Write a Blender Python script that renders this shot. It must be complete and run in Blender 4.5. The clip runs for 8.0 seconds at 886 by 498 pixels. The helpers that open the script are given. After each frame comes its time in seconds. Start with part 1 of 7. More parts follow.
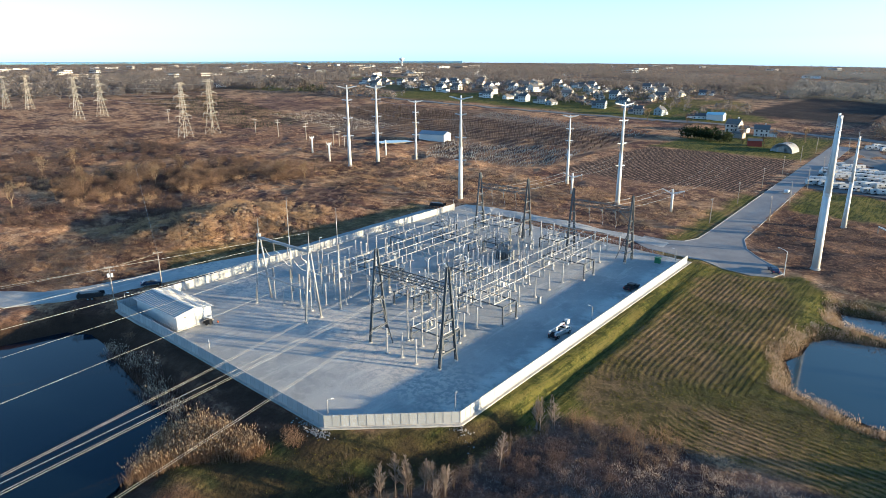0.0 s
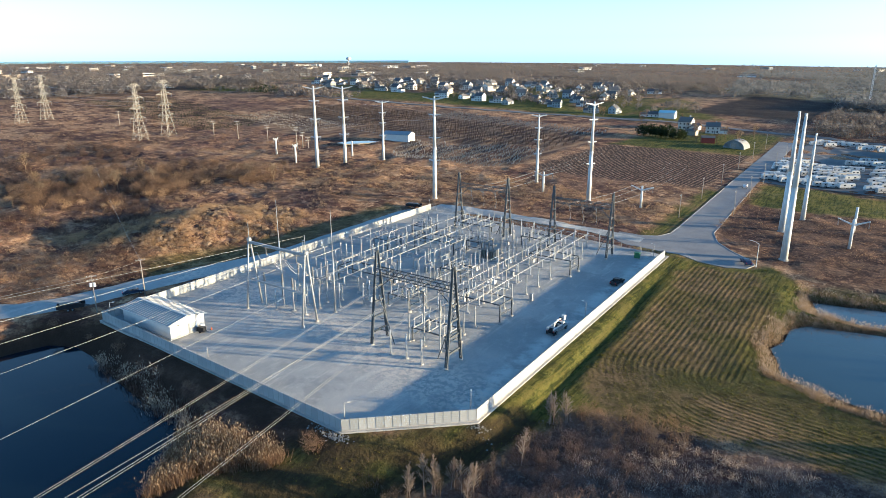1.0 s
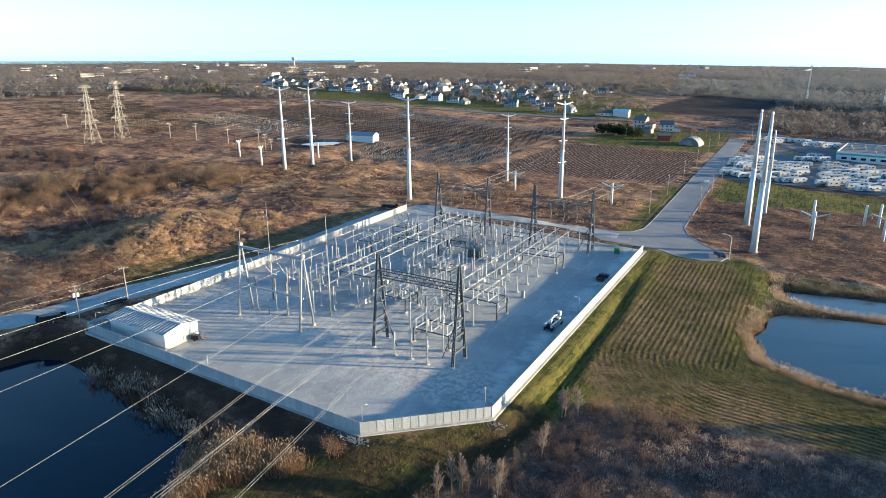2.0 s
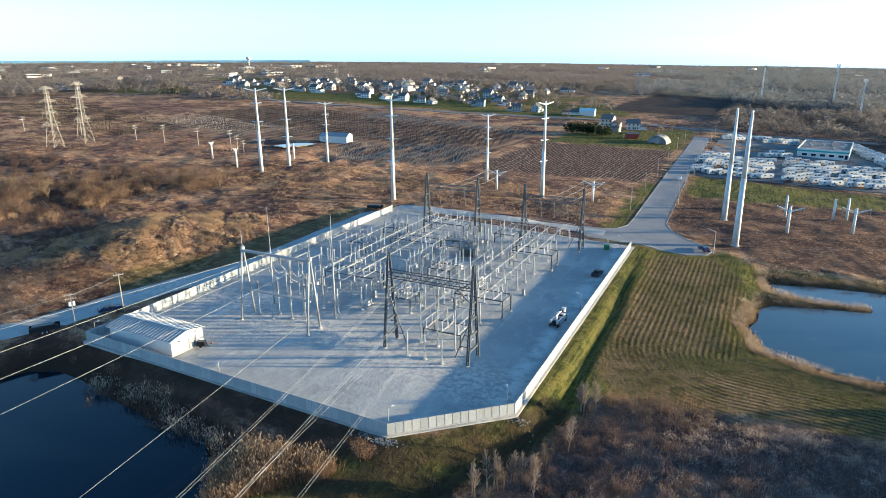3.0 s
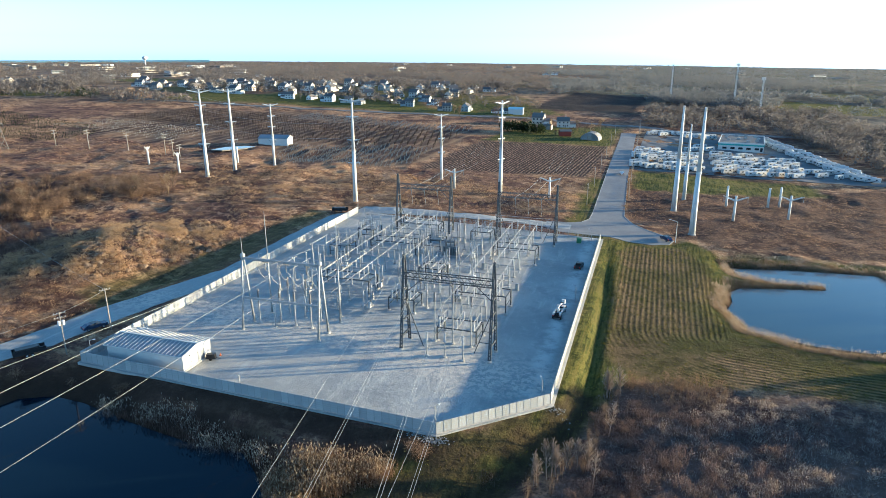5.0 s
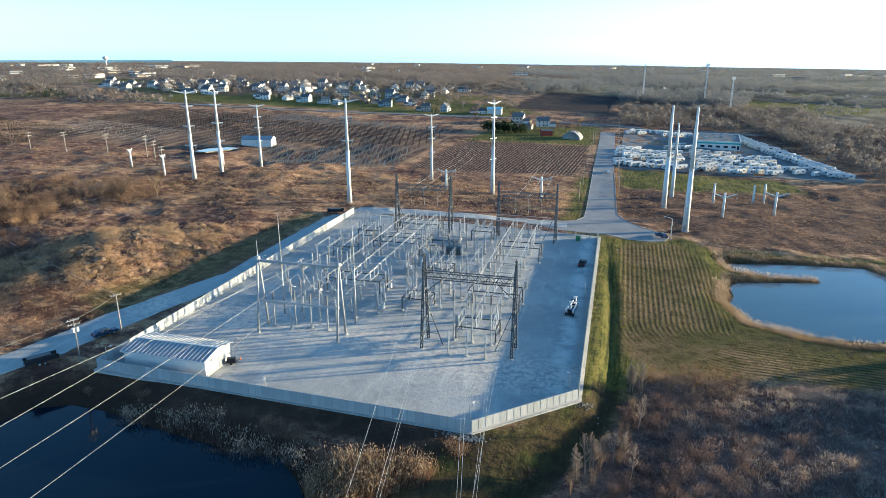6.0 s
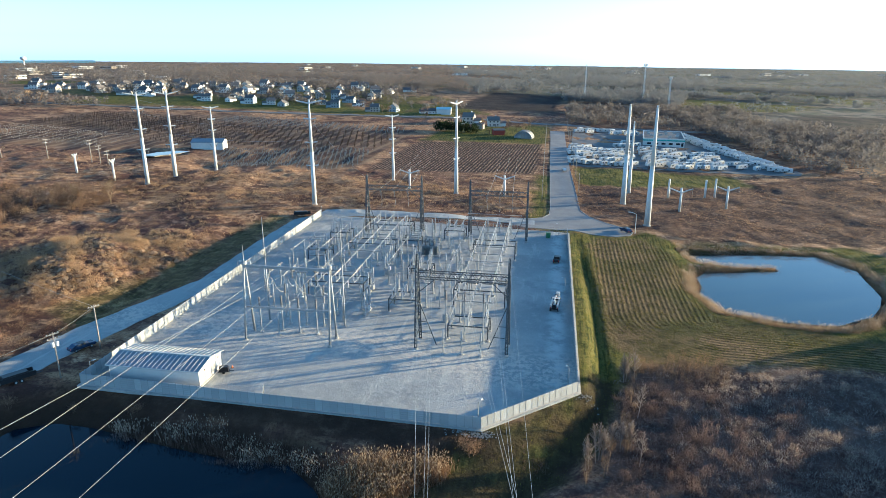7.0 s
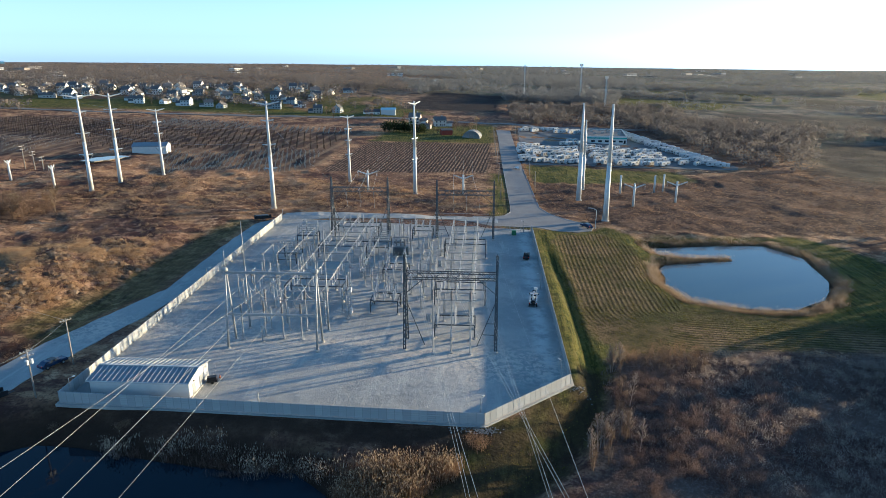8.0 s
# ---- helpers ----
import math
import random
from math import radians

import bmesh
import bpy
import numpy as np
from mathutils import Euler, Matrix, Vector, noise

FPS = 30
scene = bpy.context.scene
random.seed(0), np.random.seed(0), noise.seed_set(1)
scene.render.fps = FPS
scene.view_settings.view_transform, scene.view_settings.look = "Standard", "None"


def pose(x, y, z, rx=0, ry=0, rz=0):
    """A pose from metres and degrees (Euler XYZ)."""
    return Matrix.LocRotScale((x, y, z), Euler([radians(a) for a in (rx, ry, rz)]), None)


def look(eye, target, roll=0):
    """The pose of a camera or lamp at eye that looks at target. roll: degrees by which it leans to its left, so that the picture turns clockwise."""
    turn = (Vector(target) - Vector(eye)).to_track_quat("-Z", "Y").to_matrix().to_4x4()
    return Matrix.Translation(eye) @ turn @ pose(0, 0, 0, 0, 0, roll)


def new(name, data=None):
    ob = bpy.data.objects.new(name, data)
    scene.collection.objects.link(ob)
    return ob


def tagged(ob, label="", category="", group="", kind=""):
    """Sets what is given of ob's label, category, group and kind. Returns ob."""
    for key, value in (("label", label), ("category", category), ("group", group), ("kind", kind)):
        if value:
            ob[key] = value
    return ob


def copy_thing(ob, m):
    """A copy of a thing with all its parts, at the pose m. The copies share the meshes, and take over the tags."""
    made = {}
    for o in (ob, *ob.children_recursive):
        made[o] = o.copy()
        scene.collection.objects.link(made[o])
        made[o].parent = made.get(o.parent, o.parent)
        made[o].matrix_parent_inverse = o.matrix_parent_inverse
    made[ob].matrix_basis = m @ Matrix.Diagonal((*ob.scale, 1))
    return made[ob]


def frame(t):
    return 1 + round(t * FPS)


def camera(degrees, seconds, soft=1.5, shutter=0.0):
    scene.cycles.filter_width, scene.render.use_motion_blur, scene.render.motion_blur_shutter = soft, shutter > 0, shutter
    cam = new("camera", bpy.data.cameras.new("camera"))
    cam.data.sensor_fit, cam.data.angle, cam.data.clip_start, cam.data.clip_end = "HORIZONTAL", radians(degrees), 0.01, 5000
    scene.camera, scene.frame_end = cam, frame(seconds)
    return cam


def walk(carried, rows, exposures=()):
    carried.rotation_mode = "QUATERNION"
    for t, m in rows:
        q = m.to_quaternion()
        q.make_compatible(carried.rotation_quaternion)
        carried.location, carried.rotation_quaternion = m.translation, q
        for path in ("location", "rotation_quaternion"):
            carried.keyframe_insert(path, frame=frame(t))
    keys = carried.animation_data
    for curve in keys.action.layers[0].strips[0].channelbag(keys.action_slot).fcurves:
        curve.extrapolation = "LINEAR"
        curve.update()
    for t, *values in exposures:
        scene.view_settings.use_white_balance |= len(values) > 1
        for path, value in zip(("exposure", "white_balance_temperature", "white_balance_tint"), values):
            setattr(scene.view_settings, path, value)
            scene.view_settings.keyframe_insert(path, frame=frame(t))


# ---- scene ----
from mathutils import geometry

# ---------------- camera and its flight ----------------
cam = camera(69.4, 8.0, soft=0.3)
METRES, EYE, TILT, LEAN, TURN = 92.0, 62.5, 0.0, 0.0, 40.1
ROWS = [
    (0.0, 0.0, 0.0, 0.0, -0.03, -16.58, 0.1),
    (0.5, -0.0622, -0.0038, 0.0031, -2.46, -16.61, 0.11),
    (1.0, -0.1246, -0.0052, 0.0055, -4.79, -16.64, 0.11),
    (1.5, -0.1862, -0.004, 0.0076, -6.66, -16.66, 0.11),
    (2.0, -0.2498, 0.0011, 0.0095, -9.55, -16.67, 0.11),
    (3.5, -0.436, 0.0297, 0.0138, -15.54, -16.71, 0.1),
    (4.0, -0.4976, 0.0438, 0.0147, -18.33, -16.71, 0.09),
    (4.5, -0.5577, 0.0589, 0.0158, -20.33, -16.73, 0.08),
    (6.0, -0.7353, 0.1181, 0.0184, -24.72, -16.75, 0.06),
    (6.5, -0.794, 0.1431, 0.0186, -27.1, -16.74, 0.04),
    (7.0, -0.8496, 0.1701, 0.0188, -30.28, -16.72, 0.05),
    (7.5, -0.9035, 0.2, 0.0188, -33.47, -16.71, 0.06),
    (8.0, -0.9562, 0.2316, 0.0191, -36.24, -16.7, 0.08),
]
walk(cam, [(t, pose(0, 0, EYE, TILT, LEAN, TURN) @ pose(METRES * x, METRES * y, METRES * z, 90 + pitch, roll, yaw)) for t, x, y, z, yaw, pitch, roll in ROWS],
     [(0.0, 1.77, 4360, -5), (4.0, 1.91, 4260, -8), (6.5, 1.90, 4220, -9), (7.2, 1.86, 4220, -9), (8.0, 1.45, 4310, -6)])

# ---------------- sun and sky ----------------
SUN_AZ, SUN_EL = 27.0, 6.2          # degrees from +x towards +y, and above the horizon
world = bpy.data.worlds.new("sky")
world.use_nodes = True
scene.world = world
wn = world.node_tree.nodes
sky = wn.new("ShaderNodeTexSky")
sky.sky_type, sky.sun_disc = "NISHITA", False
sky.sun_elevation, sky.sun_rotation = radians(SUN_EL), radians(90 - SUN_AZ)
sky.air_density, sky.dust_density, sky.ozone_density = 0.8, 0.4, 1.3
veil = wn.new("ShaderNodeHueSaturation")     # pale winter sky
aloft = wn.new("ShaderNodeTexCoord")
split = wn.new("ShaderNodeSeparateXYZ")
pale = wn.new("ShaderNodeMapRange")          # paler towards the horizon
for i, val in enumerate((0.0, 0.5, 0.12, 0.92)):
    pale.inputs[i + 1].default_value = val
world.node_tree.links.new(aloft.outputs["Generated"], split.inputs[0])
world.node_tree.links.new(split.outputs[2], pale.inputs[0])
world.node_tree.links.new(pale.outputs[0], veil.inputs["Saturation"])
world.node_tree.links.new(sky.outputs[0], veil.inputs["Color"])
world.node_tree.links.new(veil.outputs[0], wn["Background"].inputs[0])
wn["Background"].inputs[1].default_value = 0.108
sun = new("sun", bpy.data.lights.new("sun", "SUN"))
sun.data.energy, sun.data.angle, sun.data.color = 6.4, radians(0.9), (1.0, 0.57, 0.235)
sd = Vector((math.cos(radians(SUN_EL)) * math.cos(radians(SUN_AZ)), math.cos(radians(SUN_EL)) * math.sin(radians(SUN_AZ)), math.sin(radians(SUN_EL))))
sun.matrix_world = look(sd * 400, (0, 0, 0))


# ---------------- materials ----------------
class Nodes:
    """A thin wrapper that makes one node material."""

    def __init__(self, name, rough=0.8, metal=0.0):
        self.mat = bpy.data.materials.new(name)
        self.mat.use_nodes = True
        self.t = self.mat.node_tree
        self.bsdf = self.t.nodes["Principled BSDF"]
        self.bsdf.inputs["Roughness"].default_value = rough
        self.bsdf.inputs["Metallic"].default_value = metal
        self.bsdf.inputs["Specular IOR Level"].default_value = 0.25
        self.pos = self.t.nodes.new("ShaderNodeNewGeometry").outputs["Position"]

    def link(self, a, b):
        self.t.links.new(a, b)

    def noise(self, scale, detail=4, rough=0.6, vec=None):
        n = self.t.nodes.new("ShaderNodeTexNoise")
        n.inputs["Scale"].default_value, n.inputs["Detail"].default_value, n.inputs["Roughness"].default_value = scale, detail, rough
        self.link(vec if vec is not None else self.pos, n.inputs["Vector"])
        return n.outputs["Fac"]

    def ramp(self, fac, stops):
        r = self.t.nodes.new("ShaderNodeValToRGB")
        e = r.color_ramp.elements
        while len(e) < len(stops):
            e.new(0.5)
        for k, (p, c) in zip(e, stops):
            k.position, k.color = p, (*c, 1)
        self.link(fac, r.inputs[0])
        return r.outputs[0]

    def span(self, fac, lo, hi, a=0.0, b=1.0):
        m = self.t.nodes.new("ShaderNodeMapRange")
        m.interpolation_type = "SMOOTHSTEP"
        for i, val in enumerate((lo, hi, a, b)):
            m.inputs[i + 1].default_value = val
        self.link(fac, m.inputs[0])
        return m.outputs[0]

    def mix(self, fac, a, b, mode="MIX"):
        m = self.t.nodes.new("ShaderNodeMix")
        m.data_type, m.blend_type = "RGBA", mode
        for sock, val in ((m.inputs[0], fac), (m.inputs[6], a), (m.inputs[7], b)):
            if isinstance(val, (int, float)):
                sock.default_value = val
            elif isinstance(val, tuple):
                sock.default_value = (*val, 1)
            else:
                self.link(val, sock)
        return m.outputs[2]

    def math(self, op, a, b=0.0):
        m = self.t.nodes.new("ShaderNodeMath")
        m.operation = op
        for sock, val in ((m.inputs[0], a), (m.inputs[1], b)):
            if isinstance(val, (int, float)):
                sock.default_value = val
            else:
                self.link(val, sock)
        return m.outputs[0]

    def attr(self, name):
        a = self.t.nodes.new("ShaderNodeAttribute")
        a.attribute_name = name
        return a.outputs["Fac"]

    def random(self):
        return self.t.nodes.new("ShaderNodeObjectInfo").outputs["Random"]

    def island(self):
        return self.t.nodes.new("ShaderNodeNewGeometry").outputs["Random Per Island"]

    def bump(self, fac, strength, dist):
        b = self.t.nodes.new("ShaderNodeBump")
        b.inputs["Strength"].default_value, b.inputs["Distance"].default_value = strength, dist
        self.link(fac, b.inputs["Height"])
        self.link(b.outputs[0], self.bsdf.inputs["Normal"])

    def colour(self, c):
        if isinstance(c, tuple):
            self.bsdf.inputs["Base Color"].default_value = (*c, 1)
        else:
            self.link(c, self.bsdf.inputs["Base Color"])
        return self.mat


def plain(name, c, rough=0.7, metal=0.0, vary=0.15, scale=1.5):
    """A painted or bare surface with slight stains at two scales."""
    n = Nodes(name, rough, metal)
    a = n.noise(scale, 5)
    b = n.noise(scale * 9, 3)
    dark = tuple(v * (1 - vary) for v in c)
    light = tuple(min(1.0, v * (1 + vary * 0.6)) for v in c)
    k = n.mix(0.35, n.ramp(a, [(0.35, dark), (0.7, light)]), n.ramp(b, [(0.3, dark), (0.7, light)]))
    return n.colour(k)


def ground_material():
    n = Nodes("ground", 0.95)
    n.bsdf.inputs["Specular IOR Level"].default_value = 0.08
    big, mid, small, fine = n.noise(0.012, 3), n.noise(0.05, 5), n.noise(0.35, 5, 0.7), n.noise(1.6, 4, 0.7)
    # rough brush: rust brown, straw and dark stems
    low, wide = n.noise(0.025, 5, 0.6), n.noise(0.11, 4, 0.6)
    brush = n.mix(n.span(mid, 0.42, 0.60), (0.078, 0.043, 0.032), (0.250, 0.145, 0.078))
    straw = n.math("MULTIPLY", n.span(wide, 0.44, 0.60), n.span(low, 0.42, 0.58))
    brush = n.mix(straw, brush, (0.32, 0.198, 0.105))
    mm = n.t.nodes.new("ShaderNodeMapping")     # wind-laid mats of bleached grass
    mm.inputs["Scale"].default_value, mm.inputs["Rotation"].default_value = (0.075, 0.2, 1), (0, 0, 0.5)
    n.link(n.pos, mm.inputs[0])
    mats = n.noise(1.0, 5, 0.62, mm.outputs[0])
    brush = n.mix(n.math("MULTIPLY", n.span(mats, 0.52, 0.64), 0.8), brush, (0.38, 0.245, 0.132))
    brush = n.mix(n.math("MULTIPLY", n.span(mats, 0.46, 0.36), 0.7), brush, (0.046, 0.027, 0.026))
    brush = n.mix(n.math("MULTIPLY", n.span(small, 0.50, 0.64), n.span(low, 0.34, 0.55)), brush, (0.46, 0.31, 0.18))
    brush = n.mix(n.math("MULTIPLY", n.span(fine, 0.52, 0.36), 0.7), brush, (0.040, 0.025, 0.020))
    brush = n.mix(n.math("MULTIPLY", n.span(big, 0.50, 0.58), 0.55), brush, n.mix(n.span(small, 0.4, 0.65), (0.040, 0.024, 0.025), (0.125, 0.072, 0.060)))
    # mown grass
    lawn = n.mix(n.span(small, 0.35, 0.65), (0.030, 0.039, 0.009), (0.108, 0.103, 0.019))
    lawn = n.mix(n.span(fine, 0.5, 0.72), lawn, (0.160, 0.150, 0.036))
    lawn = n.mix(n.math("MULTIPLY", n.span(mid, 0.5, 0.62), 0.45), lawn, (0.112, 0.094, 0.028))
    # mown streaks and dry patches along the banks
    lm = n.t.nodes.new("ShaderNodeMapping")
    lm.inputs["Scale"].default_value = (1.1, 0.09, 1)
    n.link(n.pos, lm.inputs[0])
    streak = n.noise(1.0, 4, 0.65, lm.outputs[0])
    lawn = n.mix(n.math("MULTIPLY", n.span(streak, 0.48, 0.62), 0.65), lawn, (0.128, 0.110, 0.030))
    lawn = n.mix(n.math("MULTIPLY", n.span(streak, 0.50, 0.38), 0.75), lawn, (0.026, 0.032, 0.009))
    lawn = n.mix(n.math("MULTIPLY", n.span(n.noise(0.5, 5, 0.75), 0.56, 0.68), 0.6), lawn, (0.030, 0.028, 0.011))
    # stubble in curving rows
    rows = n.math("SINE", n.math("MULTIPLY", n.math("ADD", n.attr("row"), n.math("ADD", n.math("MULTIPLY", small, 0.5), n.math("MULTIPLY", mid, 0.14))), 4.6))
    rows = n.math("MULTIPLY", n.math("MULTIPLY", rows, n.attr("clear")), n.span(n.noise(0.45, 5, 0.7), 0.36, 0.58, 0.1, 1.0))
    crop = n.mix(n.span(rows, -0.8, 0.8), n.mix(n.span(mid, 0.4, 0.6), (0.036, 0.038, 0.011), (0.062, 0.046, 0.023)),
                 n.mix(n.attr("ripe"), n.mix(n.span(mid, 0.40, 0.6), (0.070, 0.066, 0.019), (0.112, 0.088, 0.036)), n.mix(n.span(mid, 0.40, 0.6), (0.138, 0.102, 0.042), (0.205, 0.140, 0.074))))
    crop = n.mix(n.math("MULTIPLY", n.math("MULTIPLY", n.span(fine, 0.50, 0.70), n.span(n.attr("ripe"), 0.0, 1.0, 0.35, 0.8)), 0.8), crop, (0.195, 0.140, 0.070))
    crop = n.mix(n.math("MULTIPLY", n.span(small, 0.52, 0.38), 0.55), crop, (0.026, 0.024, 0.009))
    # scrub
    scrub = n.mix(n.span(mid, 0.4, 0.65), (0.052, 0.033, 0.030), (0.125, 0.090, 0.076))
    scrub = n.mix(n.math("MULTIPLY", n.span(big, 0.42, 0.56), 0.35), scrub, (0.105, 0.088, 0.066))
    scrub = n.mix(n.span(fine, 0.45, 0.75), scrub, (0.175, 0.138, 0.118))
    # dark heath between the road and the pond
    heath = n.mix(n.span(mid, 0.4, 0.62), (0.046, 0.029, 0.025), (0.118, 0.074, 0.052))
    heath = n.mix(n.math("MULTIPLY", n.span(mats, 0.54, 0.66), 0.3), heath, (0.20, 0.132, 0.085))
    heath = n.mix(n.math("MULTIPLY", n.span(n.noise(0.7, 5, 0.75), 0.52, 0.62), 0.75), heath, (0.215, 0.135, 0.080))
    heath = n.mix(n.math("MULTIPLY", n.span(small, 0.50, 0.40), 0.75), heath, (0.036, 0.024, 0.021))
    heath = n.mix(n.math("MULTIPLY", n.span(fine, 0.5, 0.40), 0.6), heath, (0.030, 0.020, 0.018))
    # grey olive ground that takes over far off
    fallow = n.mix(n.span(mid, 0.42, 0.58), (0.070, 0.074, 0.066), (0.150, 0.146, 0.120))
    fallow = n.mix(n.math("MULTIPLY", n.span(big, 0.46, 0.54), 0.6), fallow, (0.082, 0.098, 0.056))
    # ploughed land
    furrow = n.math("SINE", n.math("MULTIPLY", n.math("ADD", n.attr("furrow"), n.math("MULTIPLY", small, 1.9)), 3.3))
    till = n.mix(n.math("MULTIPLY", n.span(furrow, -0.6, 0.9), n.span(n.noise(0.6, 5, 0.75), 0.40, 0.58)), (0.034, 0.024, 0.020), (0.235, 0.165, 0.118))
    furrow2 = n.math("SINE", n.math("MULTIPLY", n.math("ADD", n.attr("furrow"), n.math("MULTIPLY", small, 2.0)), 0.75))
    dark = n.mix(n.span(mid, 0.4, 0.65), (0.060, 0.040, 0.033), (0.150, 0.100, 0.066))
    dark = n.mix(n.math("MULTIPLY", n.span(furrow2, 0.1, 0.9), 0.7), dark, (0.20, 0.145, 0.092))
    black = n.mix(n.span(mid, 0.4, 0.7), (0.022, 0.018, 0.018), (0.048, 0.037, 0.031))
    k = n.mix(n.attr("lawn"), brush, lawn)
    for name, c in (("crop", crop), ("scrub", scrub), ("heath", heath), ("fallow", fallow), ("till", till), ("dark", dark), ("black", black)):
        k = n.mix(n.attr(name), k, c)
    # silt by the water, trodden paths, and painted shade on grass and swale
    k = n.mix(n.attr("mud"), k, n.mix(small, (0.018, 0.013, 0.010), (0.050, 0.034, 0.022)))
    ridges = n.math("ADD", n.math("MULTIPLY", n.math("MULTIPLY", rows, n.attr("crop")), 0.16), n.math("MULTIPLY", n.math("MULTIPLY", furrow, n.attr("till")), 0.25))
    n.bump(n.math("ADD", n.mix(0.5, small, fine), ridges), 1.0, 0.75)
    return n.colour(k)


def gravel_material():
    n = Nodes("gravel", 0.9)
    a, b, c = n.noise(0.05, 4), n.noise(0.5, 5, 0.7), n.noise(6.0, 4, 0.8)
    k = n.mix(n.span(a, 0.35, 0.65), (0.232, 0.240, 0.238), (0.339, 0.339, 0.325))
    k = n.mix(n.math("MULTIPLY", n.span(b, 0.5, 0.75), 0.6), k, (0.421, 0.409, 0.380))
    k = n.mix(n.math("MULTIPLY", n.span(b, 0.45, 0.25), 0.4), k, (0.178, 0.187, 0.190))
    k = n.mix(0.25, k, n.ramp(c, [(0.3, (0.170, 0.178, 0.181)), (0.7, (0.468, 0.461, 0.445))]))
    # wheel tracks and graded streaks
    m = n.t.nodes.new("ShaderNodeMapping")
    m.inputs["Scale"].default_value, m.inputs["Rotation"].default_value = (0.35, 0.05, 1), (0, 0, 0.25)
    n.link(n.pos, m.inputs[0])
    k = n.mix(n.math("MULTIPLY", n.span(n.noise(1.0, 5, 0.65, m.outputs[0]), 0.52, 0.68), 0.6), k, (0.439, 0.424, 0.395))
    # pale worn drive along the east side
    sp = n.t.nodes.new("ShaderNodeSeparateXYZ")
    n.link(n.pos, sp.inputs[0])
    side = n.math("ABSOLUTE", n.math("ADD", n.math("ADD", sp.outputs[0], 69.6), n.math("MULTIPLY", n.noise(0.045, 3), -5.0)))
    k = n.mix(n.math("MULTIPLY", n.math("MULTIPLY", n.span(side, 3.4, 0.6), n.span(n.noise(0.2, 4, 0.7), 0.36, 0.6)), 0.8), k, (0.491, 0.491, 0.468))
    rut = n.math("ABSOLUTE", n.math("ADD", n.math("ADD", sp.outputs[1], -71.5), n.math("ADD", n.math("MULTIPLY", sp.outputs[0], 0.1), n.math("MULTIPLY", n.noise(0.04, 3), -16.0))))
    k = n.mix(n.math("MULTIPLY", n.math("MULTIPLY", n.span(rut, 13.0, 2.0), n.span(n.noise(0.8, 5, 0.75), 0.46, 0.55)), 0.85), k, (0.480, 0.435, 0.378))
    k = n.mix(n.math("MULTIPLY", n.span(n.noise(0.09, 5, 0.7), 0.54, 0.66), 0.5), k, (0.193, 0.201, 0.205))
    n.bump(n.mix(0.25, n.mix(0.5, b, n.noise(0.9, 5, 0.75)), c), 0.9, 0.42)
    return n.colour(k)


def asphalt_material(name="worn asphalt", k_=1.0):
    n = Nodes(name, 0.85)
    a, b = n.noise(0.15, 4), n.noise(3.0, 5, 0.7)
    tone = lambda *c: tuple(k_ * v for v in c)
    k = n.mix(n.span(a, 0.35, 0.65), tone(0.104, 0.104, 0.108), tone(0.140, 0.138, 0.136))
    k = n.mix(0.3, k, n.ramp(b, [(0.3, tone(0.080, 0.080, 0.084)), (0.7, tone(0.176, 0.170, 0.164))]))
    n.bump(b, 0.3, 0.02)
    return n.colour(k)


def water_material(name="pond water", gloss=0.6):
    n = Nodes(name, 0.06)
    n.bsdf.inputs["Specular IOR Level"].default_value = gloss
    n.bsdf.inputs["IOR"].default_value = 1.33
    if name != "still pale water":
        n.bump(n.mix(0.5, n.noise(0.9, 3), n.noise(4.0, 2)), 0.05, 0.03)
    if name == "still pale water":
        return n.colour(n.mix(n.noise(0.2, 2), (0.16, 0.135, 0.10), (0.22, 0.19, 0.15)))
    if gloss < 0.3:
        return n.colour(n.mix(n.noise(0.06, 2), (0.003, 0.007, 0.013), (0.004, 0.009, 0.018)))
    return n.colour(n.mix(n.noise(0.06, 2), (0.026, 0.046, 0.060), (0.034, 0.055, 0.070)))


def stems(name, stops, rough=0.9, sheen=0.0):
    """Dry plants and twigs, coloured blade by blade."""
    n = Nodes(name, rough)
    n.bsdf.inputs["Specular IOR Level"].default_value = 0.1
    patch = n.noise(0.03, 3)
    k = n.ramp(n.math("ADD", n.math("MULTIPLY", n.island(), 0.75), n.math("MULTIPLY", patch, 0.4)), stops)
    k = n.mix(0.3, k, n.ramp(n.noise(1.5, 3), [(0.3, tuple(v * 0.6 for v in stops[0][1])), (0.7, stops[-1][1])]))
    n.colour(k)
    thin = n.t.nodes.new("ShaderNodeBsdfTranslucent")
    n.link(k, thin.inputs["Color"])
    both = n.t.nodes.new("ShaderNodeMixShader")
    both.inputs[0].default_value = 0.45
    n.link(n.bsdf.outputs[0], both.inputs[1])
    n.link(thin.outputs[0], both.inputs[2])
    n.link(both.outputs[0], n.t.nodes["Material Output"].inputs["Surface"])
    return n.mat


def panel_material():
    n = Nodes("fence panel", 0.75)
    v = n.ramp(n.random(), [(0.0, (0.29, 0.305, 0.31)), (1.0, (0.39, 0.40, 0.40))])
    k = n.mix(n.math("MULTIPLY", n.noise(1.2, 4), 0.45), v, (0.25, 0.26, 0.26))
    return n.colour(k)


def by_object(name, stops, rough=0.7):
    """Paint that differs from object to object."""
    n = Nodes(name, rough)
    k = n.ramp(n.random(), stops)
    return n.colour(n.mix(n.math("MULTIPLY", n.noise(0.8, 4), 0.3), k, tuple(v * 0.75 for v in stops[0][1])))


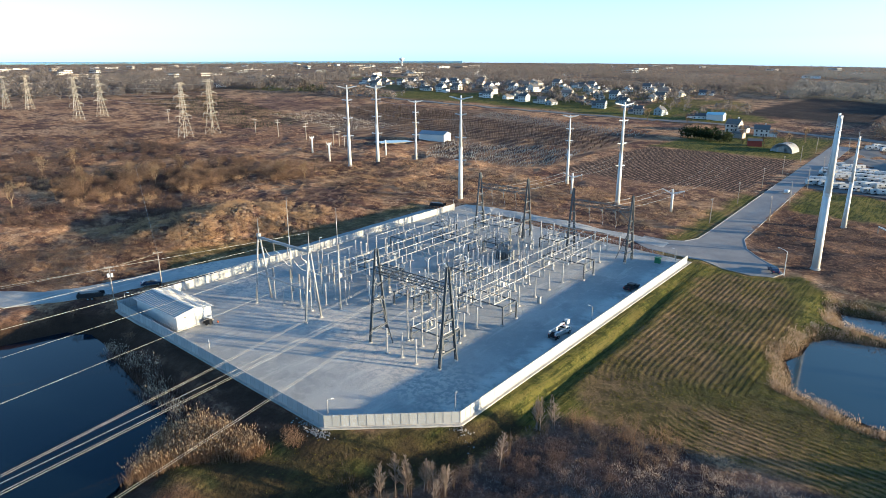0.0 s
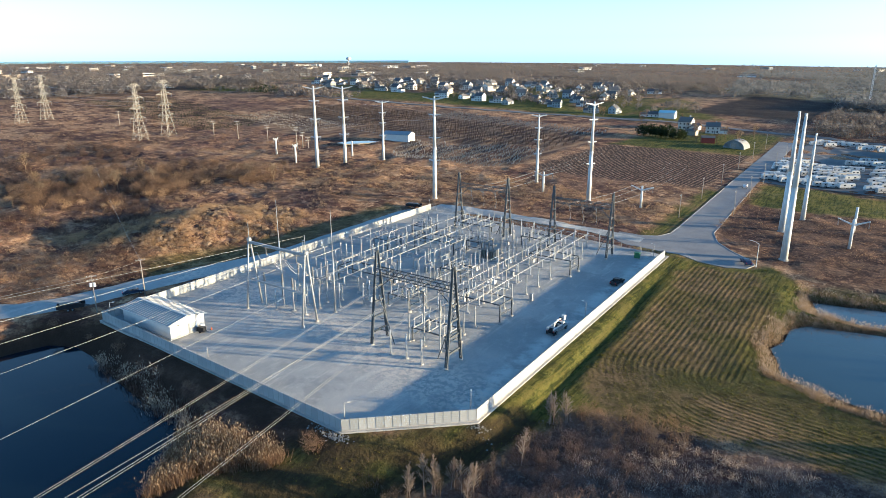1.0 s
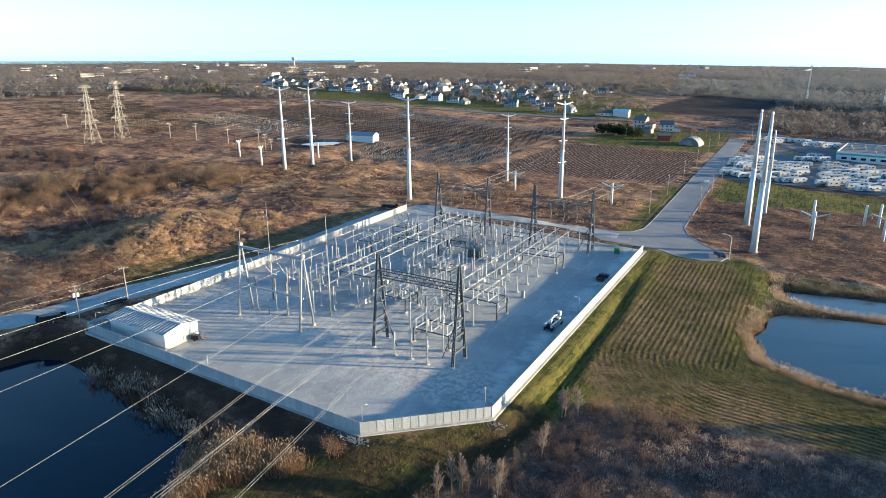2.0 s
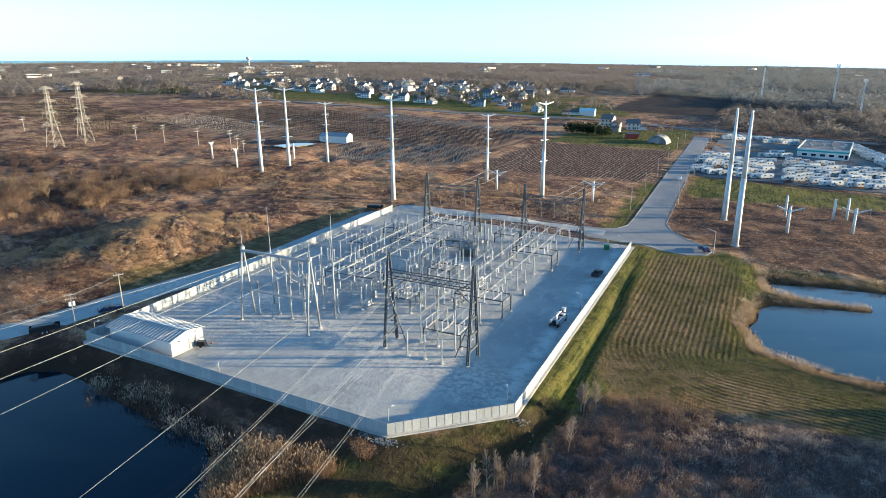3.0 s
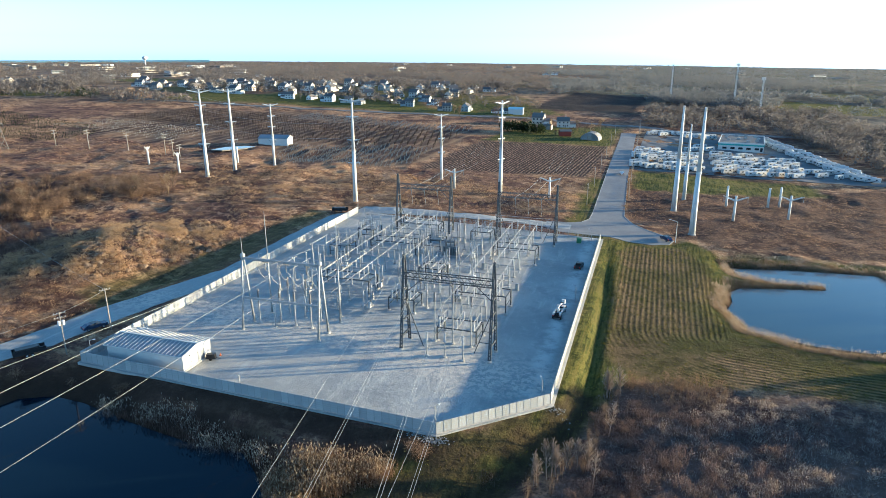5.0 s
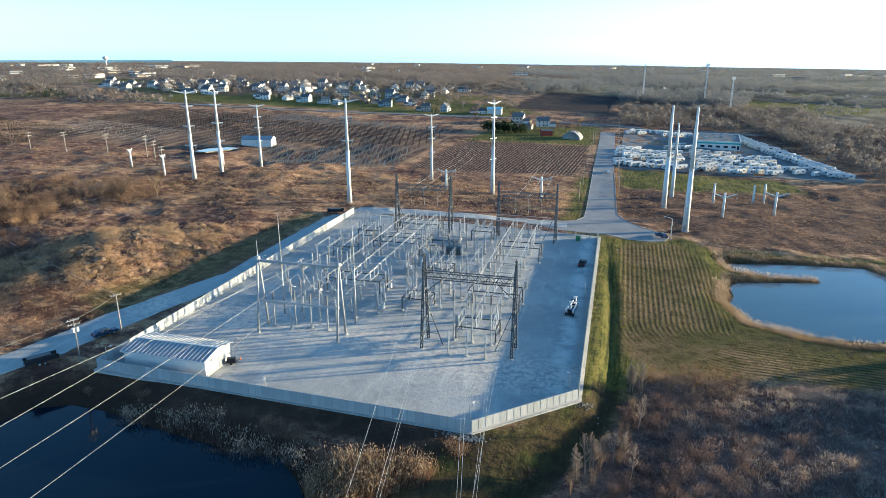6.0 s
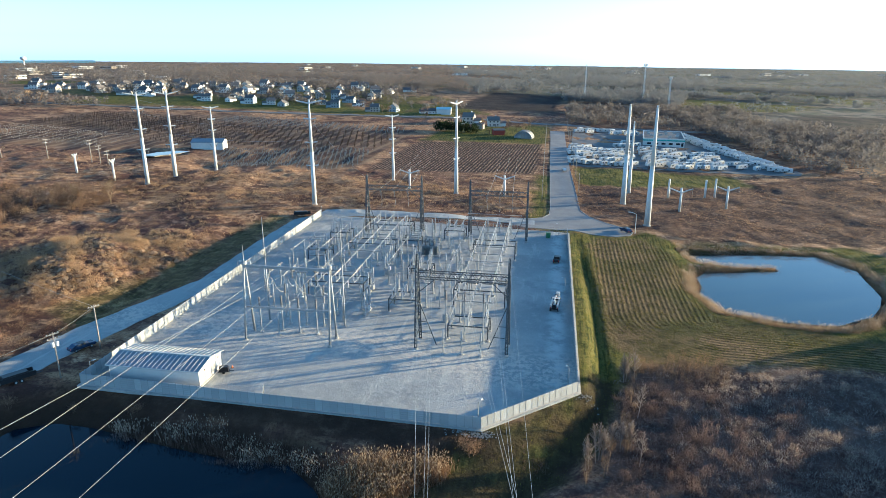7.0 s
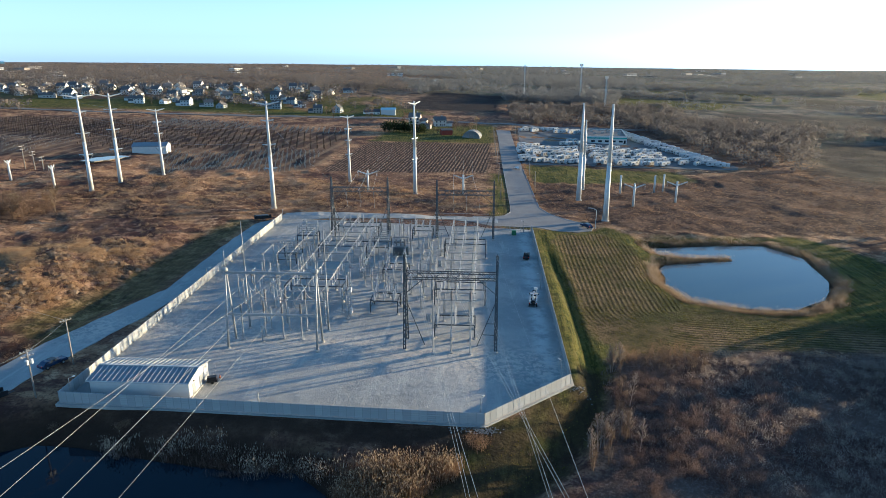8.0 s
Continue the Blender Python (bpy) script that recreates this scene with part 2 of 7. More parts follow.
M_GROUND, M_GRAVEL, M_ROAD, M_WATER = ground_material(), gravel_material(), asphalt_material(), water_material()
M_PALE_ROAD = asphalt_material("sun bleached asphalt", 1.55)
M_STILL = water_material("still pale water", 0.8)
M_PEAT = water_material("dark peaty water", 0.24)
M_PANEL = panel_material()
M_STEEL = plain("galvanised steel", (0.29, 0.30, 0.305), 0.55, 0.25, 0.18, 2.0)
M_DARK_STEEL = plain("weathered dark steel", (0.075, 0.083, 0.092), 0.6, 0.3, 0.25, 2.0)
M_ALU = plain("aluminium tube", (0.34, 0.34, 0.33), 0.45, 0.35, 0.1, 2.0)
M_WHITE_STEEL = plain("pale weathered steel pole", (0.52, 0.53, 0.52), 0.6, 0.1, 0.12, 0.6)
M_PORCELAIN = plain("grey porcelain", (0.34, 0.35, 0.36), 0.35, 0.0, 0.15, 3.0)
M_BROWN = plain("dark grey porcelain", (0.17, 0.165, 0.16), 0.3, 0.0, 0.2, 3.0)
M_CONCRETE = plain("concrete", (0.36, 0.35, 0.33), 0.9, 0.0, 0.2, 1.5)
M_STONE = plain("broken grey stone", (0.20, 0.195, 0.185), 0.95, 0.0, 0.3, 2.0)
M_WHITE = plain("white painted metal", (0.52, 0.515, 0.50), 0.6, 0.0, 0.07, 0.7)
M_ROOF_METAL = plain("blue grey roof metal", (0.20, 0.23, 0.26), 0.4, 0.4, 0.12, 0.6)
M_SEAM = plain("pale roof seam metal", (0.36, 0.36, 0.35), 0.5, 0.2, 0.1, 1.0)
M_WOOD = plain("weathered pole wood", (0.27, 0.245, 0.215), 0.9, 0.0, 0.25, 2.5)
M_BLACK = plain("black enamel", (0.02, 0.021, 0.024), 0.35, 0.0, 0.3, 2.0)
M_RUBBER = plain("tyre rubber", (0.025, 0.025, 0.026), 0.9, 0.0, 0.2, 4.0)
M_GLASS = plain("dark window glass", (0.02, 0.025, 0.032), 0.08, 0.0, 0.2, 1.0)
M_GREEN = plain("grey enamel", (0.19, 0.20, 0.20), 0.5, 0.0, 0.15, 1.5)
M_TEAL = plain("teal painted band", (0.10, 0.30, 0.28), 0.6, 0.0, 0.1, 1.0)
M_WIRE = plain("bare aluminium conductor", (0.40, 0.40, 0.38), 0.4, 0.5, 0.1, 3.0)
M_BLUE = plain("dark blue car paint", (0.03, 0.045, 0.09), 0.25, 0.2, 0.15, 1.0)
M_RED = plain("red lamp plastic", (0.4, 0.03, 0.02), 0.4, 0.0, 0.1, 2.0)
M_ORANGE = plain("faded orange plastic", (0.5, 0.14, 0.03), 0.5, 0.0, 0.1, 2.0)
M_TAR = plain("flat roof membrane", (0.16, 0.155, 0.15), 0.9, 0.0, 0.25, 0.3)
M_YELLOW_GREEN = plain("safety green enamel", (0.06, 0.15, 0.07), 0.5, 0.0, 0.1, 2.0)
M_HOUSE = by_object("house siding", [(0.0, (0.68, 0.66, 0.62)), (0.3, (0.45, 0.40, 0.33)), (0.55, (0.74, 0.74, 0.73)), (0.75, (0.22, 0.26, 0.29)), (1.0, (0.33, 0.27, 0.21))])
M_SHINGLE = by_object("roof shingle", [(0.0, (0.10, 0.10, 0.105)), (0.5, (0.16, 0.14, 0.125)), (1.0, (0.075, 0.078, 0.085))], 0.9)
M_CARAVAN = by_object("caravan shell", [(0.0, (0.40, 0.41, 0.41)), (0.6, (0.54, 0.54, 0.54)), (1.0, (0.33, 0.32, 0.30))], 0.45)
M_TWIG = stems("bare twigs", [(0.0, (0.061, 0.045, 0.033)), (0.5, (0.119, 0.088, 0.063)), (1.0, (0.194, 0.148, 0.108))])
M_PALE_TWIG = stems("pale bare twigs", [(0.0, (0.19, 0.15, 0.11)), (0.5, (0.32, 0.26, 0.19)), (1.0, (0.47, 0.39, 0.29))])
# both far woods greyed in place of distance haze, the second also blued
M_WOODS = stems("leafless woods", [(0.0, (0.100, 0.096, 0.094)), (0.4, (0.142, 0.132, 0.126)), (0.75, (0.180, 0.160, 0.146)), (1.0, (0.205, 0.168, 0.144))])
M_HAZED_WOODS = stems("grey leafless woods", [(0.0, (0.104, 0.114, 0.122)), (0.4, (0.144, 0.152, 0.158)), (0.75, (0.176, 0.180, 0.182)), (1.0, (0.200, 0.186, 0.172))])
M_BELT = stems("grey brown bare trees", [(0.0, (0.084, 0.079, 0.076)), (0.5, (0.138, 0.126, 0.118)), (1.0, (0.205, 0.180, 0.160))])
# galvanised steel with the warm tint of sunlight put into its colour
M_PYLON = plain("sunlit galvanised lattice", (0.27, 0.255, 0.22), 0.6, 0.1, 0.12, 1.0)
M_REED = stems("dry reeds", [(0.0, (0.085, 0.055, 0.033)), (0.5, (0.215, 0.148, 0.085)), (1.0, (0.42, 0.335, 0.225))])
M_RUST = stems("rusty twigs", [(0.0, (0.085, 0.055, 0.038)), (0.5, (0.165, 0.108, 0.068)), (1.0, (0.28, 0.195, 0.125))])
M_STRAW = stems("dry brush", [(0.0, (0.095, 0.057, 0.038)), (0.45, (0.170, 0.108, 0.068)), (0.75, (0.250, 0.165, 0.100)), (1.0, (0.38, 0.265, 0.16))])
M_SCRUB = stems("grey brown scrub", [(0.0, (0.050, 0.038, 0.033)), (0.5, (0.112, 0.090, 0.076)), (1.0, (0.27, 0.225, 0.19))])
M_THORN = stems("purple grey thorn twigs", [(0.0, (0.050, 0.034, 0.031)), (0.5, (0.112, 0.078, 0.068)), (1.0, (0.22, 0.165, 0.14))])
M_GRASS = stems("grass blades", [(0.0, (0.036, 0.046, 0.009)), (0.6, (0.100, 0.098, 0.018)), (1.0, (0.200, 0.165, 0.036))])
M_CONIFER = stems("conifer needles", [(0.0, (0.012, 0.02, 0.010)), (0.6, (0.028, 0.04, 0.018)), (1.0, (0.05, 0.06, 0.025))])
M_SHRUB = stems("purple brown shrubs", [(0.0, (0.050, 0.034, 0.028)), (0.5, (0.108, 0.073, 0.056)), (1.0, (0.19, 0.132, 0.100))])
M_HAY = stems("tan bleached grass", [(0.0, (0.20, 0.12, 0.062)), (0.5, (0.38, 0.25, 0.135)), (1.0, (0.54, 0.40, 0.235))])
M_HUMMOCK = stems("tussock grass", [(0.0, (0.10, 0.064, 0.042)), (0.4, (0.18, 0.122, 0.077)), (0.75, (0.29, 0.205, 0.132)), (1.0, (0.43, 0.335, 0.225))])
M_GREY_TWIG = stems("grey dead stems", [(0.0, (0.11, 0.088, 0.076)), (0.5, (0.23, 0.188, 0.160)), (1.0, (0.40, 0.34, 0.29))])
M_SLEEVE = plain("pale tree sleeve", (0.40, 0.36, 0.30), 0.8, 0.0, 0.15, 2.0)


# ---------------- building helpers ----------------
class Shape:
    """Collects simple solids into one mesh."""

    def __init__(self):
        self.v, self.f = [], []

    def add(self, verts, faces):
        n = len(self.v)
        self.v += [tuple(p) for p in verts]
        self.f += [tuple(i + n for i in q) for q in faces]
        return self

    def box(self, c, s, rz=0.0, top=1.0):
        ca, sa = math.cos(radians(rz)), math.sin(radians(rz))
        out = []
        for k, z in ((1.0, -0.5), (top, 0.5)):
            for x, y in ((-0.5, -0.5), (0.5, -0.5), (0.5, 0.5), (-0.5, 0.5)):
                px, py = x * s[0] * k, y * s[1] * k
                out.append((c[0] + px * ca - py * sa, c[1] + px * sa + py * ca, c[2] + z * s[2]))
        return self.add(out, [(3, 2, 1, 0), (4, 5, 6, 7), (0, 1, 5, 4), (1, 2, 6, 5), (2, 3, 7, 6), (3, 0, 4, 7)])

    def tube(self, a, b, r, r2=None, n=6, caps=True):
        a, b = Vector(a), Vector(b)
        r2 = r if r2 is None else r2
        d = (b - a).normalized()
        u = d.cross(Vector((0, 0, 1)) if abs(d.z) < 0.9 else Vector((1, 0, 0))).normalized()
        w = d.cross(u)
        ring = [(math.cos(2 * math.pi * (i + 0.5) / n), math.sin(2 * math.pi * (i + 0.5) / n)) for i in range(n)]
        out = [a + (u * x + w * y) * r for x, y in ring] + [b + (u * x + w * y) * r2 for x, y in ring]
        faces = [(i, (i + 1) % n, n + (i + 1) % n, n + i) for i in range(n)]
        if caps:
            faces += [tuple(reversed(range(n))), tuple(range(n, 2 * n))]
        return self.add(out, faces)

    def lathe(self, base, profile, n=8):
        """profile: (radius, height) pairs, turned round the upright through base."""
        out, faces = [], []
        for r, z in profile:
            out += [(base[0] + r * math.cos(2 * math.pi * i / n), base[1] + r * math.sin(2 * math.pi * i / n), base[2] + z) for i in range(n)]
        for k in range(len(profile) - 1):
            faces += [(k * n + i, k * n + (i + 1) % n, (k + 1) * n + (i + 1) % n, (k + 1) * n + i) for i in range(n)]
        faces += [tuple(reversed(range(n))), tuple(range((len(profile) - 1) * n, len(profile) * n))]
        return self.add(out, faces)

    def prism(self, outline, x0, x1):
        """An outline in y and z, drawn along x."""
        n = len(outline)
        out = [(x0, y, z) for y, z in outline] + [(x1, y, z) for y, z in outline]
        return self.add(out, [tuple(reversed(range(n))), tuple(range(n, 2 * n))] + [(i, (i + 1) % n, n + (i + 1) % n, n + i) for i in range(n)])

    def line(self, pts, r, n=4):
        """A bent rod of one piece."""
        pts = [Vector(p) for p in pts]
        out, faces = [], []
        for k, p in enumerate(pts):
            d = (pts[min(k + 1, len(pts) - 1)] - pts[max(k - 1, 0)]).normalized()
            u = d.cross(Vector((0, 0, 1)) if abs(d.z) < 0.95 else Vector((1, 0, 0))).normalized()
            w = d.cross(u)
            out += [p + (u * math.cos(2 * math.pi * i / n) + w * math.sin(2 * math.pi * i / n)) * r for i in range(n)]
        for k in range(len(pts) - 1):
            faces += [(k * n + i, k * n + (i + 1) % n, (k + 1) * n + (i + 1) % n, (k + 1) * n + i) for i in range(n)]
        faces += [tuple(reversed(range(n))), tuple(range((len(pts) - 1) * n, len(pts) * n))]
        return self.add(out, faces)

    def data(self, name, mat, smooth=False):
        me = bpy.data.meshes.new(name)
        me.from_pydata(self.v, [], self.f)
        me.materials.append(mat)
        if smooth:
            me.polygons.foreach_set("use_smooth", [True] * len(me.polygons))
        me.update()
        return me


def part(name, shape, mat, parent=None, label="", smooth=False):
    ob = new(name, shape.data(name, mat, smooth) if isinstance(shape, Shape) else shape)
    if parent is not None:
        ob.parent = parent
    return tagged(ob, label)


def again(ob, parent, m):
    """One more part on the mesh of ob."""
    o = new(ob.name.split(".")[0], ob.data)
    o.parent = parent
    o.matrix_basis = m
    return o


def thing(name, label, category, m=None, group=""):
    ob = new(name)
    ob.empty_display_size = 0.5
    if m is not None:
        ob.matrix_basis = m
    return tagged(ob, label, category, group)


def raw_mesh(name, verts, faces, mat, label, kind="stuff", category="", smooth=False):
    me = bpy.data.meshes.new(name)
    me.from_pydata(verts, [], faces)
    me.materials.append(mat)
    if smooth:
        me.polygons.foreach_set("use_smooth", [True] * len(me.polygons))
    me.update()
    return tagged(new(name, me), label, category, kind=kind)


# ---------------- the lie of the land ----------------
FENCE = [(-161.3, 63.0), (-80.5, 62.8), (-62.9, 79.4), (-63.7, 192.6), (-160.2, 197.5)]
PAD = [(-161.9, 62.4), (-80.3, 62.2), (-62.2, 79.0), (-62.8, 194.4), (-161.0, 199.6)]
POND_EAST = [(-21, 190), (0, 194), (22, 195), (30, 180), (27, 155), (18, 139), (5, 131), (-7, 131), (-21, 137), (-25, 150), (-23, 165), (-20, 170),
             (-9, 172.5), (4, 175.5), (5, 177.5), (4, 179.5), (-8, 178.5), (-19, 181)]
POND_WEST = [(-172, 40), (-169, 53), (-163, 56), (-154, 56), (-140, 52.5), (-124, 51), (-113, 50.5), (-106, 45), (-101, 39), (-96, 33), (-92, 22), (-95, -30), (-160, -40), (-190, 0)]
LEVEL_EAST, LEVEL_WEST = -3.3, -3.5
TRACK = [(-266.0, -10.0), (-211.0, 25.0), (-185.1, 45.9), (-178.2, 57.7), (-174.4, 67.3), (-172.0, 79.3), (-169.0, 93.3), (-166.1, 103.4), (-164.2, 113.3), (-163.5, 127.3), (-163.5, 161.1), (-161.7, 185.0), (-156.3, 199.0), (-138.7, 201.4), (-116.2, 203.1), (-94.7, 204.8), (-76.1, 204.4),
         (-76.1, 210.7), (-94.7, 211.1), (-116.2, 209.5), (-138.7, 207.8), (-160.2, 205.1), (-167.3, 187.8), (-169.7, 160.9), (-169.7, 122.1), (-173.4, 111.1), (-177.8, 97.0), (-180.8, 87.0), (-182.7, 77.0), (-185.2, 65.0), (-190.2, 54.7), (-217.9, 35.9), (-273.0, 0.0)]
DITCH = [(-175, 84), (-196, 92), (-190, 108), (-186, 125), (-185, 145), (-183, 165), (-178, 190), (-169, 192), (-170.5, 165), (-170.5, 128), (-174, 112), (-178, 98)]
FOOTPATHS = [[(-262, 172), (-230, 180), (-209, 189), (-177, 200), (-166, 205)], [(-222, 186), (-224, 211), (-233, 246), (-236, 262)]]
SWALE = [(-61.5, 193), (-59.2, 165), (-57.9, 143), (-57.2, 105), (-57.3, 88), (-60.6, 74), (-66.5, 60), (-74, 50), (-82, 42)]


def sdf(x, y, poly):
    """Distance to a polygon's edge, negative inside."""
    best, inside = np.full(np.shape(x), 1e9), np.zeros(np.shape(x), bool)
    for (ax, ay), (bx, by) in zip(poly, poly[1:] + poly[:1]):
        ex, ey = bx - ax, by - ay
        t = np.clip(((x - ax) * ex + (y - ay) * ey) / (ex * ex + ey * ey), 0, 1)
        best = np.minimum(best, np.hypot(x - ax - t * ex, y - ay - t * ey))
        cross = ((ay > y) != (by > y)) & (x < ex * (y - ay) / (ey if abs(ey) > 1e-9 else 1e-9) + ax)
        inside ^= cross
    return np.where(inside, -best, best)


def off_line(x, y, pts):
    best = np.full(np.shape(x), 1e9)
    for (ax, ay), (bx, by) in zip(pts[:-1], pts[1:]):
        ex, ey = bx - ax, by - ay
        t = np.clip(((x - ax) * ex + (y - ay) * ey) / (ex * ex + ey * ey), 0, 1)
        best = np.minimum(best, np.hypot(x - ax - t * ex, y - ay - t * ey))
    return best


def step(v, lo, hi):
    t = np.clip((v - lo) / (hi - lo), 0, 1)
    return t * t * (3 - 2 * t)


def ripple(x, y, s):
    """A cheap smooth unevenness between about -1 and 1."""
    return (np.sin(x / s + 1.7 * np.sin(y / (s * 1.3))) + np.sin(y / (s * 0.8) + 1.3 * np.sin(x / (s * 0.9) + 2)) + np.sin((x + y) / (s * 0.55) + 4)) / 3


LATTICE = np.random.default_rng(5).uniform(-1, 1, (256, 256))


def vnoise(x, y, s):
    """Smooth irregular lumps about s metres apart, between -1 and 1."""
    u, v = np.asarray(x, float) / s, np.asarray(y, float) / s
    i, j = np.floor(u).astype(int), np.floor(v).astype(int)
    fu, fv = u - i, v - j
    fu, fv = fu * fu * (3 - 2 * fu), fv * fv * (3 - 2 * fv)
    a, b, c, d = LATTICE[i % 256, j % 256], LATTICE[(i + 1) % 256, j % 256], LATTICE[i % 256, (j + 1) % 256], LATTICE[(i + 1) % 256, (j + 1) % 256]
    return (a * (1 - fu) + b * fu) * (1 - fv) + (c * (1 - fu) + d * fu) * fv


def pad_z(x, y):
    """The yard's fall: it rises to the north and to the west."""
    return 0.018 * (np.asarray(y, float) - 77.5) - 0.018 * (np.asarray(x, float) + 80)


def lay(x, y):
    """From the yard's own plan grid to the ground."""
    return -1.754 + 0.9783 * x, 3.27 + 0.0312 * x + 0.9936 * y


def height(x, y):
    x, y = np.asarray(x, float), np.asarray(y, float)
    r = np.hypot(x + 80, y - 60)
    k = np.minimum(1, 760 / np.maximum(r, 1))
    cx, cy = -80 + (x + 80) * k, 60 + (y - 60) * k
    z = -6.55 - 0.033 * cx + 0.028 * cy
    az = np.degrees(np.arctan2(y, x + 40))
    z = z + np.interp(az, [40, 70, 95, 115, 135, 170], [-0.0085, -0.0078, -0.0042, -0.0012, 0.0012, 0.0018]) * np.maximum(0, r - 760)
    rough = np.where((y > 212) & (x > -172) & (x < -72) & (y > 285), 0.15, 1.0) * step(r, 40, 90)
    rough = rough * np.where((x > -200) & (x < -160) & (y > 70) & (y < 200), 0.2 + 0.8 * step(sdf(x, y, DITCH), -2, 6), 1.0)
    rough = rough * np.where((x > -110) & (x < -20) & (y > 180) & (y < 500), step(sdf(x, y, ROAD), 0, 9), 1.0)
    z = z + rough * (0.55 * vnoise(x, y, 17.0) + 0.32 * vnoise(x, y, 7.5) + 0.27 * vnoise(x, y, 3.8)) * np.where((x > -62) & (y > 96) & (x < 60) & (y < 200), 0.25, 1.0) + 2.0 * ripple(x, y, 260.0) * step(r, 500, 1400)
    west = (1 - step(x, -206, -186)) * (1 - step(r, 300, 420))
    z = z + west * (0.9 * vnoise(x, y, 31.0) + 0.45 * vnoise(x, y, 9.0) + 0.4 * vnoise(x + 31, y, 4.4))
    z = z - 1.7 * np.exp(-((x + 181) / 8) ** 2) * step(y, 60, 84) * (1 - step(y, 165, 190))
    z = z + (5.6 + 1.5 * vnoise(x, y, 7.5)) * np.exp(-((x + 209) / 15) ** 2 - ((y - 121) / 24) ** 2)
    z = z - 2.2 * np.exp(-((x + 244) / 13) ** 2 - ((y - 98) / 20) ** 2)
    d = sdf(x, y, PAD)
    z = np.where(d < 0, pad_z(x, y) - 0.25, pad_z(x, y) * (1 - step(d, 0, 10)) + z * step(d, 0, 10) - 0.25 * (1 - step(d, 0, 2)))
    e = np.where(x < -150, sdf(x, y, TRACK), 1e3)
    lane = (1 - step(e, 0, 6)) * step(y, 30, 62) * (1 - step(y, 150, 180))
    z = np.where(d < 0, z, z * (1 - lane) + (pad_z(x, y) - 0.35) * lane)
    south = 1 - step(y, 78, 104)
    z = z - (1.35 + 1.0 * south) * np.exp(-(off_line(x, y, SWALE) / (1.35 + 2.2 * south)) ** 2) * step(d, 1, 4)
    for poly, level in ((POND_EAST, LEVEL_EAST), (POND_WEST, LEVEL_WEST)):
        e = sdf(x, y, poly)
        z = np.where(e < 9, np.minimum(z, (level - 0.7) * (1 - step(e, -2, 9)) + z * step(e, -2, 9)), z)
    return z


def gz(x, y):
    return float(height(x, y))


def on_ground(x, y, rz=0.0, dz=0.0):
    return pose(x, y, gz(x, y) + dz, 0, 0, rz)


def on_pad(x, y, rz=0.0, up=0.0):
    px, py = lay(x, y)
    return pose(px, py, float(pad_z(px, py)) + up, 0, 0, rz)


def spread(parts):
    out = [parts[0][0]]
    for a, b, s in parts:
        n = max(1, round((b - a) / s))
        out += [a + (b - a) * (i + 1) / n for i in range(n)]
    return np.array(out)


ROAD = [(-73.6, 470), (-72.9, 442), (-71.7, 313), (-70.2, 232), (-70.4, 222), (-73, 216), (-78, 213), (-86, 212.5), (-86, 204.5), (-79, 199.0), (-64.5, 198.4), (-61, 199.5), (-55, 197.2), (-46, 196.8), (-40.5, 199.5),
        (-39, 204), (-42, 209), (-48, 214), (-54, 221), (-57.8, 231), (-60.7, 316), (-62.5, 445), (-62.7, 470)]
LOT = [(-60, 333), (30, 334), (66, 343), (70, 352), (40, 440), (30, 492), (-56, 486)]
FIELD = [(-168, 287), (-80, 303), (-78, 400), (-160, 390)]
FIELD_FAR = [(-170, 600), (-70, 590), (-60, 780), (-150, 800)]
PASTURES = [[(60, 690), (170, 700), (240, 800), (90, 830)], [(150, 900), (420, 860), (460, 1010), (180, 1060)], [(500, 960), (900, 900), (980, 1150), (560, 1200)], [(-330, 900), (-190, 880), (-160, 1000), (-300, 1040)], [(-900, 760), (-760, 720), (-700, 800), (-840, 860)], [(230, 1250), (700, 1260), (760, 1500), (280, 1520)]]
FIELDS_EAST = [[(105, 335), (250, 330), (330, 455), (175, 470)], [(120, 560), (420, 520), (520, 640), (180, 690)], [(-20, 900), (160, 860), (200, 980), (0, 1040)], [(300, 760), (620, 700), (700, 900), (360, 960)]]
NURSERY = [(-238, 270), (-182, 286), (-172, 300), (-172, 420), (-330, 470), (-460, 440), (-420, 300), (-320, 290), (-285, 320)]
VILLAGE = [(-620, 560), (-480, 560), (-300, 540), (-170, 600), (-180, 690), (-300, 770), (-560, 740)]
GREENS = [[(-731, 490), (-641, 508), (-610, 477), (-675, 440)], [(-178, 640), (-150, 600), (-130, 560), (-240, 560), (-250, 600)], [(-520, 500), (-160, 520), (-150, 560), (-260, 560), (-300, 640), (-520, 570)], [(-57, 285), (-30, 282), (30, 300), (26, 326), (-58, 330)], [(-160, 392), (-76, 403), (-75, 500), (-150, 470)],
          [(-78, 214), (-71, 218), (-71, 300), (-78, 300)], [(-74, 198), (-62, 194), (-62, 199), (-74, 201)]]
CROP = [(-56, 190), (-36, 196), (-31, 186), (-27, 168), (-28, 142), (-20, 131), (6, 124), (40, 128), (80, 140), (80, 112), (10, 106), (-20, 103), (-45, 97), (-54.5, 104)]
LAWN = [(-65, 196), (-45, 197), (-34, 204), (-25, 195), (40, 205), (60, 170), (60, 120), (10, 110), (-46, 98), (-54, 84), (-60, 66), (-70, 50), (-92, 38), (-98, 46), (-84, 60), (-67, 73), (-65, 90)]
SCRUB = [(-52, 92), (-46, 97), (-20, 102), (10, 105), (90, 112), (140, 60), (120, -60), (-60, -60), (-70, 30), (-58, 62), (-54, 80)]


